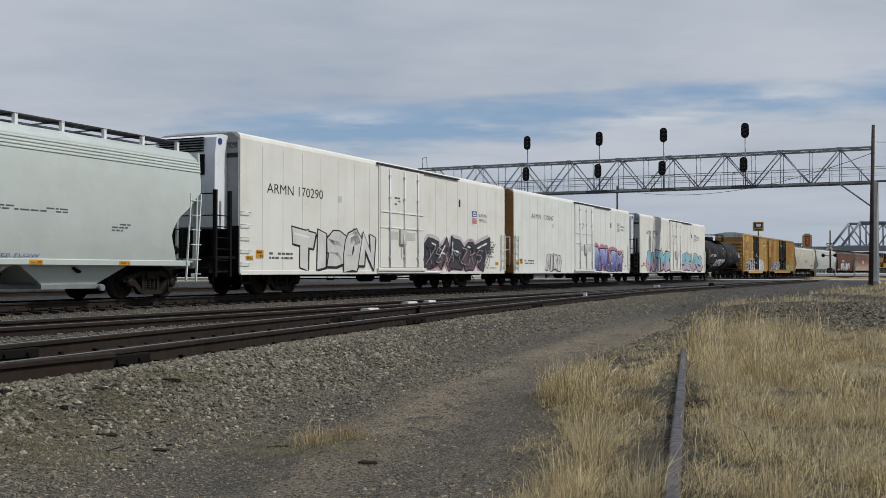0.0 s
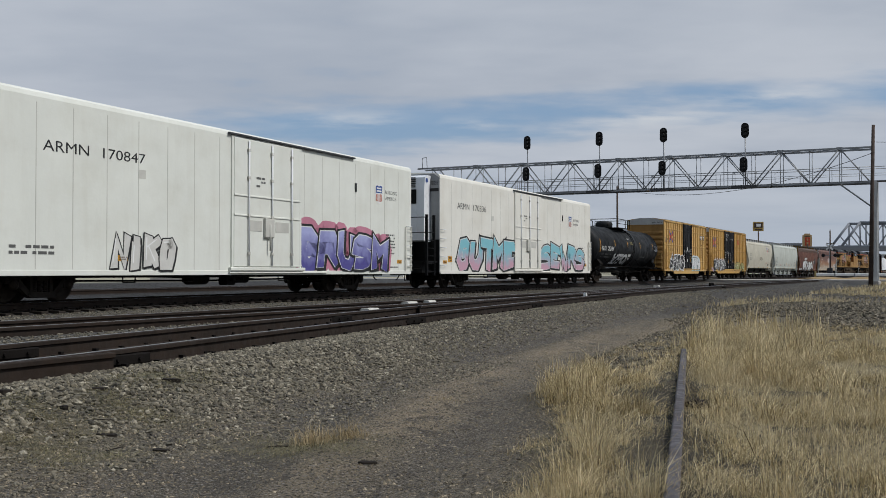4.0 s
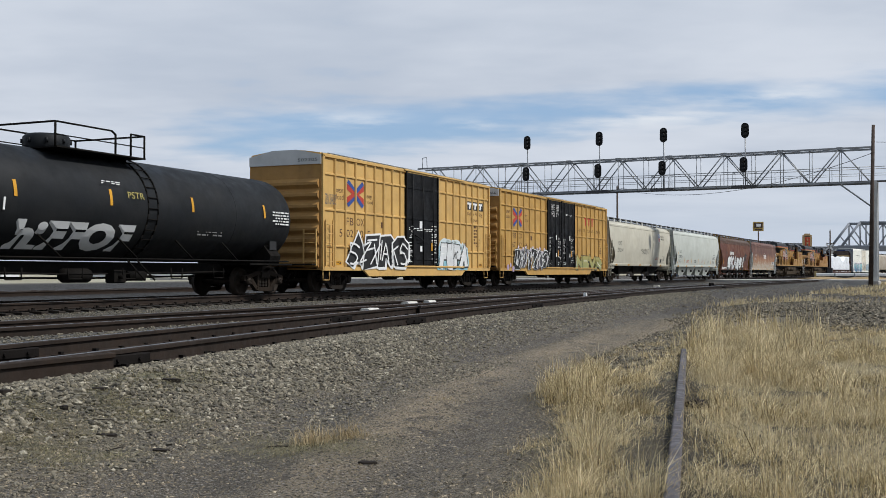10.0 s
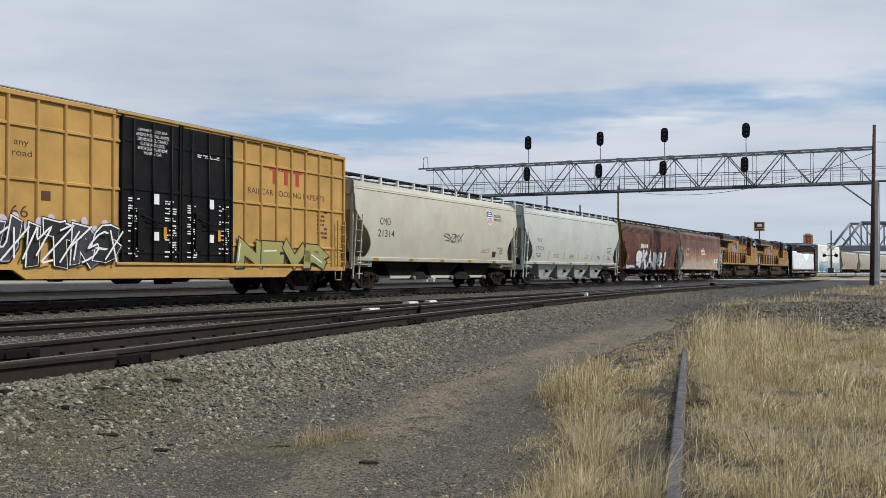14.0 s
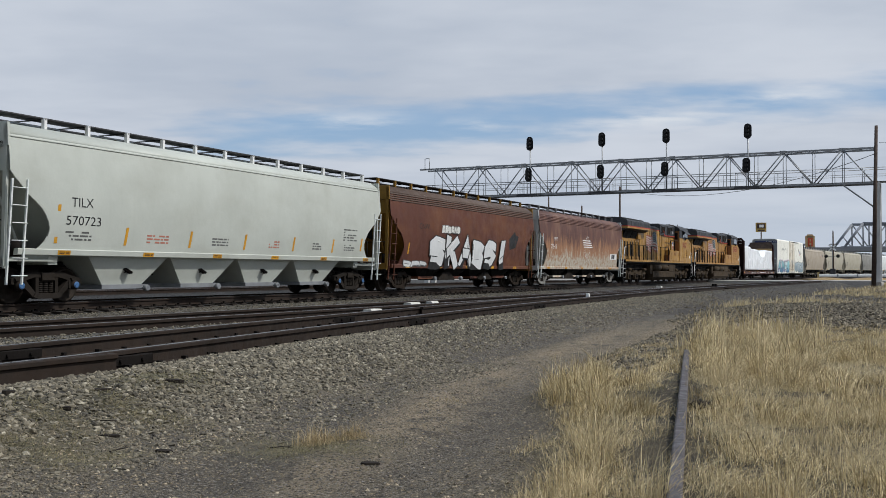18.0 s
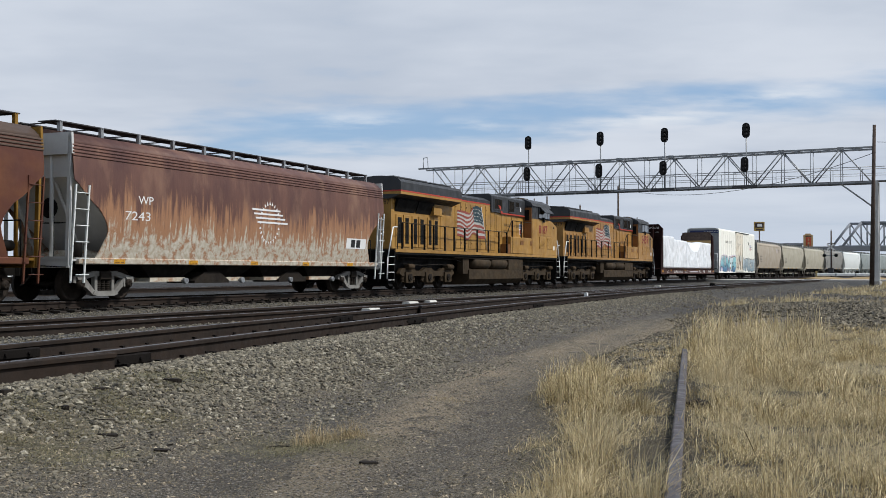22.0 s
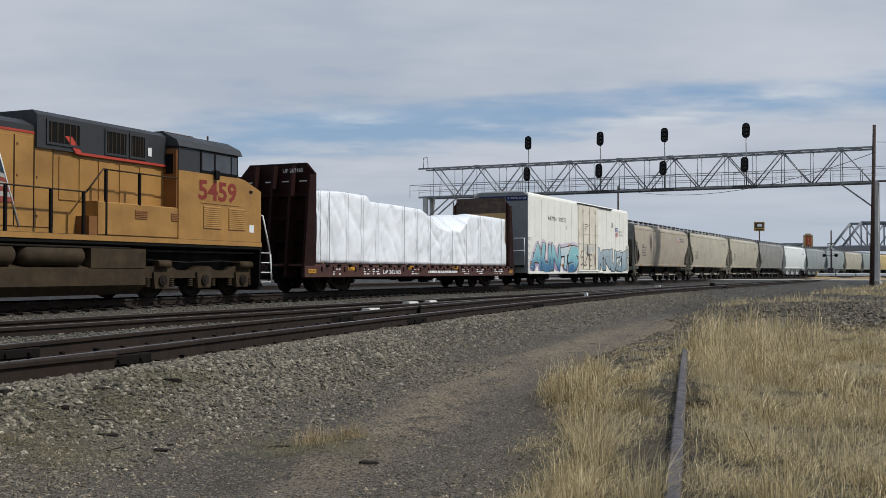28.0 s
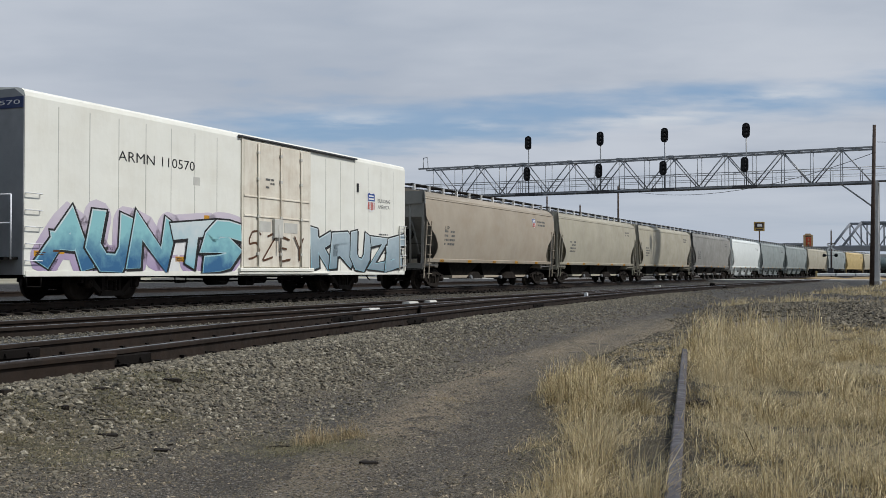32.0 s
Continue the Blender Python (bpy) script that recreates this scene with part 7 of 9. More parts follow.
def strips(e, spots, x=SX, h=0.5):
    for y, z in spots:
        part("reflector_strip", Shape().add([(x + 0.003, y, z), (x + 0.003, y + 0.1, z), (x + 0.003, y + 0.16, z + h), (x + 0.003, y + 0.06, z + h)], [(0, 1, 2, 3)]), "stripe", e, "yellow reflective strip")


Shape.round_side = True
h0 = hopper("pale grey-green covered hopper car", 6.8, 0.0, 17.35, "hop_pale", 3, ribs=4, sill=0.98)
word("slogan", "CENTER FLOW", 9.3, 11.2, 1.16, 1.25, SIDE + 0.034, "blue_mark", h0)
part("lettering", bars(9.6, 12.0, 2.3, 2.45, SX, 2, 3), "grey_mark", h0)
part("lettering", bars(13.6, 14.4, 1.9, 2.15, SX, 3, 4), "grey_mark", h0)

h1 = hopper("grey covered hopper car with a shield emblem", 153.13, 0.15, 17.35, "hop_grey", 3, roof=None, style="pans", frame="truck_brown")
word("road_number", "CMO", 2.1, 3.0, 2.75, 3.05, SX, "black_mark", h1)
word("road_number", "21314", 1.95, 3.35, 2.25, 2.55, SX, "black_mark", h1)
shield_badge(h1, 13.58, 3.6, 0.76, 0.76, SX)
word("slogan", "BUILDING", 14.15, 15.1, 3.65, 3.79, SX, "black_mark", h1)
word("slogan", "AMERICA", 14.15, 15.12, 3.45, 3.59, SX, "black_mark", h1)
graffiti("SXZKX", 8.3, 10.1, 2.1, 2.7, SX, "black_mark", [], h1, 7, edge=-0.010, wide=1.9, wild=0.3, label="small black spray-painted tag")
part("lettering", bars(12.4, 13.6, 1.75, 2.0, SX, 3, 31), "pale_red", h1)
part("lettering", bars(14.6, 15.4, 1.7, 2.1, SX, 4, 32), "grey_mark", h1)
part("placard", Shape().box(SX, 14.0, 1.55, SX + 0.004, 14.45, 1.85), "black_mark", h1)

h2 = hopper("pale grey covered hopper car with yellow strips", 171.9, -0.5, 17.9, "hop_tilx", 4, ribs=1, blue=True)
word("road_number", "TILX", 1.45, 2.2, 2.52, 2.76, SX, "black_mark", h2)
word("road_number", "570723", 1.3, 2.5, 2.04, 2.28, SX, "black_mark", h2)
end_word("road_number", "570723", 0.9, 1.4, 3.92, 4.02, -0.505, "black_mark", h2)
strips(h2, [(0.95, 1.55)], h=1.0)
strips(h2, [(3.4, 1.55), (6.1, 1.55), (8.8, 1.55), (11.6, 1.55), (14.2, 1.55), (16.3, 1.65)])
for k_, (a_, b_) in enumerate(((1.3, 2.2), (4.3, 5.2), (7.2, 8.0), (10.2, 10.8), (12.9, 13.5), (15.1, 15.9))):
    part("lettering", bars(a_, b_, 1.62, 1.9, SX, 3, 40 + k_), "pale_red" if k_ in (1, 3) else "grey_mark", h2)
part("lettering", bars(15.0, 16.0, 2.0, 2.5, SX, 5, 51), "grey_mark", h2)

h3 = hopper("dark red-brown covered hopper car with white graffiti", 190.75, -0.42, 16.4, "hop_brown", 4, roof="hop_brown_roof", ribs=4, style="pans", end_paint="ochre", sill=1.0, frame="truck_brown", rb="ochre")
word("road_number", "CNW", 2.2, 3.2, 2.75, 3.0, SX, "black_mark", h3)
graffiti("SKABS!", 3.35, 12.3, 0.95, 2.55, SX + 0.03, "black_mark", [G_WHITE], h3, 3, edge=0.03, lean=0.02, wild=0.04, fat=1.0, wide=1.0, label="large silver-white spray-painted letter")
graffiti("DRP", 0.9, 3.1, 1.05, 1.3, SX + 0.03, "grey_mark", [G_WHITE], h3, 13, edge=0.01, label="small white spray-painted tag")
graffiti("DESONS", 4.5, 6.3, 2.65, 3.0, SX, "grey_mark", [G_PALE], h3, 23, edge=0.004, label="thin pale tag")
strips(h3, [(1.2, 1.6)], h=0.5)
part("faded_emblem", Shape().add([(SX + 0.002, a, b) for a, b in ((12.75, 2.0), (13.6, 2.15), (14.0, 2.75), (13.55, 2.85), (13.5, 3.05), (12.65, 2.6))], [(0, 1, 2, 3, 4, 5)]), "black_mark", h3, "faded black emblem")
h4 = hopper("rust-stained red covered hopper car with peeling paint", 208.2, -0.38, 16.35, "hop_rusty", 4, roof="hop_rusty", ribs=4, style="pans", end_paint="pale_panel", sill=1.02, frame="truck_pale", rb="galv")
word("road_number", "WP", 2.0, 2.6, 2.72, 2.95, SX, "white_mark", h4)
word("road_number", "7243", 1.5, 2.5, 2.25, 2.5, SX, "white_mark", h4)
sun_ = Shape()
for k_ in range(4):
    sun_.box(SX, 7.3 + 0.1 * k_, 2.86 - 0.14 * k_, SX + 0.004, 8.9 + 0.15 * k_, 2.92 - 0.14 * k_)
for k_ in range(24):
    a_ = k_ * 0.2618
    sun_.add([(SX + 0.002, 8.3 + 0.55 * math.cos(a_ + o) * q, 2.45 + 0.68 * math.sin(a_ + o) * q) for o, q in ((-0.08, 0.92), (0.08, 0.92), (0.0, 1.12))], [(0, 1, 2)])
part("faded_emblem", sun_, "white_mark", h4, "faded white sun emblem")
part("label_panel", Shape().box(SX, 13.4, 1.7, SX + 0.004, 14.9, 2.1), "white_mark", h4)
part("label_frame", Shape().box(SX + 0.005, 13.75, 1.75, SX + 0.008, 14.05, 2.05).box(SX + 0.005, 14.15, 1.75, SX + 0.008, 14.45, 2.05), "black_mark", h4)

M["hop_slate"] = paint("hop_slate", (0.25, 0.28, 0.27), 0.6, vary=0.08, dirt=(0.14, 0.14, 0.12), amount=0.35, size=0.7)
FAR = [("hop_tan", "tan-grey covered hopper car, pinkish stains", "pans", "hop_dirty"), ("hop_beige", "beige-grey covered hopper car, weathered", "pans", None), ("hop_beige", "beige covered hopper car", "pans", None),
       ("hop_dirty", "dirty grey covered hopper car", "pans", None), ("hop_white", "clean white covered hopper car", "gates", None), ("hop_slate", "grey-green covered hopper car", "gates", None), ("hop_slate", "grey-green covered hopper car", "gates", None),
       ("hop_beige", "beige-grey covered hopper car", "pans", None), ("hop_slate", "grey covered hopper car", "pans", None), ("hop_gold", "yellowish covered hopper car", "pans", None), ("hop_beige", "beige covered hopper car", "pans", None)]
for k_, (p_n, lab_, st_, en_) in enumerate(FAR):
    g_ = hopper(lab_, 314.05 + 17.72 * k_, 0.0, 17.05, p_n, 3, style=st_, detail=k_ < 6, end_paint=en_, pan="truck")
    if k_ < 4:
        part("lettering", bars(1.9, 3.0, 2.0, 2.8, SX, 4, 60 + k_), "grey_mark", g_)
    part("lettering", bars(14.2, 15.4, 3.4, 3.8, SX, 2, 70 + k_), "grey_mark", g_)
    if k_ == 0:
        word("road_number", "UP", 1.9, 2.4, 2.75, 2.95, SX + 0.003, "black_mark", g_)
        shield_badge(g_, 13.6, 3.6, 0.5, 0.55, SX)
Shape.round_side = False
tank_car("dark green tank car far along the train", 509.5, "tank_green", False)



# ---- diesel locomotives ----
def loco_truck(e, yc, label="six-wheel diesel truck, dusty dark grey"):
    t = part("loco_truck", Shape().box(-0.5, -1.6, 0.5, 0.5, 1.6, 0.9).box(-1.0, -0.25, 0.6, 1.0, 0.25, 1.0), "loco_frame", e, label, (0, yc, 0))
    for sx in (1, -1):
        s = Shape()
        s.prism([(-2.75, 0.72), (-2.55, 0.95), (-1.5, 0.98), (-1.2, 0.84), (-0.6, 0.84), (-0.3, 0.98), (0.3, 0.98), (0.6, 0.84), (1.2, 0.84), (1.5, 0.98), (2.55, 0.95), (2.75, 0.72), (2.5, 0.60), (-2.5, 0.60)], "x", sx * 1.0, sx * 1.16)
        f = part("sideframe", s, "loco_frame", t)
        for y in (-1.95, 0, 1.95):
            part("axle_box", Shape().prism([(y - 0.36, 0.78), (y - 0.30, 0.30), (y + 0.30, 0.30), (y + 0.36, 0.78)], "x", sx * 1.02, sx * 1.22), "loco_frame", t)
            part("bearing", Shape().rod((sx * 1.2, y, 0.54), (sx * 1.28, y, 0.54), 0.16, 14).rod((sx * 1.28, y, 0.54), (sx * 1.30, y, 0.54), 0.09, 10), "truck", t)
        for y in (-2.45, -1.4, -0.55, 0.55, 1.4, 2.45):
            coil = Shape()
            for k in range(5):
                coil.lathe([(0.34 + 0.06 * k, 0.07), (0.355 + 0.06 * k, 0.09), (0.375 + 0.06 * k, 0.09), (0.39 + 0.06 * k, 0.07)], "z", (sx * 1.1, y, 0), 9)
            part("coil_spring", coil, "loco_frame", t)
        part("brake_cylinder", Shape().rod((sx * 1.2, -2.2, 1.02), (sx * 1.2, -1.65, 1.02), 0.13, 12).rod((sx * 1.2, 1.7, 1.02), (sx * 1.2, 2.4, 1.02), 0.13, 12), "loco_frame", t)
        part("pipe", Shape().tube([(sx * 1.22, -2.6, 1.14), (sx * 1.24, -0.8, 1.08), (sx * 1.24, 0.8, 1.14), (sx * 1.22, 2.6, 1.06)], 0.022), "truck", t)
    for y in (-1.95, 0, 1.95):
        wheelset(t, y, BIG_R, yc + y)
    return t


def locomotive(label, seconds, number, yellow, second=False):
    e = car("locomotive", label, "locomotive", seconds, (4.1, 18.1), "locomotives")
    X, Hx = 1.5, 1.02
    # frame and walkway
    part("frame", Shape().cham(-1.48, 0.25, 1.52, 1.48, 20.75, 1.72, 0.03), "louvre", e)
    part("sill_stripe", Shape().box(1.46, 0.3, 1.64, 1.505, 20.7, 1.78), yellow, e)
    part("centre_sill", Shape().box(-0.95, 0.5, 0.85, 0.95, 20.5, 1.52), "louvre", e)
    part("walkway", Shape().box(-1.5, 0.25, 1.74, 1.5, 20.7, 1.79), "loco_frame", e)
    part("under_pipe", Shape().tube([(1.4, 6.3, 1.47), (1.4, 14.6, 1.45)], 0.04), "truck", e)
    part("under_pipe", Shape().tube([(1.32, 1.0, 1.42), (1.32, 6.5, 1.4), (1.3, 7.2, 1.3)], 0.03), "truck", e)
    part("under_pipe", Shape().tube([(1.34, 14.4, 1.4), (1.34, 20.5, 1.42)], 0.035), "truck", e)
    # radiator section with overhanging wings, towards the leading end
    body = part("radiator_body", Shape().box(-Hx, 0.85, 1.79, Hx, 7.0, 4.2), yellow, e)
    wing = [(-1.5, 4.18), (-1.02, 3.98), (1.02, 3.98), (1.5, 4.18), (1.5, 4.70), (1.38, 4.84), (1.05, 4.91), (-1.05, 4.91), (-1.38, 4.84), (-1.5, 4.70)]
    w = part("radiator_wing", Shape().prism(wing, "y", 0.76, 6.96), "loco_grey", e, "grey overhanging radiator wing with red line")
    part("yellow_edge", Shape().box(1.495, 0.78, 4.17, 1.506, 6.95, 4.28).box(-1.5, 0.75, 4.17, 1.5, 0.765, 4.28), yellow, w)
    part("red_line", Shape().box(1.495, 0.76, 4.285, 1.508, 6.96, 4.345).box(-1.5, 0.745, 4.285, 1.505, 0.76, 4.345), "red_mark", w)
    part("fan_cover", Shape().cham(-1.0, 1.2, 4.91, 1.0, 4.4, 5.02, 0.04), "loco_grey", w)
    part("fan_cover", Shape().cham(-1.05, 4.7, 4.90, 1.05, 6.8, 5.0, 0.06), "loco_grey", w)
    for y in (1.9, 2.9, 3.9):
        part("fan_grille", Shape().lathe([(5.02, 0.42), (5.06, 0.42), (5.08, 0.36), (5.08, 0.02)], "z", (0, y, 0), 18), "louvre", w)
    for a, b in ((1.15, 3.0), (3.1, 4.6)):
        part("slanted_screen", Shape().prism([(1.03, 3.45), (1.22, 3.98), (1.10, 4.0), (1.0, 3.5)], "y", a, b), "louvre", body, "dark slanted radiator screen")
    doors = ((1.25, 1.85), (1.95, 2.5), (2.75, 3.3), (3.4, 3.95), (4.25, 4.75), (4.85, 5.4))
    for k, (a, b) in enumerate(doors):
        d = part("tall_door", Shape().cham(Hx, a, 1.9, Hx + 0.035, b, 3.32, 0.01), yellow, body)
        part("louvre_panel", Shape().box(Hx + 0.034, a + 0.12, 2.05, Hx + 0.042, b - 0.12, 3.2), "louvre", d)
        slats(d, a + 0.13, b - 0.13, 2.05, 3.2, Hx + 0.04, 9, "louvre", "louvre", 0.012)
    part("door_panel", Shape().cham(Hx, 5.6, 1.9, Hx + 0.03, 6.4, 3.5, 0.01), yellow, body)
    part("junction_cover", Shape().cham(Hx, 4.55, 3.42, Hx + 0.2, 5.4, 3.85, 0.03), yellow, body)
    part("rear_door", Shape().cham(-0.35, 0.80, 1.85, 0.35, 0.86, 3.8, 0.02), yellow, body)
    end_word("road_number", number, -0.9, -0.45, 3.75, 3.95, 0.84, "black_mark", e)
    end_word("road_number", number, 0.4, 0.95, 3.75, 3.95, 0.84, "black_mark", e)
    # engine hood
    hood = part("engine_hood", Shape().box(-Hx, 7.0, 1.79, Hx, 12.2, 4.38), yellow, e)
    part("hood_roof", Shape().prism([(-Hx, 4.38), (Hx + 0.01, 4.38), (Hx + 0.01, 4.55), (0.7, 4.72), (-0.7, 4.72), (-Hx, 4.55)], "y", 7.0, 11.6), "loco_grey", e)
    part("red_line", Shape().box(Hx, 7.0, 4.34, Hx + 0.012, 12.6, 4.40), "red_mark", hood)
    for k in range(8):
        y = 7.25 + 0.62 * k
        d = part("engine_door", Shape().cham(Hx, y, 1.95, Hx + 0.025, y + 0.58, 4.25, 0.008), yellow, hood)
        part("door_seam", Shape().box(Hx + 0.026, y + 0.578, 1.95, Hx + 0.032, y + 0.602, 4.25), "louvre", d)
        for z in (2.2, 3.2, 4.0):
            part("latch", Shape().cham(Hx + 0.025, y + 0.05, z, Hx + 0.045, y + 0.09, z + 0.06, 0.005), "loco_brown", d)
    part("horn", Shape().rod((0.4, 8.4, 4.72), (0.4, 8.4, 4.88), 0.05).rod((0.4, 8.25, 4.88), (0.4, 8.65, 4.88), 0.05, 8, 0.09).rod((0.55, 8.3, 4.94), (0.55, 8.6, 4.94), 0.04, 8, 0.08).rod((0.25, 8.35, 4.94), (0.25, 8.05, 4.94), 0.04, 8, 0.08), "louvre", e, "cluster of black horns")
    part("exhaust", Shape().cham(-0.4, 9.3, 4.72, 0.4, 10.3, 4.84, 0.03), "louvre", e)
    # blower and inverter section, grey above, yellow below
    box_ = part("inverter_cabinet", Shape().box(-Hx, 12.2, 1.79, Hx, 16.5, 4.0), yellow, e)
    part("upper_cabinet", Shape().prism([(-1.1, 4.0), (1.1, 4.0), (1.1, 4.86), (0.95, 4.98), (-0.95, 4.98), (-1.1, 4.86)], "y", 11.6, 16.5), "loco_grey", e, "grey upper cabinet with louvred openings")
    part("red_line", Shape().box(1.1, 13.0, 3.95, 1.115, 16.5, 4.02), "red_mark", box_)
    part("red_jog", Shape().add([(Hx + 0.1, 12.5, 4.40), (Hx + 0.1, 12.75, 4.40), (Hx + 0.1, 13.15, 3.96), (Hx + 0.1, 12.9, 3.96)], [(0, 1, 2, 3)]), "red_mark", box_)
    for a, b, z0, z1 in ((11.95, 13.0, 4.18, 4.72), (14.0, 14.75, 4.12, 4.72), (14.95, 15.5, 4.45 if not second else 4.12, 4.72)):
        d = part("intake", Shape().box(1.1, a, z0, 1.115, b, z1), "louvre", box_)
        part("intake_frame", Shape().box(1.1, a - 0.06, z0 - 0.06, 1.13, a, z1 + 0.06).box(1.1, b, z0 - 0.06, 1.13, b + 0.06, z1 + 0.06).box(1.1, a, z1, 1.13, b, z1 + 0.06).box(1.1, a, z0 - 0.06, 1.13, b, z0), "loco_grey", d)
        for k in range(5):
            part("fin", Shape().box(1.115, a + (b - a) * (k + 0.4) / 5, z0, 1.125, a + (b - a) * (k + 0.55) / 5, z1), "loco_frame", d)
    part("notice", Shape().box(1.115, 15.65, 4.2, 1.12, 15.8, 4.45), "white_mark", box_)
    for y in (12.4, 13.1, 13.8, 14.6, 15.4):
        part("cabinet_door", Shape().cham(Hx, y, 2.7, Hx + 0.025, y + 0.62, 3.85, 0.008), yellow, box_)
    # low box along the walkway
    low = part("equipment_box", Shape().cham(0.95, 13.3, 1.79, 1.47, 17.4, 2.72, 0.03), yellow, e)
    for y in (14.7, 16.2):
        slats(low, y, y + 0.5, 2.3, 2.55, 1.47, 5, "loco_brown", "louvre", 0.02)
    part("step_box", Shape().box(0.95, 13.0, 1.79, 1.45, 13.3, 2.3), "loco_brown", e)
    # cab and nose, at the trailing end
    cab = part("cab", Shape().prism([(16.5, 1.79), (20.65, 1.79), (20.65, 3.50), (19.75, 3.82), (19.42, 3.86), (16.5, 3.86)], "x", -X, X), yellow, e, "yellow wide cab and nose")
    part("cab_upper", Shape().prism([(16.5, 3.86), (19.42, 3.86), (19.36, 4.60), (17.4, 4.62), (16.5, 4.62)], "x", -X + 0.01, X - 0.01), "loco_grey", e)
    part("cab_roof", Shape().prism([(-X - 0.05, 4.58), (X + 0.05, 4.58), (X - 0.05, 4.78), (1.0, 5.02), (-1.0, 5.02), (-X + 0.05, 4.78)], "y", 16.45, 19.55), "loco_grey", e)
    part("roof_vent", Shape().cham(-0.6, 17.0, 5.0, 0.6, 18.4, 5.15, 0.05).rod((0.8, 18.8, 4.95), (0.8, 18.8, 5.2), 0.03).rod((-0.5, 16.8, 5.0), (-0.5, 16.8, 5.2), 0.06), "loco_frame", e)
    part("rear_recess", Shape().box(1.0, 16.44, 2.7, 1.46, 16.5, 4.5), "loco_brown", e)
    part("rear_window", Shape().box(1.1, 16.43, 3.75, 1.35, 16.44, 4.35), "louvre", e)
    for a, b in ((17.55, 18.1), (18.2, 18.95), (19.02, 19.3)):
        f = part("window_frame", Shape().box(X - 0.01, a - 0.05, 3.88, X + 0.02, b + 0.05, 4.56), "louvre", cab)
        part("window_pane", Shape().box(X + 0.02, a, 3.95, X + 0.026, b, 4.5), "glass", f)
    if not second:
        part("awning", Shape().prism([(X, 4.58), (X + 0.34, 4.22), (X + 0.36, 4.25), (X, 4.63)], "y", 17.7, 19.1), "loco_grey", cab)
    part("mirror", Shape().cham(X + 0.05, 18.12, 3.7, X + 0.1, 18.3, 4.0, 0.02), "louvre", cab)
    for a in (17.65, 18.9):
        pnl = part("nose_louvre", Shape().box(X, a, 2.15, X + 0.012, a + 0.85, 2.85), "loco_brown", cab)
        slats(pnl, a, a + 0.85, 2.15, 2.85, X + 0.012, 11, yellow, "louvre", 0.015)
    part("seam_bar", Shape().box(X, 17.5, 2.93, X + 0.015, 19.6, 2.97), yellow, cab)
    word("road_number", number, 17.4 if second else 17.55, 19.3 if second else 19.0, 3.02, 3.66 if second else 3.54, X + 0.006, "number_red", cab, 0.03)
    part("notice", Shape().box(X, 20.0, 2.1, X + 0.006, 20.25, 2.35), "white_mark", cab)
    part("marker_light", Shape().cham(X - 0.2, 20.0, 3.40, X + 0.02, 20.15, 3.5, 0.02), "louvre", cab)
    # walkway rails
    for y in [1.0, 1.9, 3.1, 4.0, 5.2, 6.2, 7.4, 8.9, 10.3, 11.7, 12.8]:
        part("stanchion", Shape().box(1.42, y - 0.035, 1.78, 1.48, y + 0.035, 2.93), "louvre", e)
    part("handrail", Shape().tube([(1.45, 0.55, 1.3), (1.45, 0.6, 2.75), (1.45, 0.75, 2.93), (1.45, 12.9, 2.93)], 0.022), "loco_frame", e)
    for y in (13.6, 14.9, 16.6):
        part("stanchion", Shape().box(1.42, y - 0.035, 2.7 if y > 13.7 else 1.8, 1.48, y + 0.035, 3.62), "louvre", e)
    part("handrail", Shape().tube([(1.45, 12.9, 2.93), (1.45, 13.5, 3.6), (1.45, 17.3, 3.6)], 0.022), "loco_frame", e)
    # fuel tank and air reservoirs
    tank = part("fuel_tank", Shape().prism([(-1.42, 0.42), (-1.15, 0.16), (1.15, 0.16), (1.42, 0.42), (1.42, 0.88), (1.1, 0.98), (1.1, 1.45), (-1.42, 1.45)], "y", 8.0, 15.2), "loco_frame", e, "dusty fuel tank")
    part("tank_end", Shape().box(1.05, 13.1, 0.9, 1.43, 15.2, 1.45), "loco_frame", tank)
    part("tank_end", Shape().box(1.05, 7.4, 0.7, 1.36, 8.1, 1.5), "loco_frame", tank)
    for a in (8.6, 10.85):
        part("air_reservoir", Shape().lathe([(a, 0.03), (a + 0.05, 0.22), (a + 0.15, 0.29), (a + 1.95, 0.29), (a + 2.05, 0.22), (a + 2.1, 0.03)], "y", (1.2, 0, 1.22), 18), "loco_frame", tank)
    for y in (4.1, 18.1):
        loco_truck(e, y)
    # ends: pilots, steps, grab rails
    for ye, sg in ((0.25, 1), (20.7, -1)):
        part("pilot", Shape().prism([(-1.45, 0.35), (1.45, 0.35), (1.48, 1.55), (-1.48, 1.55)], "y", min(ye, ye + sg * 0.08), max(ye, ye + sg * 0.08)), "louvre", e)
        for k in range(4):
            part("step", Shape().box(1.05, min(ye - sg * 0.55, ye), 0.42 + 0.33 * k, 1.47, max(ye - sg * 0.55, ye), 0.46 + 0.33 * k), "louvre", e)
            part("step_edge", Shape().box(1.47, min(ye - sg * 0.55, ye), 0.435 + 0.33 * k, 1.485, max(ye - sg * 0.55, ye), 0.46 + 0.33 * k), "white_mark", e)
        part("step_side", Shape().prism([(ye, 0.35), (ye - sg * 0.6, 0.35), (ye - sg * 0.6, 0.8), (ye, 1.55)], "x", 1.0, 1.04), "louvre", e)
        part("grab_rail", Shape().tube([(1.47, ye - sg * 0.62, 0.5), (1.47, ye - sg * 0.55, 1.4), (1.47, ye - sg * 0.1, 2.7), (1.47, ye + sg * 0.25, 2.72)], 0.026), "white_mark", e)
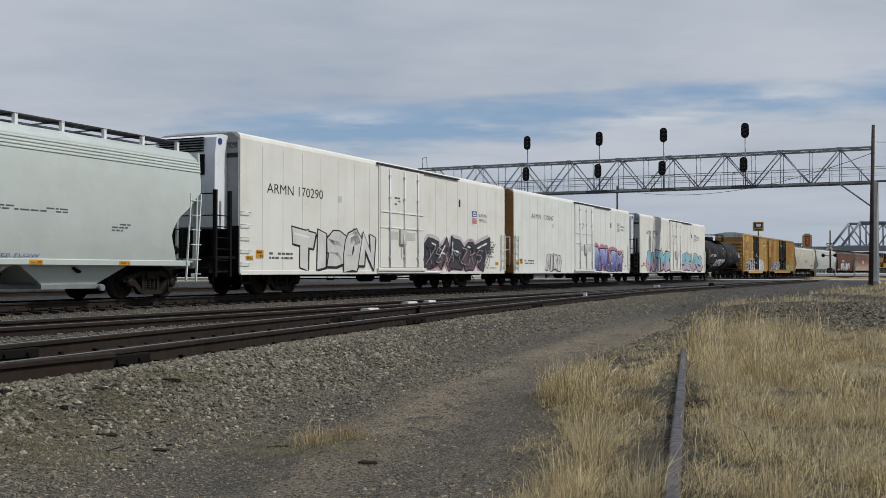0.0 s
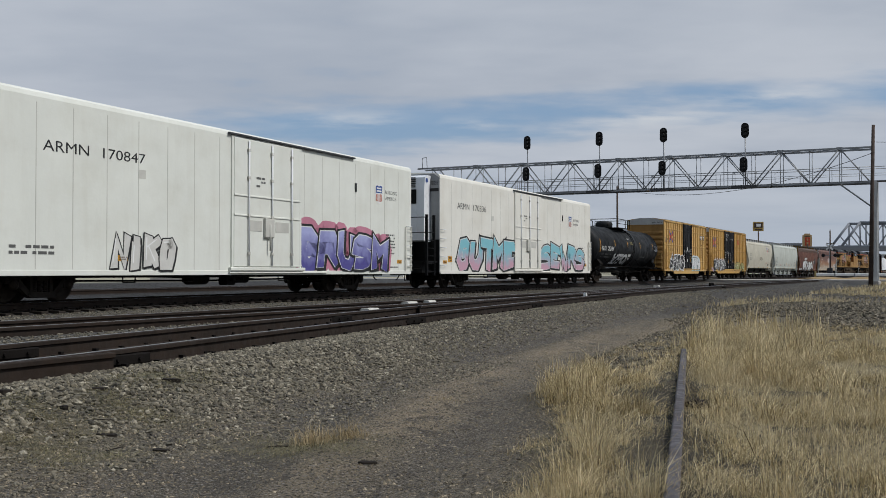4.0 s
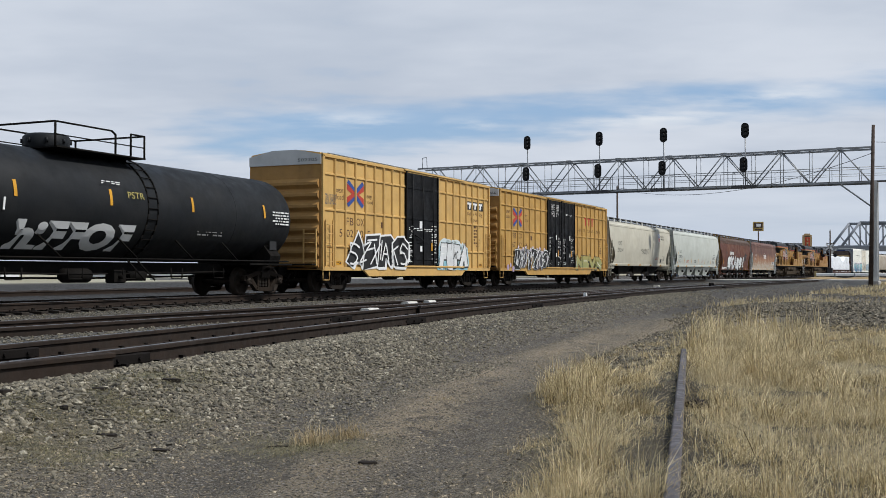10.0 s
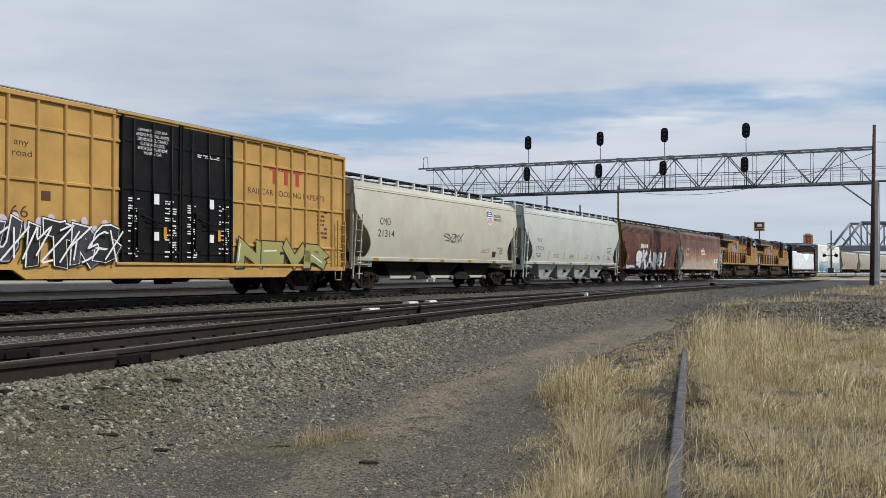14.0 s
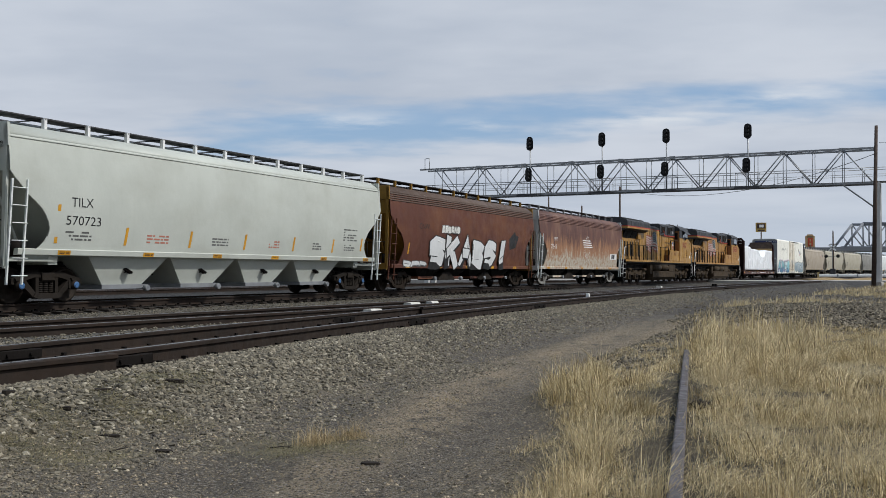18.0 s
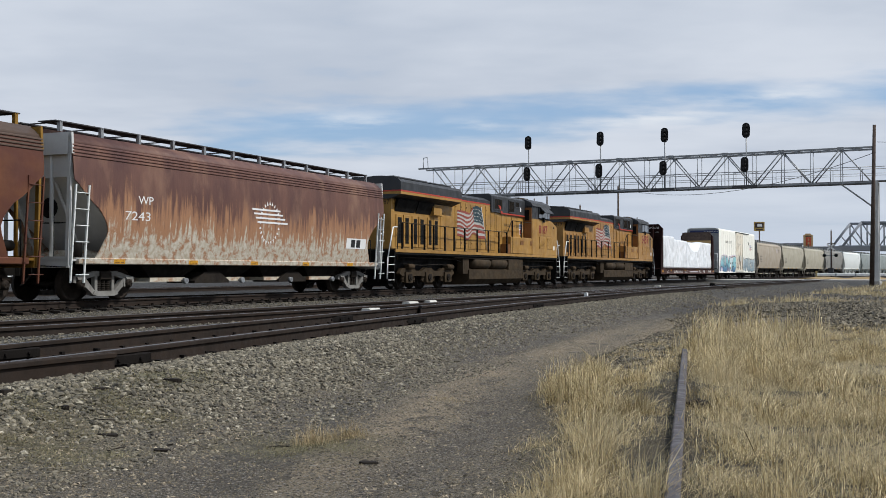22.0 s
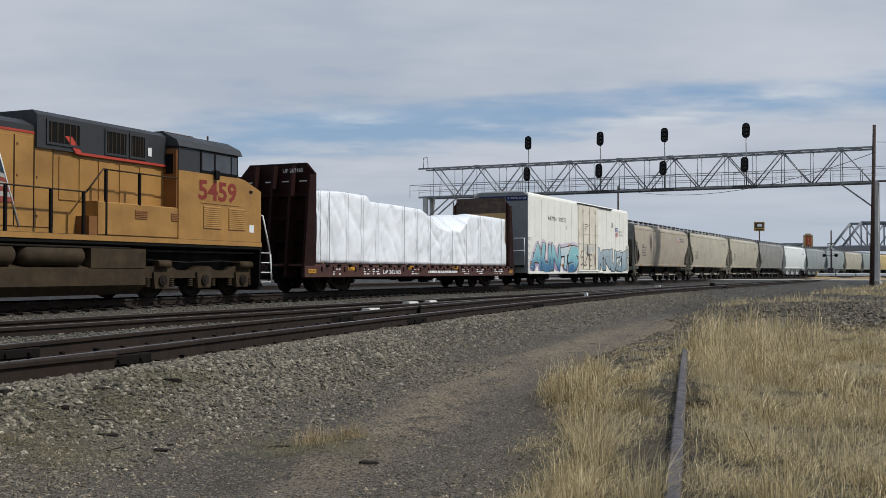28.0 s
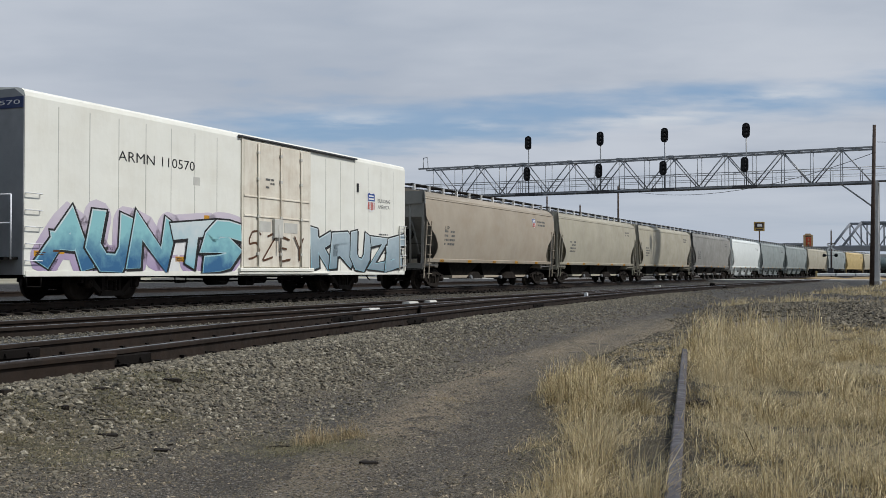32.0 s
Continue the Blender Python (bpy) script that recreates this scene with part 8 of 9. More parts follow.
        part("grab_rail", Shape().tube([(1.0, ye - sg * 0.5, 1.5), (1.0, ye - sg * 0.5, 2.3), (1.0, ye, 2.5)], 0.024), "white_mark", e)
        part("plow", Shape().prism([(-1.4, 0.18), (1.4, 0.18), (1.2, 0.6), (-1.2, 0.6)], "y", min(ye - sg * 0.3, ye), max(ye - sg * 0.3, ye)), "louvre", e)
    couplers(e, -0.25, 21.15)
    # wavy striped flag on the engine hood
    fx = Hx + 0.042
    top = ((0, 3.87), (0.25, 3.86), (0.5, 3.78), (0.66, 4.13), (0.8, 4.2), (1, 4.1))
    low_edge = ((0, 2.6), (0.15, 2.55), (0.33, 2.37), (0.55, 2.75), (0.78, 2.52), (1, 2.53))

    def along(knots, u):
        for (a, za), (b, zb) in zip(knots, knots[1:]):
            if u <= b + 1e-6:
                return za + (zb - za) * ramp(a, b, u)
        return knots[-1][1]

    def wave(u, v):
        z0, z1 = along(low_edge, u), along(top, u)
        return fx, 7.45 + 2.9 * u + 0.6 * u * (1 - v), z0 + (z1 - z0) * v + 0.05 * math.sin(9 * u + 2 * v) * v * (1 - v) * 4

    def band(u0, u1, v0, v1, lift, n=22):
        pts = []
        for k in range(n + 1):
            for v in (v0, v1):
                q = wave(u0 + (u1 - u0) * k / n, v)
                pts.append((q[0] + lift, q[1], q[2]))
        return Shape().add(pts, [(2 * k, 2 * k + 2, 2 * k + 3, 2 * k + 1) for k in range(n)])
    flag = part("painted_flag", band(0, 1, 0, 1, 0), "flag_white", e, "painted waving striped flag")
    for k in range(7):
        part("red_stripe", band(0, 1, k * 2 / 13, (k * 2 + 1) / 13, 0.003), "flag_red", flag)
    part("blue_field", band(0.62, 1, 6 / 13, 1, 0.006), "flag_field", flag)
    star = Shape()
    for i in range(6):
        for j in range(4):
            q = wave(0.65 + 0.06 * i, 0.53 + 0.12 * j)
            star.box(q[0] + 0.007, q[1] - 0.035, q[2] - 0.03, q[0] + 0.009, q[1] + 0.035, q[2] + 0.03)
    part("white_dots", star, "flag_white", flag)
    part("flag_pole", Shape().rod((fx, 10.34, 4.15), (fx, 11.1, 1.95), 0.02), "white_mark", flag)
    if not second:
        word("slogan", "BUILDING AMERICA", 13.5, 16.0, 3.3, 3.45, Hx + 0.03, "black_mark", e)
        shield_badge(e, 15.9, 3.2, 0.5, 0.7, Hx + 0.035)
    return e


l1 = locomotive("yellow and grey diesel locomotive with a painted flag", 225.1, "8187", "loco_yellow")
l2 = locomotive("faded yellow and grey diesel locomotive with large red numbers", 247.2, "5459", "loco_yellow_b", True)


# ---- bulkhead flat car with wrapped lumber ----
cb = car("flat_car", "dark red bulkhead flat car", "train car", 271.1, (2.2, 16.6), "train cars")
part("deck", Shape().box(-1.5, -0.9, 1.0, 1.5, 19.2, 1.09), "flat_red", cb)
part("side_sill", Shape().cham(1.40, -0.95, 0.58, 1.52, 19.25, 1.02, 0.02).cham(-1.52, -0.95, 0.58, -1.40, 19.25, 1.02, 0.02), "flat_red", cb)
part("centre_sill", Shape().box(-0.4, -1.0, 0.5, 0.4, 19.3, 1.0), "under", cb)
for k_ in range(24):
    part("stake_pocket", Shape().cham(1.51, 0.1 + 0.8 * k_, 0.86, 1.58, 0.24 + 0.8 * k_, 1.0, 0.01), "flat_red", cb)
    part("winch", Shape().rod((1.5, 0.5 + 0.8 * k_, 1.03), (1.62, 0.5 + 0.8 * k_, 1.03), 0.05, 8), "under", cb)
for ys_, yo_, nm_ in ((-0.2, -1, "leading"), (18.62, 1, "trailing")):
    bh = part("bulkhead", Shape().prism([(-1.5, 1.05), (1.5, 1.05), (1.5, 4.45), (1.15, 4.85), (-1.15, 4.85), (-1.5, 4.45)], "y", min(ys_, ys_ + yo_ * 0.12), max(ys_, ys_ + yo_ * 0.12)), "bulk_red", cb, "tall dark red end bulkhead")
    for x_ in (-1.46, -0.75, 0, 0.75, 1.46):
        o_ = ys_ + yo_ * 0.12
        part("bulkhead_rib", Shape().prism([(o_, 0.6), (o_ + yo_ * 0.72, 0.6), (o_ + yo_ * 0.30, 4.75 if abs(x_) < 1 else 4.4), (o_, 4.75 if abs(x_) < 1 else 4.4)], "x", x_ - 0.05, x_ + 0.05), "bulk_red", bh)
    for z_ in (1.9, 2.7, 3.6):
        part("cross_brace", Shape().box(-1.45, min(ys_ + yo_ * 0.12, ys_ + yo_ * 0.3), z_, 1.45, max(ys_ + yo_ * 0.12, ys_ + yo_ * 0.3), z_ + 0.1), "bulk_red", bh)
    for k_ in range(4):
        part("wear_mark", Shape().box(-1.2 + 0.7 * k_, ys_ + yo_ * 0.135 - 0.003, 4.15, -0.9 + 0.7 * k_, ys_ + yo_ * 0.135 + 0.003, 4.19), "white_mark", bh)
    if yo_ > 0:
        for k_ in range(6):
            part("lining_plank", Shape().box(-1.35, ys_ - 0.05, 4.0 + 0.14 * k_, 1.35, ys_, 4.13 + 0.14 * k_), "pole_wood", bh)
        part("kraft_panel", Shape().box(-1.36, ys_ - 0.07, 1.1, 1.36, ys_ - 0.052, 3.99), "kraft", bh, "brown kraft board lining")
end_word("road_number", "UP 262165", 0.5, 1.3, 4.45, 4.6, -1.06 + 0.3, "white_mark", cb)
ladder(cb, 0.35, -0.75, 0.6, 1.6, 0.5, 3, "bulk_red", "x")
word("road_number", "UP 262165", 4.75, 6.3, 0.70, 0.88, 1.53, "white_mark", cb, 0.015)
part("lettering", bars(8.9, 12.0, 0.68, 0.90, 1.53, 1, 91, 1.0), "white_mark", cb)
for k_, (a_, b_) in enumerate(((0.9, 1.5), (3.2, 3.7), (3.9, 4.5), (12.6, 13.4), (14.3, 15.2), (16.6, 17.8), (7.3, 8.0))):
    part("lettering", bars(a_, b_, 0.66, 0.94, 1.525, 3, 80 + k_), "white_mark", cb)
placards(cb, [(-0.75, 0.75), (2.0, 0.85), (7.0, 0.9), (11.6, 0.93), (18.6, 0.75)], 1.525, 0.5, 0.14)
for y_ in (2.2, 16.6):
    truck(cb, y_, True)
under_gear(cb, 5, 14, 0.7)
couplers(cb, -1.0, 19.35)

load = car("lumber_load", "stacks of lumber wrapped in white plastic with dark straps", "cargo", 271.1, (2.2, 16.6))


def load_top(y):
    """Height of the wrapped stacks at the near edge and along the middle."""
    knots = [(-0.05, 3.78, 3.82), (1.6, 3.86, 3.9), (3.7, 3.84, 3.9), (3.95, 3.62, 3.72), (6.5, 3.60, 3.66), (8.6, 3.56, 3.62), (9.3, 3.30, 3.58), (10.4, 2.85, 3.5), (11.3, 2.74, 3.42), (12.6, 2.78, 3.5), (13.5, 3.3, 3.62), (13.9, 3.62, 3.66), (16.4, 3.62, 3.65), (18.55, 3.60, 3.62)]
    for (a, p, q), (b, r, s) in zip(knots, knots[1:]):
        if y <= b:
            u = max(0, (y - a) / (b - a))
            return p + (r - p) * u, q + (s - q) * u
    return knots[-1][1:]


def load_ring(y, out=0.0, calm=False):
    zn, zm = load_top(y)
    pts = []
    def crease(x, z, amp):
        if calm:
            return 0.0
        fold = abs(noise.noise((x + 9, y * 0.9 + z * 0.55, z * 0.35)))          # long slanting folds
        tuck = abs(noise.noise((x + 3, y * 1.5 - z * 1.1, z * 0.8 + 4)))
        return amp * (0.9 * noise.noise((x, y * 0.6, z * 0.6)) - 0.55 * (1 - min(1.0, fold * 7)) - 0.3 * (1 - min(1.0, tuck * 6)) + 0.25 * noise.noise((x, y * 3 - 2 * z, z * 3)))
    side = [1.12 + (zn - 1.12) * k / 17 for k in range(18)]
    for z in side:
        pts.append((1.42 + out + crease(1, z, 0.075) - 0.02, z))
    pts += [(1.34, zn + 0.05 + out), (1.0, zn + (zm - zn) * 0.45 + 0.05 + out + crease(2, 3, 0.05)), (0.6, zm + out + crease(3, 3, 0.04)), (0.0, zm + 0.03 + out), (-0.6, zm + out), (-1.34, zm - 0.05 + out), (-1.42, zm - 0.2), (-1.42, 1.12)]
    return [(x, y, z) for x, z in pts]


part("plastic_wrap", Shape().rings([load_ring(-0.05 + 18.6 * k / 260) for k in range(261)], True, True), "wrap", load, "creased white plastic wrap")
for y_ in (0.15, 0.75, 2.1, 3.25, 4.45, 6.75, 8.0, 9.25, 10.45, 11.6, 13.2, 14.9, 16.4, 17.7, 18.4):
    part("strap", Shape().rings([[tuple(Vector(p) + Vector((0.03 if p[0] > 0 else 0, d, 0.02))) for p in load_ring(y_, 0.035, True)] for d in (-0.013, 0.013)], False, False), "black_mark", load, "dark binding strap")
for k_ in range(9):
    part("dunnage", Shape().box(-1.4, 0.4 + 2.2 * k_, 1.09, 1.4, 0.5 + 2.2 * k_, 1.14), "kraft", load)

Shape.high, Shape.long = 1.0, 1.0



# ---- crushed stone ----
def ground_at(x, y):
    """Height of the ground sheet at arrays of places, read off its grid."""
    gxa, gya = np.array(gx), np.array(gy)
    gz = GROUND_Z
    i, j = np.clip(np.searchsorted(gxa, x) - 1, 0, len(gx) - 2), np.clip(np.searchsorted(gya, y) - 1, 0, len(gy) - 2)
    u, v = (x - gxa[i]) / (gxa[i + 1] - gxa[i]), (y - gya[j]) / (gya[j + 1] - gya[j])
    return (gz[j, i] * (1 - u) + gz[j, i + 1] * u) * (1 - v) + (gz[j + 1, i] * (1 - u) + gz[j + 1, i + 1] * u) * v


GROUND_Z = np.array([p[2] for p in verts_ground]).reshape(len(gy), len(gx))
PHI = 1.618
LUMP = np.array([(-1, PHI, 0), (1, PHI, 0), (-1, -PHI, 0), (1, -PHI, 0), (0, -1, PHI), (0, 1, PHI), (0, -1, -PHI), (0, 1, -PHI), (PHI, 0, -1), (PHI, 0, 1), (-PHI, 0, -1), (-PHI, 0, 1)]) / 1.75
LUMP_FACES = np.array([(0, 11, 5), (0, 5, 1), (0, 1, 7), (0, 7, 10), (0, 10, 11), (1, 5, 9), (5, 11, 4), (11, 10, 2), (10, 7, 6), (7, 1, 8), (3, 9, 4), (3, 4, 2), (3, 2, 6), (3, 6, 8), (3, 8, 9), (4, 9, 5), (2, 4, 11), (6, 2, 10), (8, 6, 7), (9, 8, 1)])
CHIP = np.array([(1, 0, 0), (-1, 0, 0), (0, 1, 0), (0, -1, 0), (0, 0, 1), (0, 0, -1)], float)
CHIP_FACES = np.array([(0, 2, 4), (2, 1, 4), (1, 3, 4), (3, 0, 4), (2, 0, 5), (1, 2, 5), (3, 1, 5), (0, 3, 5)])


def stone_cloud(n, place, seed, lo, hi, fine=False):
    """Many small angular stones as one mesh; place(random) gives x, y and how far the stone stands out of the ground."""
    rnd = np.random.RandomState(seed)
    form, sides = (CHIP, CHIP_FACES) if fine else (LUMP, LUMP_FACES)
    m = len(form)
    at = np.array([place(rnd) for _ in range(n)], float)
    at[:, 2] += ground_at(at[:, 0], at[:, 1]) if n > 1 else 0.0
    size = (lo + (hi - lo) * rnd.rand(n, 1, 1) ** 1.6) * rnd.uniform(0.65, 1.3, (n, 1, 3)) * np.array([1, 1, 0.72])
    v = form[None] * size * rnd.uniform(0.72, 1.15, (n, m, 1)) + rnd.uniform(-0.22, 0.22, (n, m, 3)) * size
    a = rnd.uniform(0, 6.28, n)
    b = rnd.uniform(-0.6, 0.6, n)
    c, s, cb_, sb_ = np.cos(a)[:, None], np.sin(a)[:, None], np.cos(b)[:, None], np.sin(b)[:, None]
    y2, z2 = v[..., 1] * cb_ - v[..., 2] * sb_, v[..., 1] * sb_ + v[..., 2] * cb_
    v = np.stack([v[..., 0] * c - y2 * s, v[..., 0] * s + y2 * c, z2], -1) + at[:, None]
    f = (sides[None] + (np.arange(n) * m)[:, None, None]).reshape(-1, 3)
    return v.reshape(-1, 3), f


def raw_mesh(name, v, f, material):
    me = bpy.data.meshes.new(name)
    me.from_pydata(v.tolist(), [], f.tolist())
    me.materials.append(material)
    return me


def rock_material(name, source, k_all=1.0, warm=1.0):
    m = bpy.data.materials.new(name)
    n, l, p = nodes_of(m)
    if source == "island":
        g = n.new("ShaderNodeNewGeometry")
        r = g.outputs["Random Per Island"]
    else:
        g = n.new("ShaderNodeObjectInfo")
        r = g.outputs["Random"]
    cr = n.new("ShaderNodeValToRGB")
    for k, (pos, c) in enumerate(((0.0, (0.040, 0.035, 0.026)), (0.35, (0.122, 0.106, 0.075)), (0.85, (0.245, 0.211, 0.150)), (1.0, (0.41, 0.37, 0.28)))):
        el = cr.color_ramp.elements[k] if k < 2 else cr.color_ramp.elements.new(pos)
        el.position, el.color = pos, (c[0] * k_all * warm, c[1] * k_all, c[2] * k_all / warm, 1)
    l.new(r, cr.inputs[0])
    l.new(mixer(n, l, grain(n, l, 30, detail=3, lo=0.4, hi=0.7), cr.outputs[0], (0.11, 0.096, 0.068)), p.inputs["Base Color"])
    p.inputs["Roughness"].default_value = 0.9
    bumped(n, l, p, grain(n, l, 60, detail=3, lo=0.2, hi=0.8), 0.4, 0.01)
    return m


ROCK, ROCK_ONE = rock_material("crushed_rock", "island"), rock_material("crushed_rock_single", "object")
RUBBLE = rock_material("dark_rubble", "island", 0.75, 1.05)
GRAVEL = rock_material("road_gravel", "island", 1.12, 1.08)
BED = rock_material("track_bed_stone", "island", 0.72)


def mossy(x, y):
    """Share of the stones that the dead grass has grown over."""
    return max(0.97 * math.exp(-((x - mx) / wx) ** 2 * 0.8 - ((y - my) / wy) ** 2 * 0.8) for mx, my, wx, wy in MOSS)


def on_shoulder(rnd, y0, y1):
    while True:
        y = y0 + (y1 - y0) * rnd.rand() ** 1.25
        x = c_x(y) + 0.82 + rnd.rand() * (toe_x(y) + 0.7 - c_x(y) - 0.82)
        if rnd.rand() < 1.0 - 1.0 * max(0, (x - toe_x(y) + 0.2) / 0.95) and rnd.rand() > mossy(x, y):
            return x, y, 0.004


def on_near_shoulder(rnd):
    return on_shoulder(rnd, 3.5, 13.0)


def on_far_shoulder(rnd):
    return on_shoulder(rnd, 12.5, 44.0)


def between(rnd):
    while True:
        y = 3 + 50 * rnd.rand() ** 1.5
        x = -20.0 + rnd.rand() * (c_x(y) + 0.6 + 20.0)
        d = min(abs(abs(x - B_X) - 0.7525), abs(abs(x - c_x(y)) - 0.7525))
        if d > 0.11 and abs(x - B_X) > 1.2 and abs(x - c_x(y)) > 1.0 and x > line_x(y) + 1.45:
            return x, y, 0.008


def on_road(rnd):
    while True:
        y = 3.2 + 22 * rnd.rand() ** 1.9
        a, b = toe_x(y) - 0.1, bank_x(y) + 0.3
        x = a + (b - a) * rnd.rand()
        near = min(abs(x - rut_x(y, 0)), abs(x - rut_x(y, 1)))
        ridge = abs(x - 0.5 * (rut_x(y, 0) + rut_x(y, 1))) < 0.3
        if rnd.rand() < (0.55 if near < 0.3 or ridge else 1.0):
            return x, y, -0.001


def on_verge(rnd):
    while True:
        y = 3.6 + 9 * rnd.rand() ** 1.4
        x = toe_x(y) + 0.1 + 1.5 * rnd.rand() ** 1.5
        if rnd.rand() > mossy(x, y):
            return x, y, 0.002


def on_berm(rnd):
    while True:
        x, y = -6.5 + 10.5 * rnd.rand(), 15.5 + 13.5 * rnd.rand()
        if mound(x, y) < 0.55 + 0.9 * rnd.rand() ** 1.5 and noise.noise((x * 0.7, y * 0.7, 21)) > -0.28:
            return x, y, 0.008


def on_edge(rnd):
    y = 10.0 + 12.0 * rnd.rand()
    x = bank_x(y) - 0.30 + (0.6 + 0.03 * y) * rnd.rand() ** 0.8
    return x, y, 0.012


def on_yard(rnd):
    y = 27 + 40 * rnd.rand() ** 1.4
    return -0.21 * y - 1.0 + 10 * rnd.rand(), y, 0.01


STONE_OF = {"ballast_stones": ROCK, "far_ballast_stones": ROCK, "verge_stones": ROCK, "road_gravel": GRAVEL, "ballast_bed": BED}
for nm_, cnt_, fn_, sd_, lo_, hi_, fine_, lb_ in (
        ("bank_rubble", 5200, on_edge, 6, 0.010, 0.036, False, "dark stony rubble along the edge of the bank"),
        ("ballast_stones", 13000, on_near_shoulder, 1, 0.012, 0.034, False, "loose grey-brown crushed stone on the track shoulder"),
        ("far_ballast_stones", 16000, on_far_shoulder, 11, 0.016, 0.038, True, "crushed stone on the track shoulder farther on"),
        ("ballast_bed", 22000, between, 2, 0.018, 0.034, True, "crushed stone between the tracks"),
        ("road_gravel", 52000, on_road, 3, 0.004, 0.017, True, "fine gravel scattered on the dirt track"),
        ("verge_stones", 5200, on_verge, 14, 0.007, 0.024, False, "scattered stones below the track shoulder"),
        ("berm_rubble", 15000, on_berm, 4, 0.018, 0.060, True, "dark stony rubble on a low mound"),
        ("yard_debris", 2600, on_yard, 16, 0.02, 0.07, True, "stones and debris on the dark yard ground")):
    v_, f_ = stone_cloud(cnt_, fn_, sd_, lo_, hi_, fine_)
    tagged(new(nm_, raw_mesh(nm_, v_, f_, STONE_OF.get(nm_, RUBBLE))), lb_, "gravel", kind="stuff")

# the larger stones nearest the tripod, one by one
rnd_ = np.random.RandomState(9)
singles = []
for k_ in range(8):
    v_, f_ = stone_cloud(1, lambda r: (0, 0, 0), 50 + k_, 0.024, 0.036)
    singles.append(raw_mesh("stone", v_, f_, ROCK_ONE))
for k_ in range(280):
    y_ = 3.6 + 7.5 * rnd_.rand()
    x_ = c_x(y_) + 0.95 + 1.1 * rnd_.rand()
    if mossy(x_, y_) > 0.5:
        continue
    s_o = part("stone", singles[k_ % 8], None, ground, "", (x_, y_, ground_z(x_, y_) + 0.012))
    s_o.rotation_euler = (rnd_.rand() - 0.5, rnd_.rand() - 0.5, 6.28 * rnd_.rand())


# ---- dry grass ----
def straw_material(name, dark, mid, pale, grey):
    """Dry stems: each its own tone, with patches that are bleached and patches that are browner."""
    m = bpy.data.materials.new(name)
    n, l, p = nodes_of(m)
    g = n.new("ShaderNodeNewGeometry")
    cr = n.new("ShaderNodeValToRGB")
    for k, (pos, c) in enumerate(((0.0, dark), (0.45, mid), (1.0, pale))):
        el = cr.color_ramp.elements[k] if k < 2 else cr.color_ramp.elements.new(pos)
        el.position, el.color = pos, (*c, 1)
    l.new(g.outputs["Random Per Island"], cr.inputs[0])
    tone = mixer(n, l, grain(n, l, 0.55, detail=4, lo=0.45, hi=0.68), cr.outputs[0], grey)
    tone = mixer(n, l, grain(n, l, 1.7, detail=3, lo=0.55, hi=0.8), tone, scaled(mid, 0.55))
    l.new(tone, p.inputs["Base Color"])
    p.inputs["Roughness"].default_value = 0.75
    tr = n.new("ShaderNodeBsdfTranslucent")
    l.new(tone, tr.inputs[0])
    mx = n.new("ShaderNodeMixShader")
    mx.inputs[0].default_value = 0.3
    l.new(p.outputs[0], mx.inputs[1])
    l.new(tr.outputs[0], mx.inputs[2])
    l.new(mx.outputs[0], n["Material Output"].inputs[0])
    return m


STRAW = straw_material("dry_straw", (0.08, 0.056, 0.024), (0.44, 0.335, 0.16), (0.90, 0.76, 0.47), (0.60, 0.50, 0.31))


def grass_mesh(name, tufts, seed, width=1.0, bendy=1.0, material=None, fan=1.0):
    """Fine blades that lean and curl, gathered in tufts of (x, y, radius, height, number)."""
    rnd = np.random.RandomState(seed)
    t = np.array(tufts, float)
    num = t[:, 4].astype(int)
    k = np.repeat(np.arange(len(t)), num)
    n = len(k)
    a, r = rnd.uniform(0, 6.283, n), t[k, 2] * rnd.rand(n) ** 0.6
    bx_, by_ = t[k, 0] + r * np.cos(a), t[k, 1] + r * np.sin(a)
    bz_ = ground_at(bx_, by_) - np.minimum(0.02, 0.1 * t[k, 3])
    # tallest in the middle of the tuft, shorter and more splayed at its rim
    h = t[k, 3] * (0.25 + 0.95 * rnd.rand(n) ** 1.3) * (1.1 - 0.35 * r / t[k, 2])
    lean0 = rnd.uniform(0, 6.283, len(t))
    d = np.where(rnd.rand(n) < 0.7, a + rnd.uniform(-1.2, 1.2, n) * fan, lean0[k] + rnd.uniform(-0.6, 0.6, n))
    bend = h * rnd.uniform(0.05, 1.35, n) ** 1.3 * bendy * (0.6 + 0.6 * r / t[k, 2])
    h = h * (1 - 0.28 * np.clip(bend / h, 0, 1.6) ** 2 * 0.6)
    w = (0.0010 + 0.00016 * np.hypot(bx_, by_)) * width * rnd.uniform(0.7, 1.4, n)
    px, py = -np.sin(d + 0.7) * w, np.cos(d + 0.7) * w
    rows = []
    for u, q in ((0.0, 1.0), (0.5, 0.9)):
        ox, oy, oz = np.cos(d) * bend * u * u, np.sin(d) * bend * u * u, h * (u - 0.15 * u * u)
        rows.append(np.stack([bx_ + ox - px * q, by_ + oy - py * q, bz_ + oz], -1))
        rows.append(np.stack([bx_ + ox + px * q, by_ + oy + py * q, bz_ + oz], -1))
    rows.append(np.stack([bx_ + np.cos(d) * bend - 0.3 * px, by_ + np.sin(d) * bend - 0.3 * py, bz_ + h * 0.85], -1))
    v = np.stack(rows, 1).reshape(-1, 3)
    f = (np.array([(0, 1, 3), (0, 3, 2), (2, 3, 4)])[None] + (np.arange(n) * 5)[:, None, None]).reshape(-1, 3)
    return raw_mesh(name, v, f, material or STRAW)


rg = random.Random(31)


def bare(x, y):
    """Gaps in the grass where litter shows, coloured dark as the shade between tufts."""
    return noise.noise((x * 1.15, y * 0.8, 6)) + 0.55 * noise.noise((x * 2.7, y * 2.2, 16))


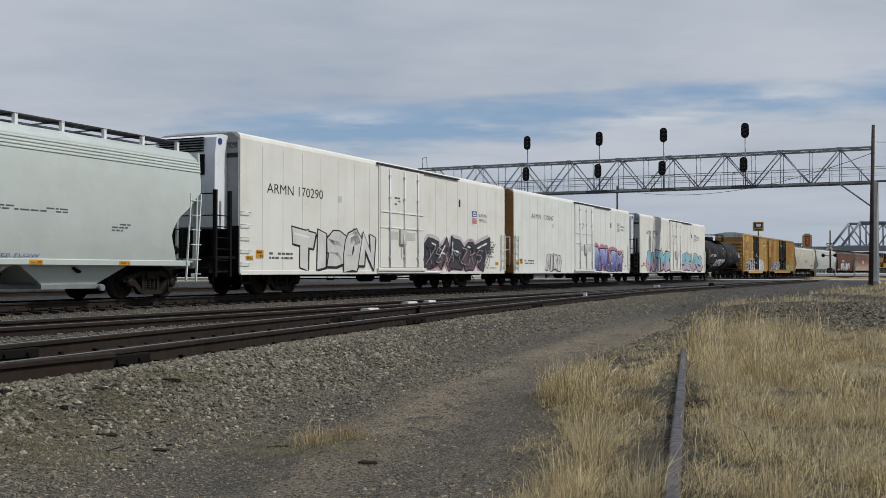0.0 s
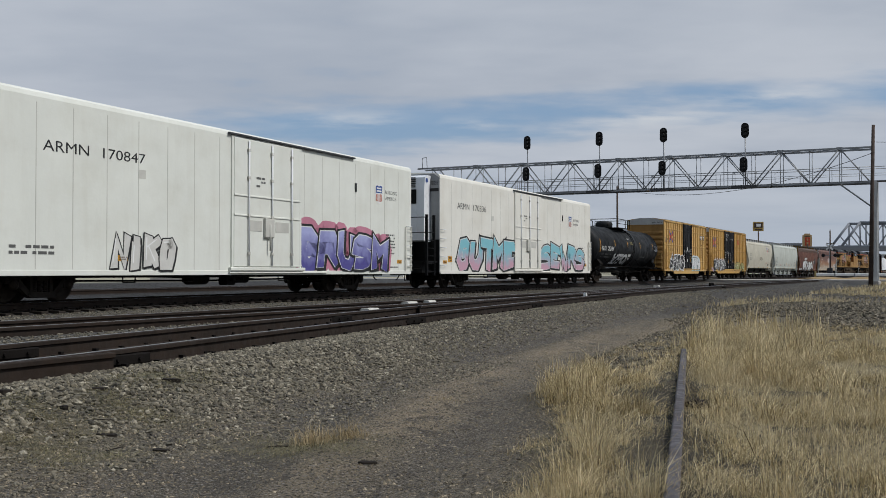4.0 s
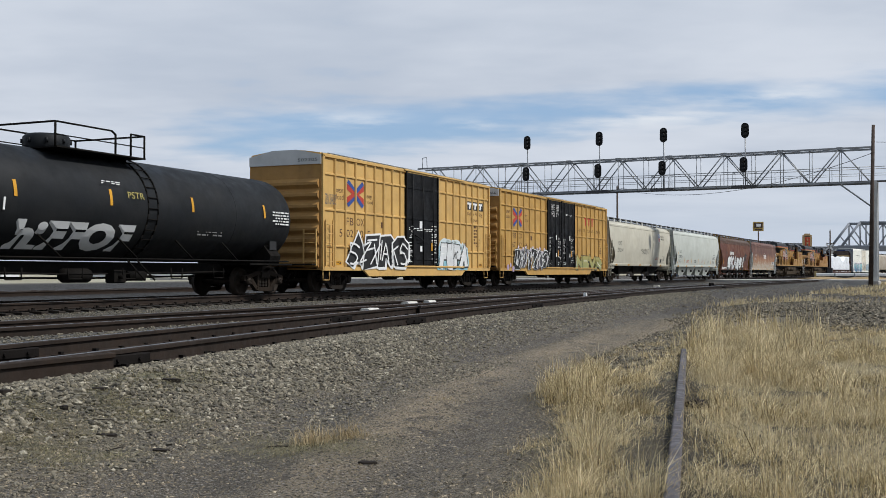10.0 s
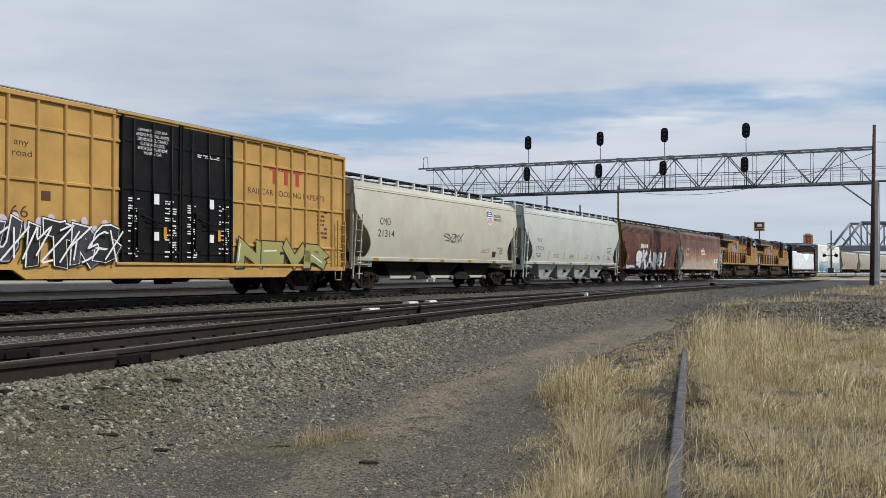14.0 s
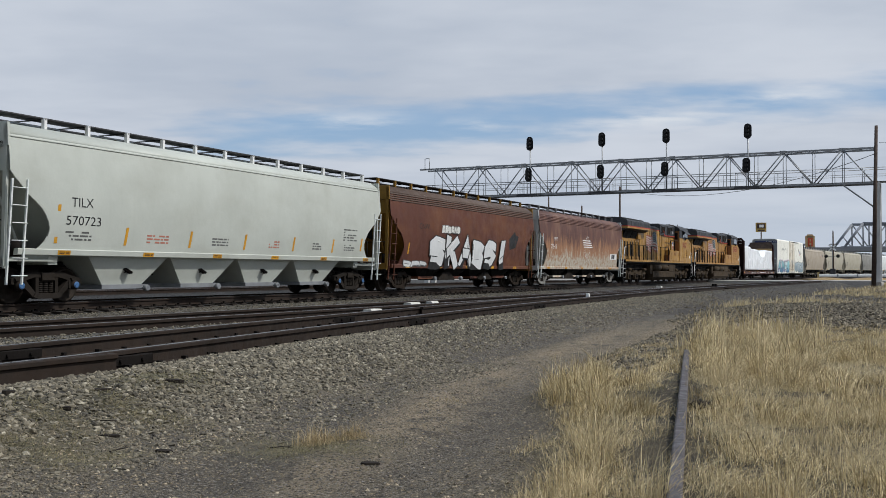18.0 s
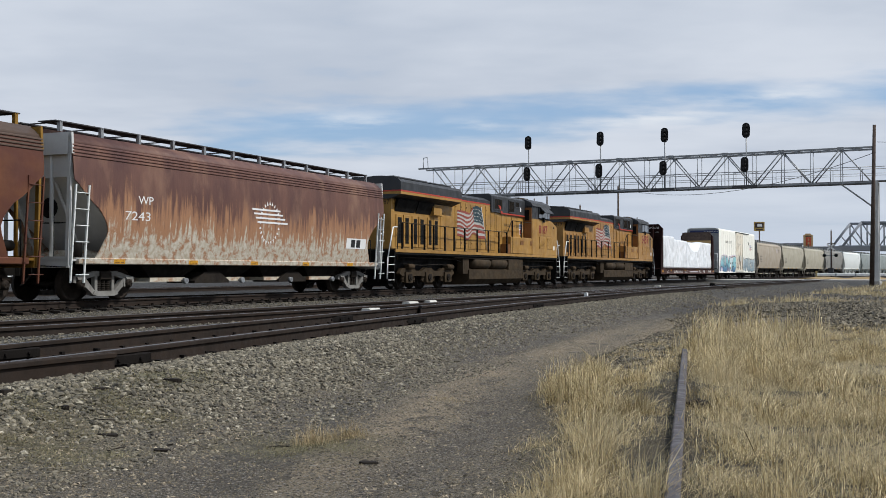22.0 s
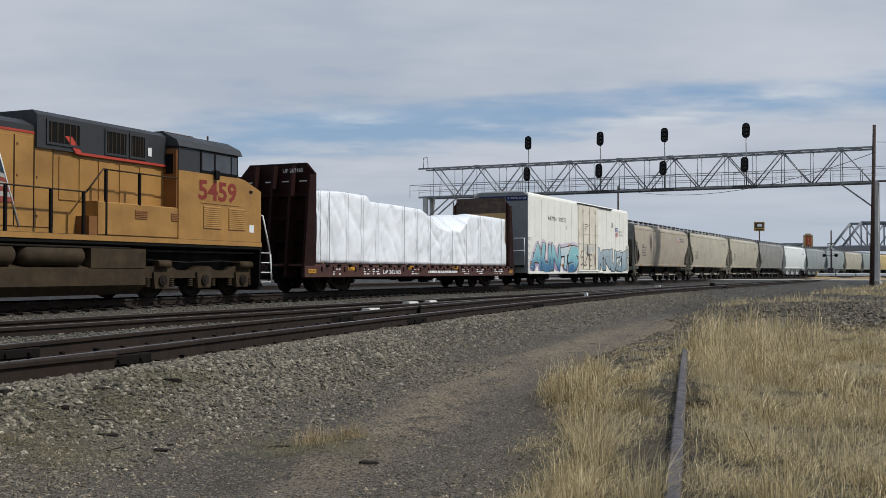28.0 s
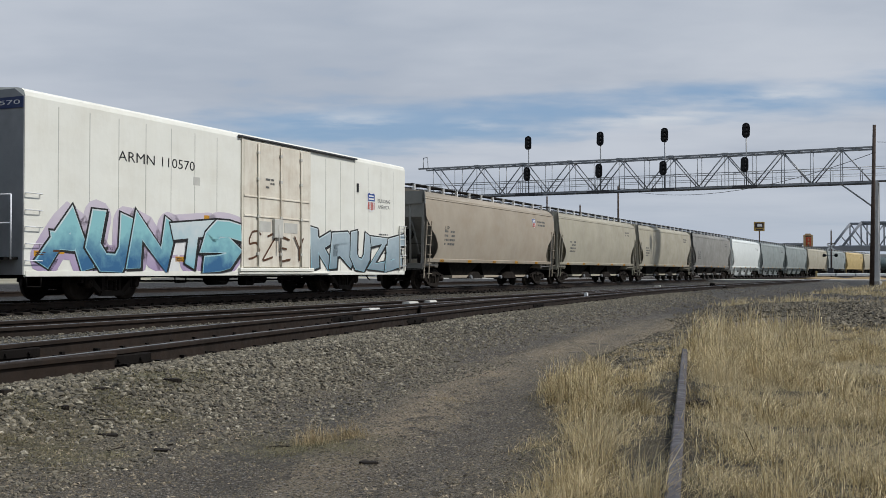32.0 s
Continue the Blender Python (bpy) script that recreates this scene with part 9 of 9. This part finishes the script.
tufts = []
while len(tufts) < 1350:                      # the bank on both sides of the old rail
    y = 2.6 + 16 * rg.random() ** 1.25
    left = bank_x(y) + 0.02
    x = left + (7.0 + 0.35 * y) * rg.random() ** 1.2
    off = x - spur_x(y)
    if -0.13 < off < 0.16:
        continue
    thin = noise.noise((x * 0.75, y * 0.5, 3)) + 0.6 * noise.noise((x * 1.9, y * 1.5, 8))
    west = off < 0
    edge = math.exp(-((x - bank_x(y) - 0.35) / 0.28) ** 2) * (1 - ramp(9, 11.5, y)) if west else 0.0
    end = math.exp(-((off - 0.75) / 0.7) ** 2) * ramp(9.5, 12, y)       # rank growth at the end of the old rail
    if bare(x, y) < (0.10 if west else -0.42) - 0.55 * edge - 0.6 * end and rg.random() < 0.94:
        continue
    if west and y > 12.5 and rg.random() < 0.75 or mound(x, y) < 1.1 and rg.random() < 0.85:
        continue
    big = thin > 0.08 or edge * rg.random() > 0.3 or end * rg.random() > 0.3
    hi = (0.21 + 0.20 * rg.random() + 0.08 * max(0, thin)) if big else (0.06 if west else 0.09) + 0.07 * rg.random()
    hi *= 1 - 0.35 * ramp(11, 18, y) * (1 - end)
    if big and rg.random() < 0.45:
        tufts.append((x, y, 0.10 + 0.12 * rg.random(), hi, 150 + int(120 * rg.random())))
    else:
        tufts.append((x, y, 0.10 + 0.12 * rg.random(), hi * 0.65, 75))
tagged(new("dry_grass", grass_mesh("dry_grass", tufts, 1, 0.95, 0.8, None, 1.6)), "tall dry straw-coloured grass on the bank", "grass", kind="stuff")
short = []
while len(short) < 8800:                      # matted short grass
    y = 2.6 + 17 * rg.random() ** 1.2
    x = bank_x(y) - 0.05 + (8.5 + 0.35 * y) * rg.random() ** 1.2
    west = x < spur_x(y)
    if not -0.06 < x - spur_x(y) < 0.06 and rg.random() > 0.6 * ramp(13, 18, y) * west and bare(x, y) > (0.0 if west else -0.52) and (mound(x, y) > 1.0 or rg.random() < 0.2):
        short.append((x, y, 0.17, ((0.07 if west else 0.13) + 0.09 * rg.random()) * (1 - 0.4 * ramp(9, 18, y)), 33))
tagged(new("matted_grass", grass_mesh("matted_grass", short, 2, 0.85, 1.5, None, 2.6)), "short matted dry grass", "grass", kind="stuff")
tall = []
for _ in range(120):                          # seed stalks round the end of the old rail
    y = 13.0 + 7 * rg.random()
    x = spur_x(y) - 0.2 + 1.9 * rg.random() ** 1.2 + 0.10 * (y - 13.5)
    tall.append((x, y, 0.16, 0.30 + 0.48 * rg.random() ** 1.6, 16))
for _ in range(70):                           # thin stalks standing in the bank
    y = 4 + 10 * rg.random()
    x = spur_x(y) + 0.3 + 6 * rg.random()
    tall.append((x, y, 0.10, 0.32 + 0.16 * rg.random(), 3))
for _ in range(260):                          # along the foot of the mound and behind it
    y = 15 + 16 * rg.random()
    x = bank_x(y) - 0.2 + 9.5 * rg.random()
    if 0.9 < mound(x, y) < 2.6:
        tall.append((x, y, 0.3, 0.12 + 0.2 * rg.random(), 40))
for _ in range(1100):                         # ragged clumps farther on, by the pole
    y = 34 + 62 * rg.random()
    x = -7.6 + 0.035 * (y - 34) + 15 * rg.random() ** 0.8
    if noise.noise((x * 0.25, y * 0.12, 4)) > -0.05 and x > -7.5 + 0.035 * (y - 34):
        tall.append((x, y, 0.6, 0.16 + 0.30 * rg.random(), 34))
tagged(new("seed_stalks", grass_mesh("seed_stalks", tall, 3, 1.15, 0.55)), "tall pale seed stalks of dry grass", "grass", kind="stuff")
# dead grass pressed flat on the dirt
MAT = straw_material("flattened_grass", (0.10, 0.088, 0.045), (0.22, 0.19, 0.10), (0.38, 0.33, 0.19), (0.20, 0.18, 0.10))
flat_tufts = []
for mx_, my_, wx_, wy_ in MOSS:
    for _ in range(120):
        flat_tufts.append((mx_ + wx_ * rg.gauss(0, 0.6), my_ + wy_ * rg.gauss(0, 0.6), 0.12, 0.03 + 0.025 * rg.random(), 22))
tagged(new("flattened_grass", grass_mesh("flattened_grass", flat_tufts, 7, 1.1, 4.0, MAT)), "flattened dull dead grass on the dirt", "grass", kind="stuff")
litter = []
while len(litter) < 2200:                     # broken stems lying in the gaps of the bank
    y = 3 + 14 * rg.random() ** 1.2
    x = bank_x(y) - 0.1 + (6 + 0.3 * y) * rg.random() ** 1.3
    if bare(x, y) < 0.05 and not -0.06 < x - spur_x(y) < 0.06:
        litter.append((x, y, 0.14, 0.03 + 0.03 * rg.random(), 13))
tagged(new("grass_litter", grass_mesh("grass_litter", litter, 17, 1.0, 3.2, MAT, 3.1)), "broken dry stems lying in the gaps of the grass", "grass", kind="stuff")
back = []
for _ in range(170):                          # behind the mound
    y = 28 + 9 * rg.random()
    x = -5.0 + 12 * rg.random() - 0.3 * (y - 28)
    back.append((x, y, 0.35, 0.20 + 0.30 * rg.random() ** 1.5, 36))
tagged(new("far_grass", grass_mesh("far_grass", back, 8, 1.0, 0.7)), "pale dry grass behind the stony mound", "grass", kind="stuff")
# single tufts out on the dirt track
TWIG = straw_material("dry_twigs", (0.14, 0.10, 0.05), (0.36, 0.27, 0.14), (0.62, 0.50, 0.30), (0.42, 0.33, 0.19))
for x_, y_, r_, h_, c_n in ((-4.12, 6.28, 0.15, 0.20, 300), (-3.88, 6.42, 0.14, 0.18, 260), (-3.98, 6.2, 0.16, 0.10, 200), (-3.60, 4.43, 0.03, 0.14, 40), (-4.2, 8.6, 0.2, 0.05, 120)):
    tagged(new("grass_tuft", grass_mesh("grass_tuft", [(x_, y_, r_, h_, c_n)], int(x_ * -100), 0.85, 1.6, TWIG, 3.1)), "low twiggy tuft of dry grass on the dirt track", "grass", "tufts on the dirt track")
# a dark clod beside the old rail, and a few sticks
clod = Shape().lathe([(0.0, 0.02), (0.01, 0.10), (0.03, 0.12), (0.06, 0.10), (0.085, 0.05), (0.09, 0.02)], "z", (0, 0, 0), 13)
clod.v = [(x * 1.15 + 0.05 * noise.noise((x * 20, y * 20, z * 20)), y + 0.03 * noise.noise((x * 20, y * 20, z * 20 + 5)), z + 0.02 * noise.noise((x * 25, y * 25, 9))) for x, y, z in clod.v]
clod_o = solid("dirt_clod", clod, "tie", "dark clod of earth beside the old rail", "clod")
clod_o.scale = (0.72, 0.72, 0.8)
clod_o.location = (-1.83, 8.3, ground_z(-1.83, 8.3) - 0.01)
for k_ in range(7):
    y_ = 5.0 + 5 * rg.random()
    x_ = toe_x(y_) + 0.1 + 1.6 * rg.random()
    d_ = rg.uniform(0, 3.1)
    z_ = ground_z(x_, y_) + 0.008
    solid("stick", Shape().tube([(x_, y_, z_), (x_ + 0.08 * math.cos(d_), y_ + 0.08 * math.sin(d_), z_ + 0.008), (x_ + 0.18 * math.cos(d_ + 0.2), y_ + 0.18 * math.sin(d_ + 0.2), z_)], 0.004, 5), "tie", "thin broken stick lying on the dirt", "stick", "sticks")
# splintered bits of old tie wood
for x_, y_, l_w, t_w, a_w in ((-6.25, 7.26, 0.20, 0.035, 0.5), (-6.24, 6.37, 0.16, 0.02, 1.0), (-5.44, 5.66, 0.14, 0.02, 0.6), (-6.03, 5.81, 0.12, 0.03, 0.2), (-6.4, 5.62, 0.10, 0.05, 1.3), (-6.0, 7.0, 0.13, 0.018, 0.9), (-4.75, 5.45, 0.11, 0.03, 0.4), (-3.35, 5.75, 0.12, 0.02, 0.7)):
    z_ = ground_z(x_, y_)
    s_w = Shape().prism([(-l_w * 0.5, -0.015), (-l_w * 0.3, -0.028), (l_w * 0.4, -0.022), (l_w * 0.55, -0.004), (l_w * 0.35, 0.02), (-l_w * 0.25, 0.025), (-l_w * 0.45, 0.008)], "z", -0.01, t_w * 0.6)
    tagged(new("wood_scrap", s_w.mesh("wood_scrap", M["tie"])), "dark splintered scrap of old tie wood", "wood scrap", "wood scraps").matrix_world = pose(x_, y_, z_, 4, 3, math.degrees(a_w))



# ---- what moves ----
def on_line(y, a, b):
    """Pose of a car whose two trucks, a and b metres behind its leading end, stand on the line."""
    p, q = Vector((line_x(y + a), y + a, RAIL)), Vector((line_x(y + b), y + b, RAIL))
    d = (q - p).normalized()
    return pose(p.x - d.x * a, y, RAIL, 0, 0, math.degrees(math.atan2(-d.x, d.y)))


def motions():
    for e, y0, (a, b) in TRAIN:
        walk(e, [(t, on_line(y0 - SPEED * t, a, b)) for t in range(0, 33)])
    for r, wheels in SPIN.items():
        walk(wheels[0], [(k / 15, Matrix.Rotation(SPEED * k / 15 / r, 4, "X")) for k in range(481)])
        keys = wheels[0].animation_data
        for w in wheels[1:]:
            w.rotation_mode = "QUATERNION"
            w.animation_data_create().action = keys.action
            w.animation_data.action_slot = keys.action_slot


motions()
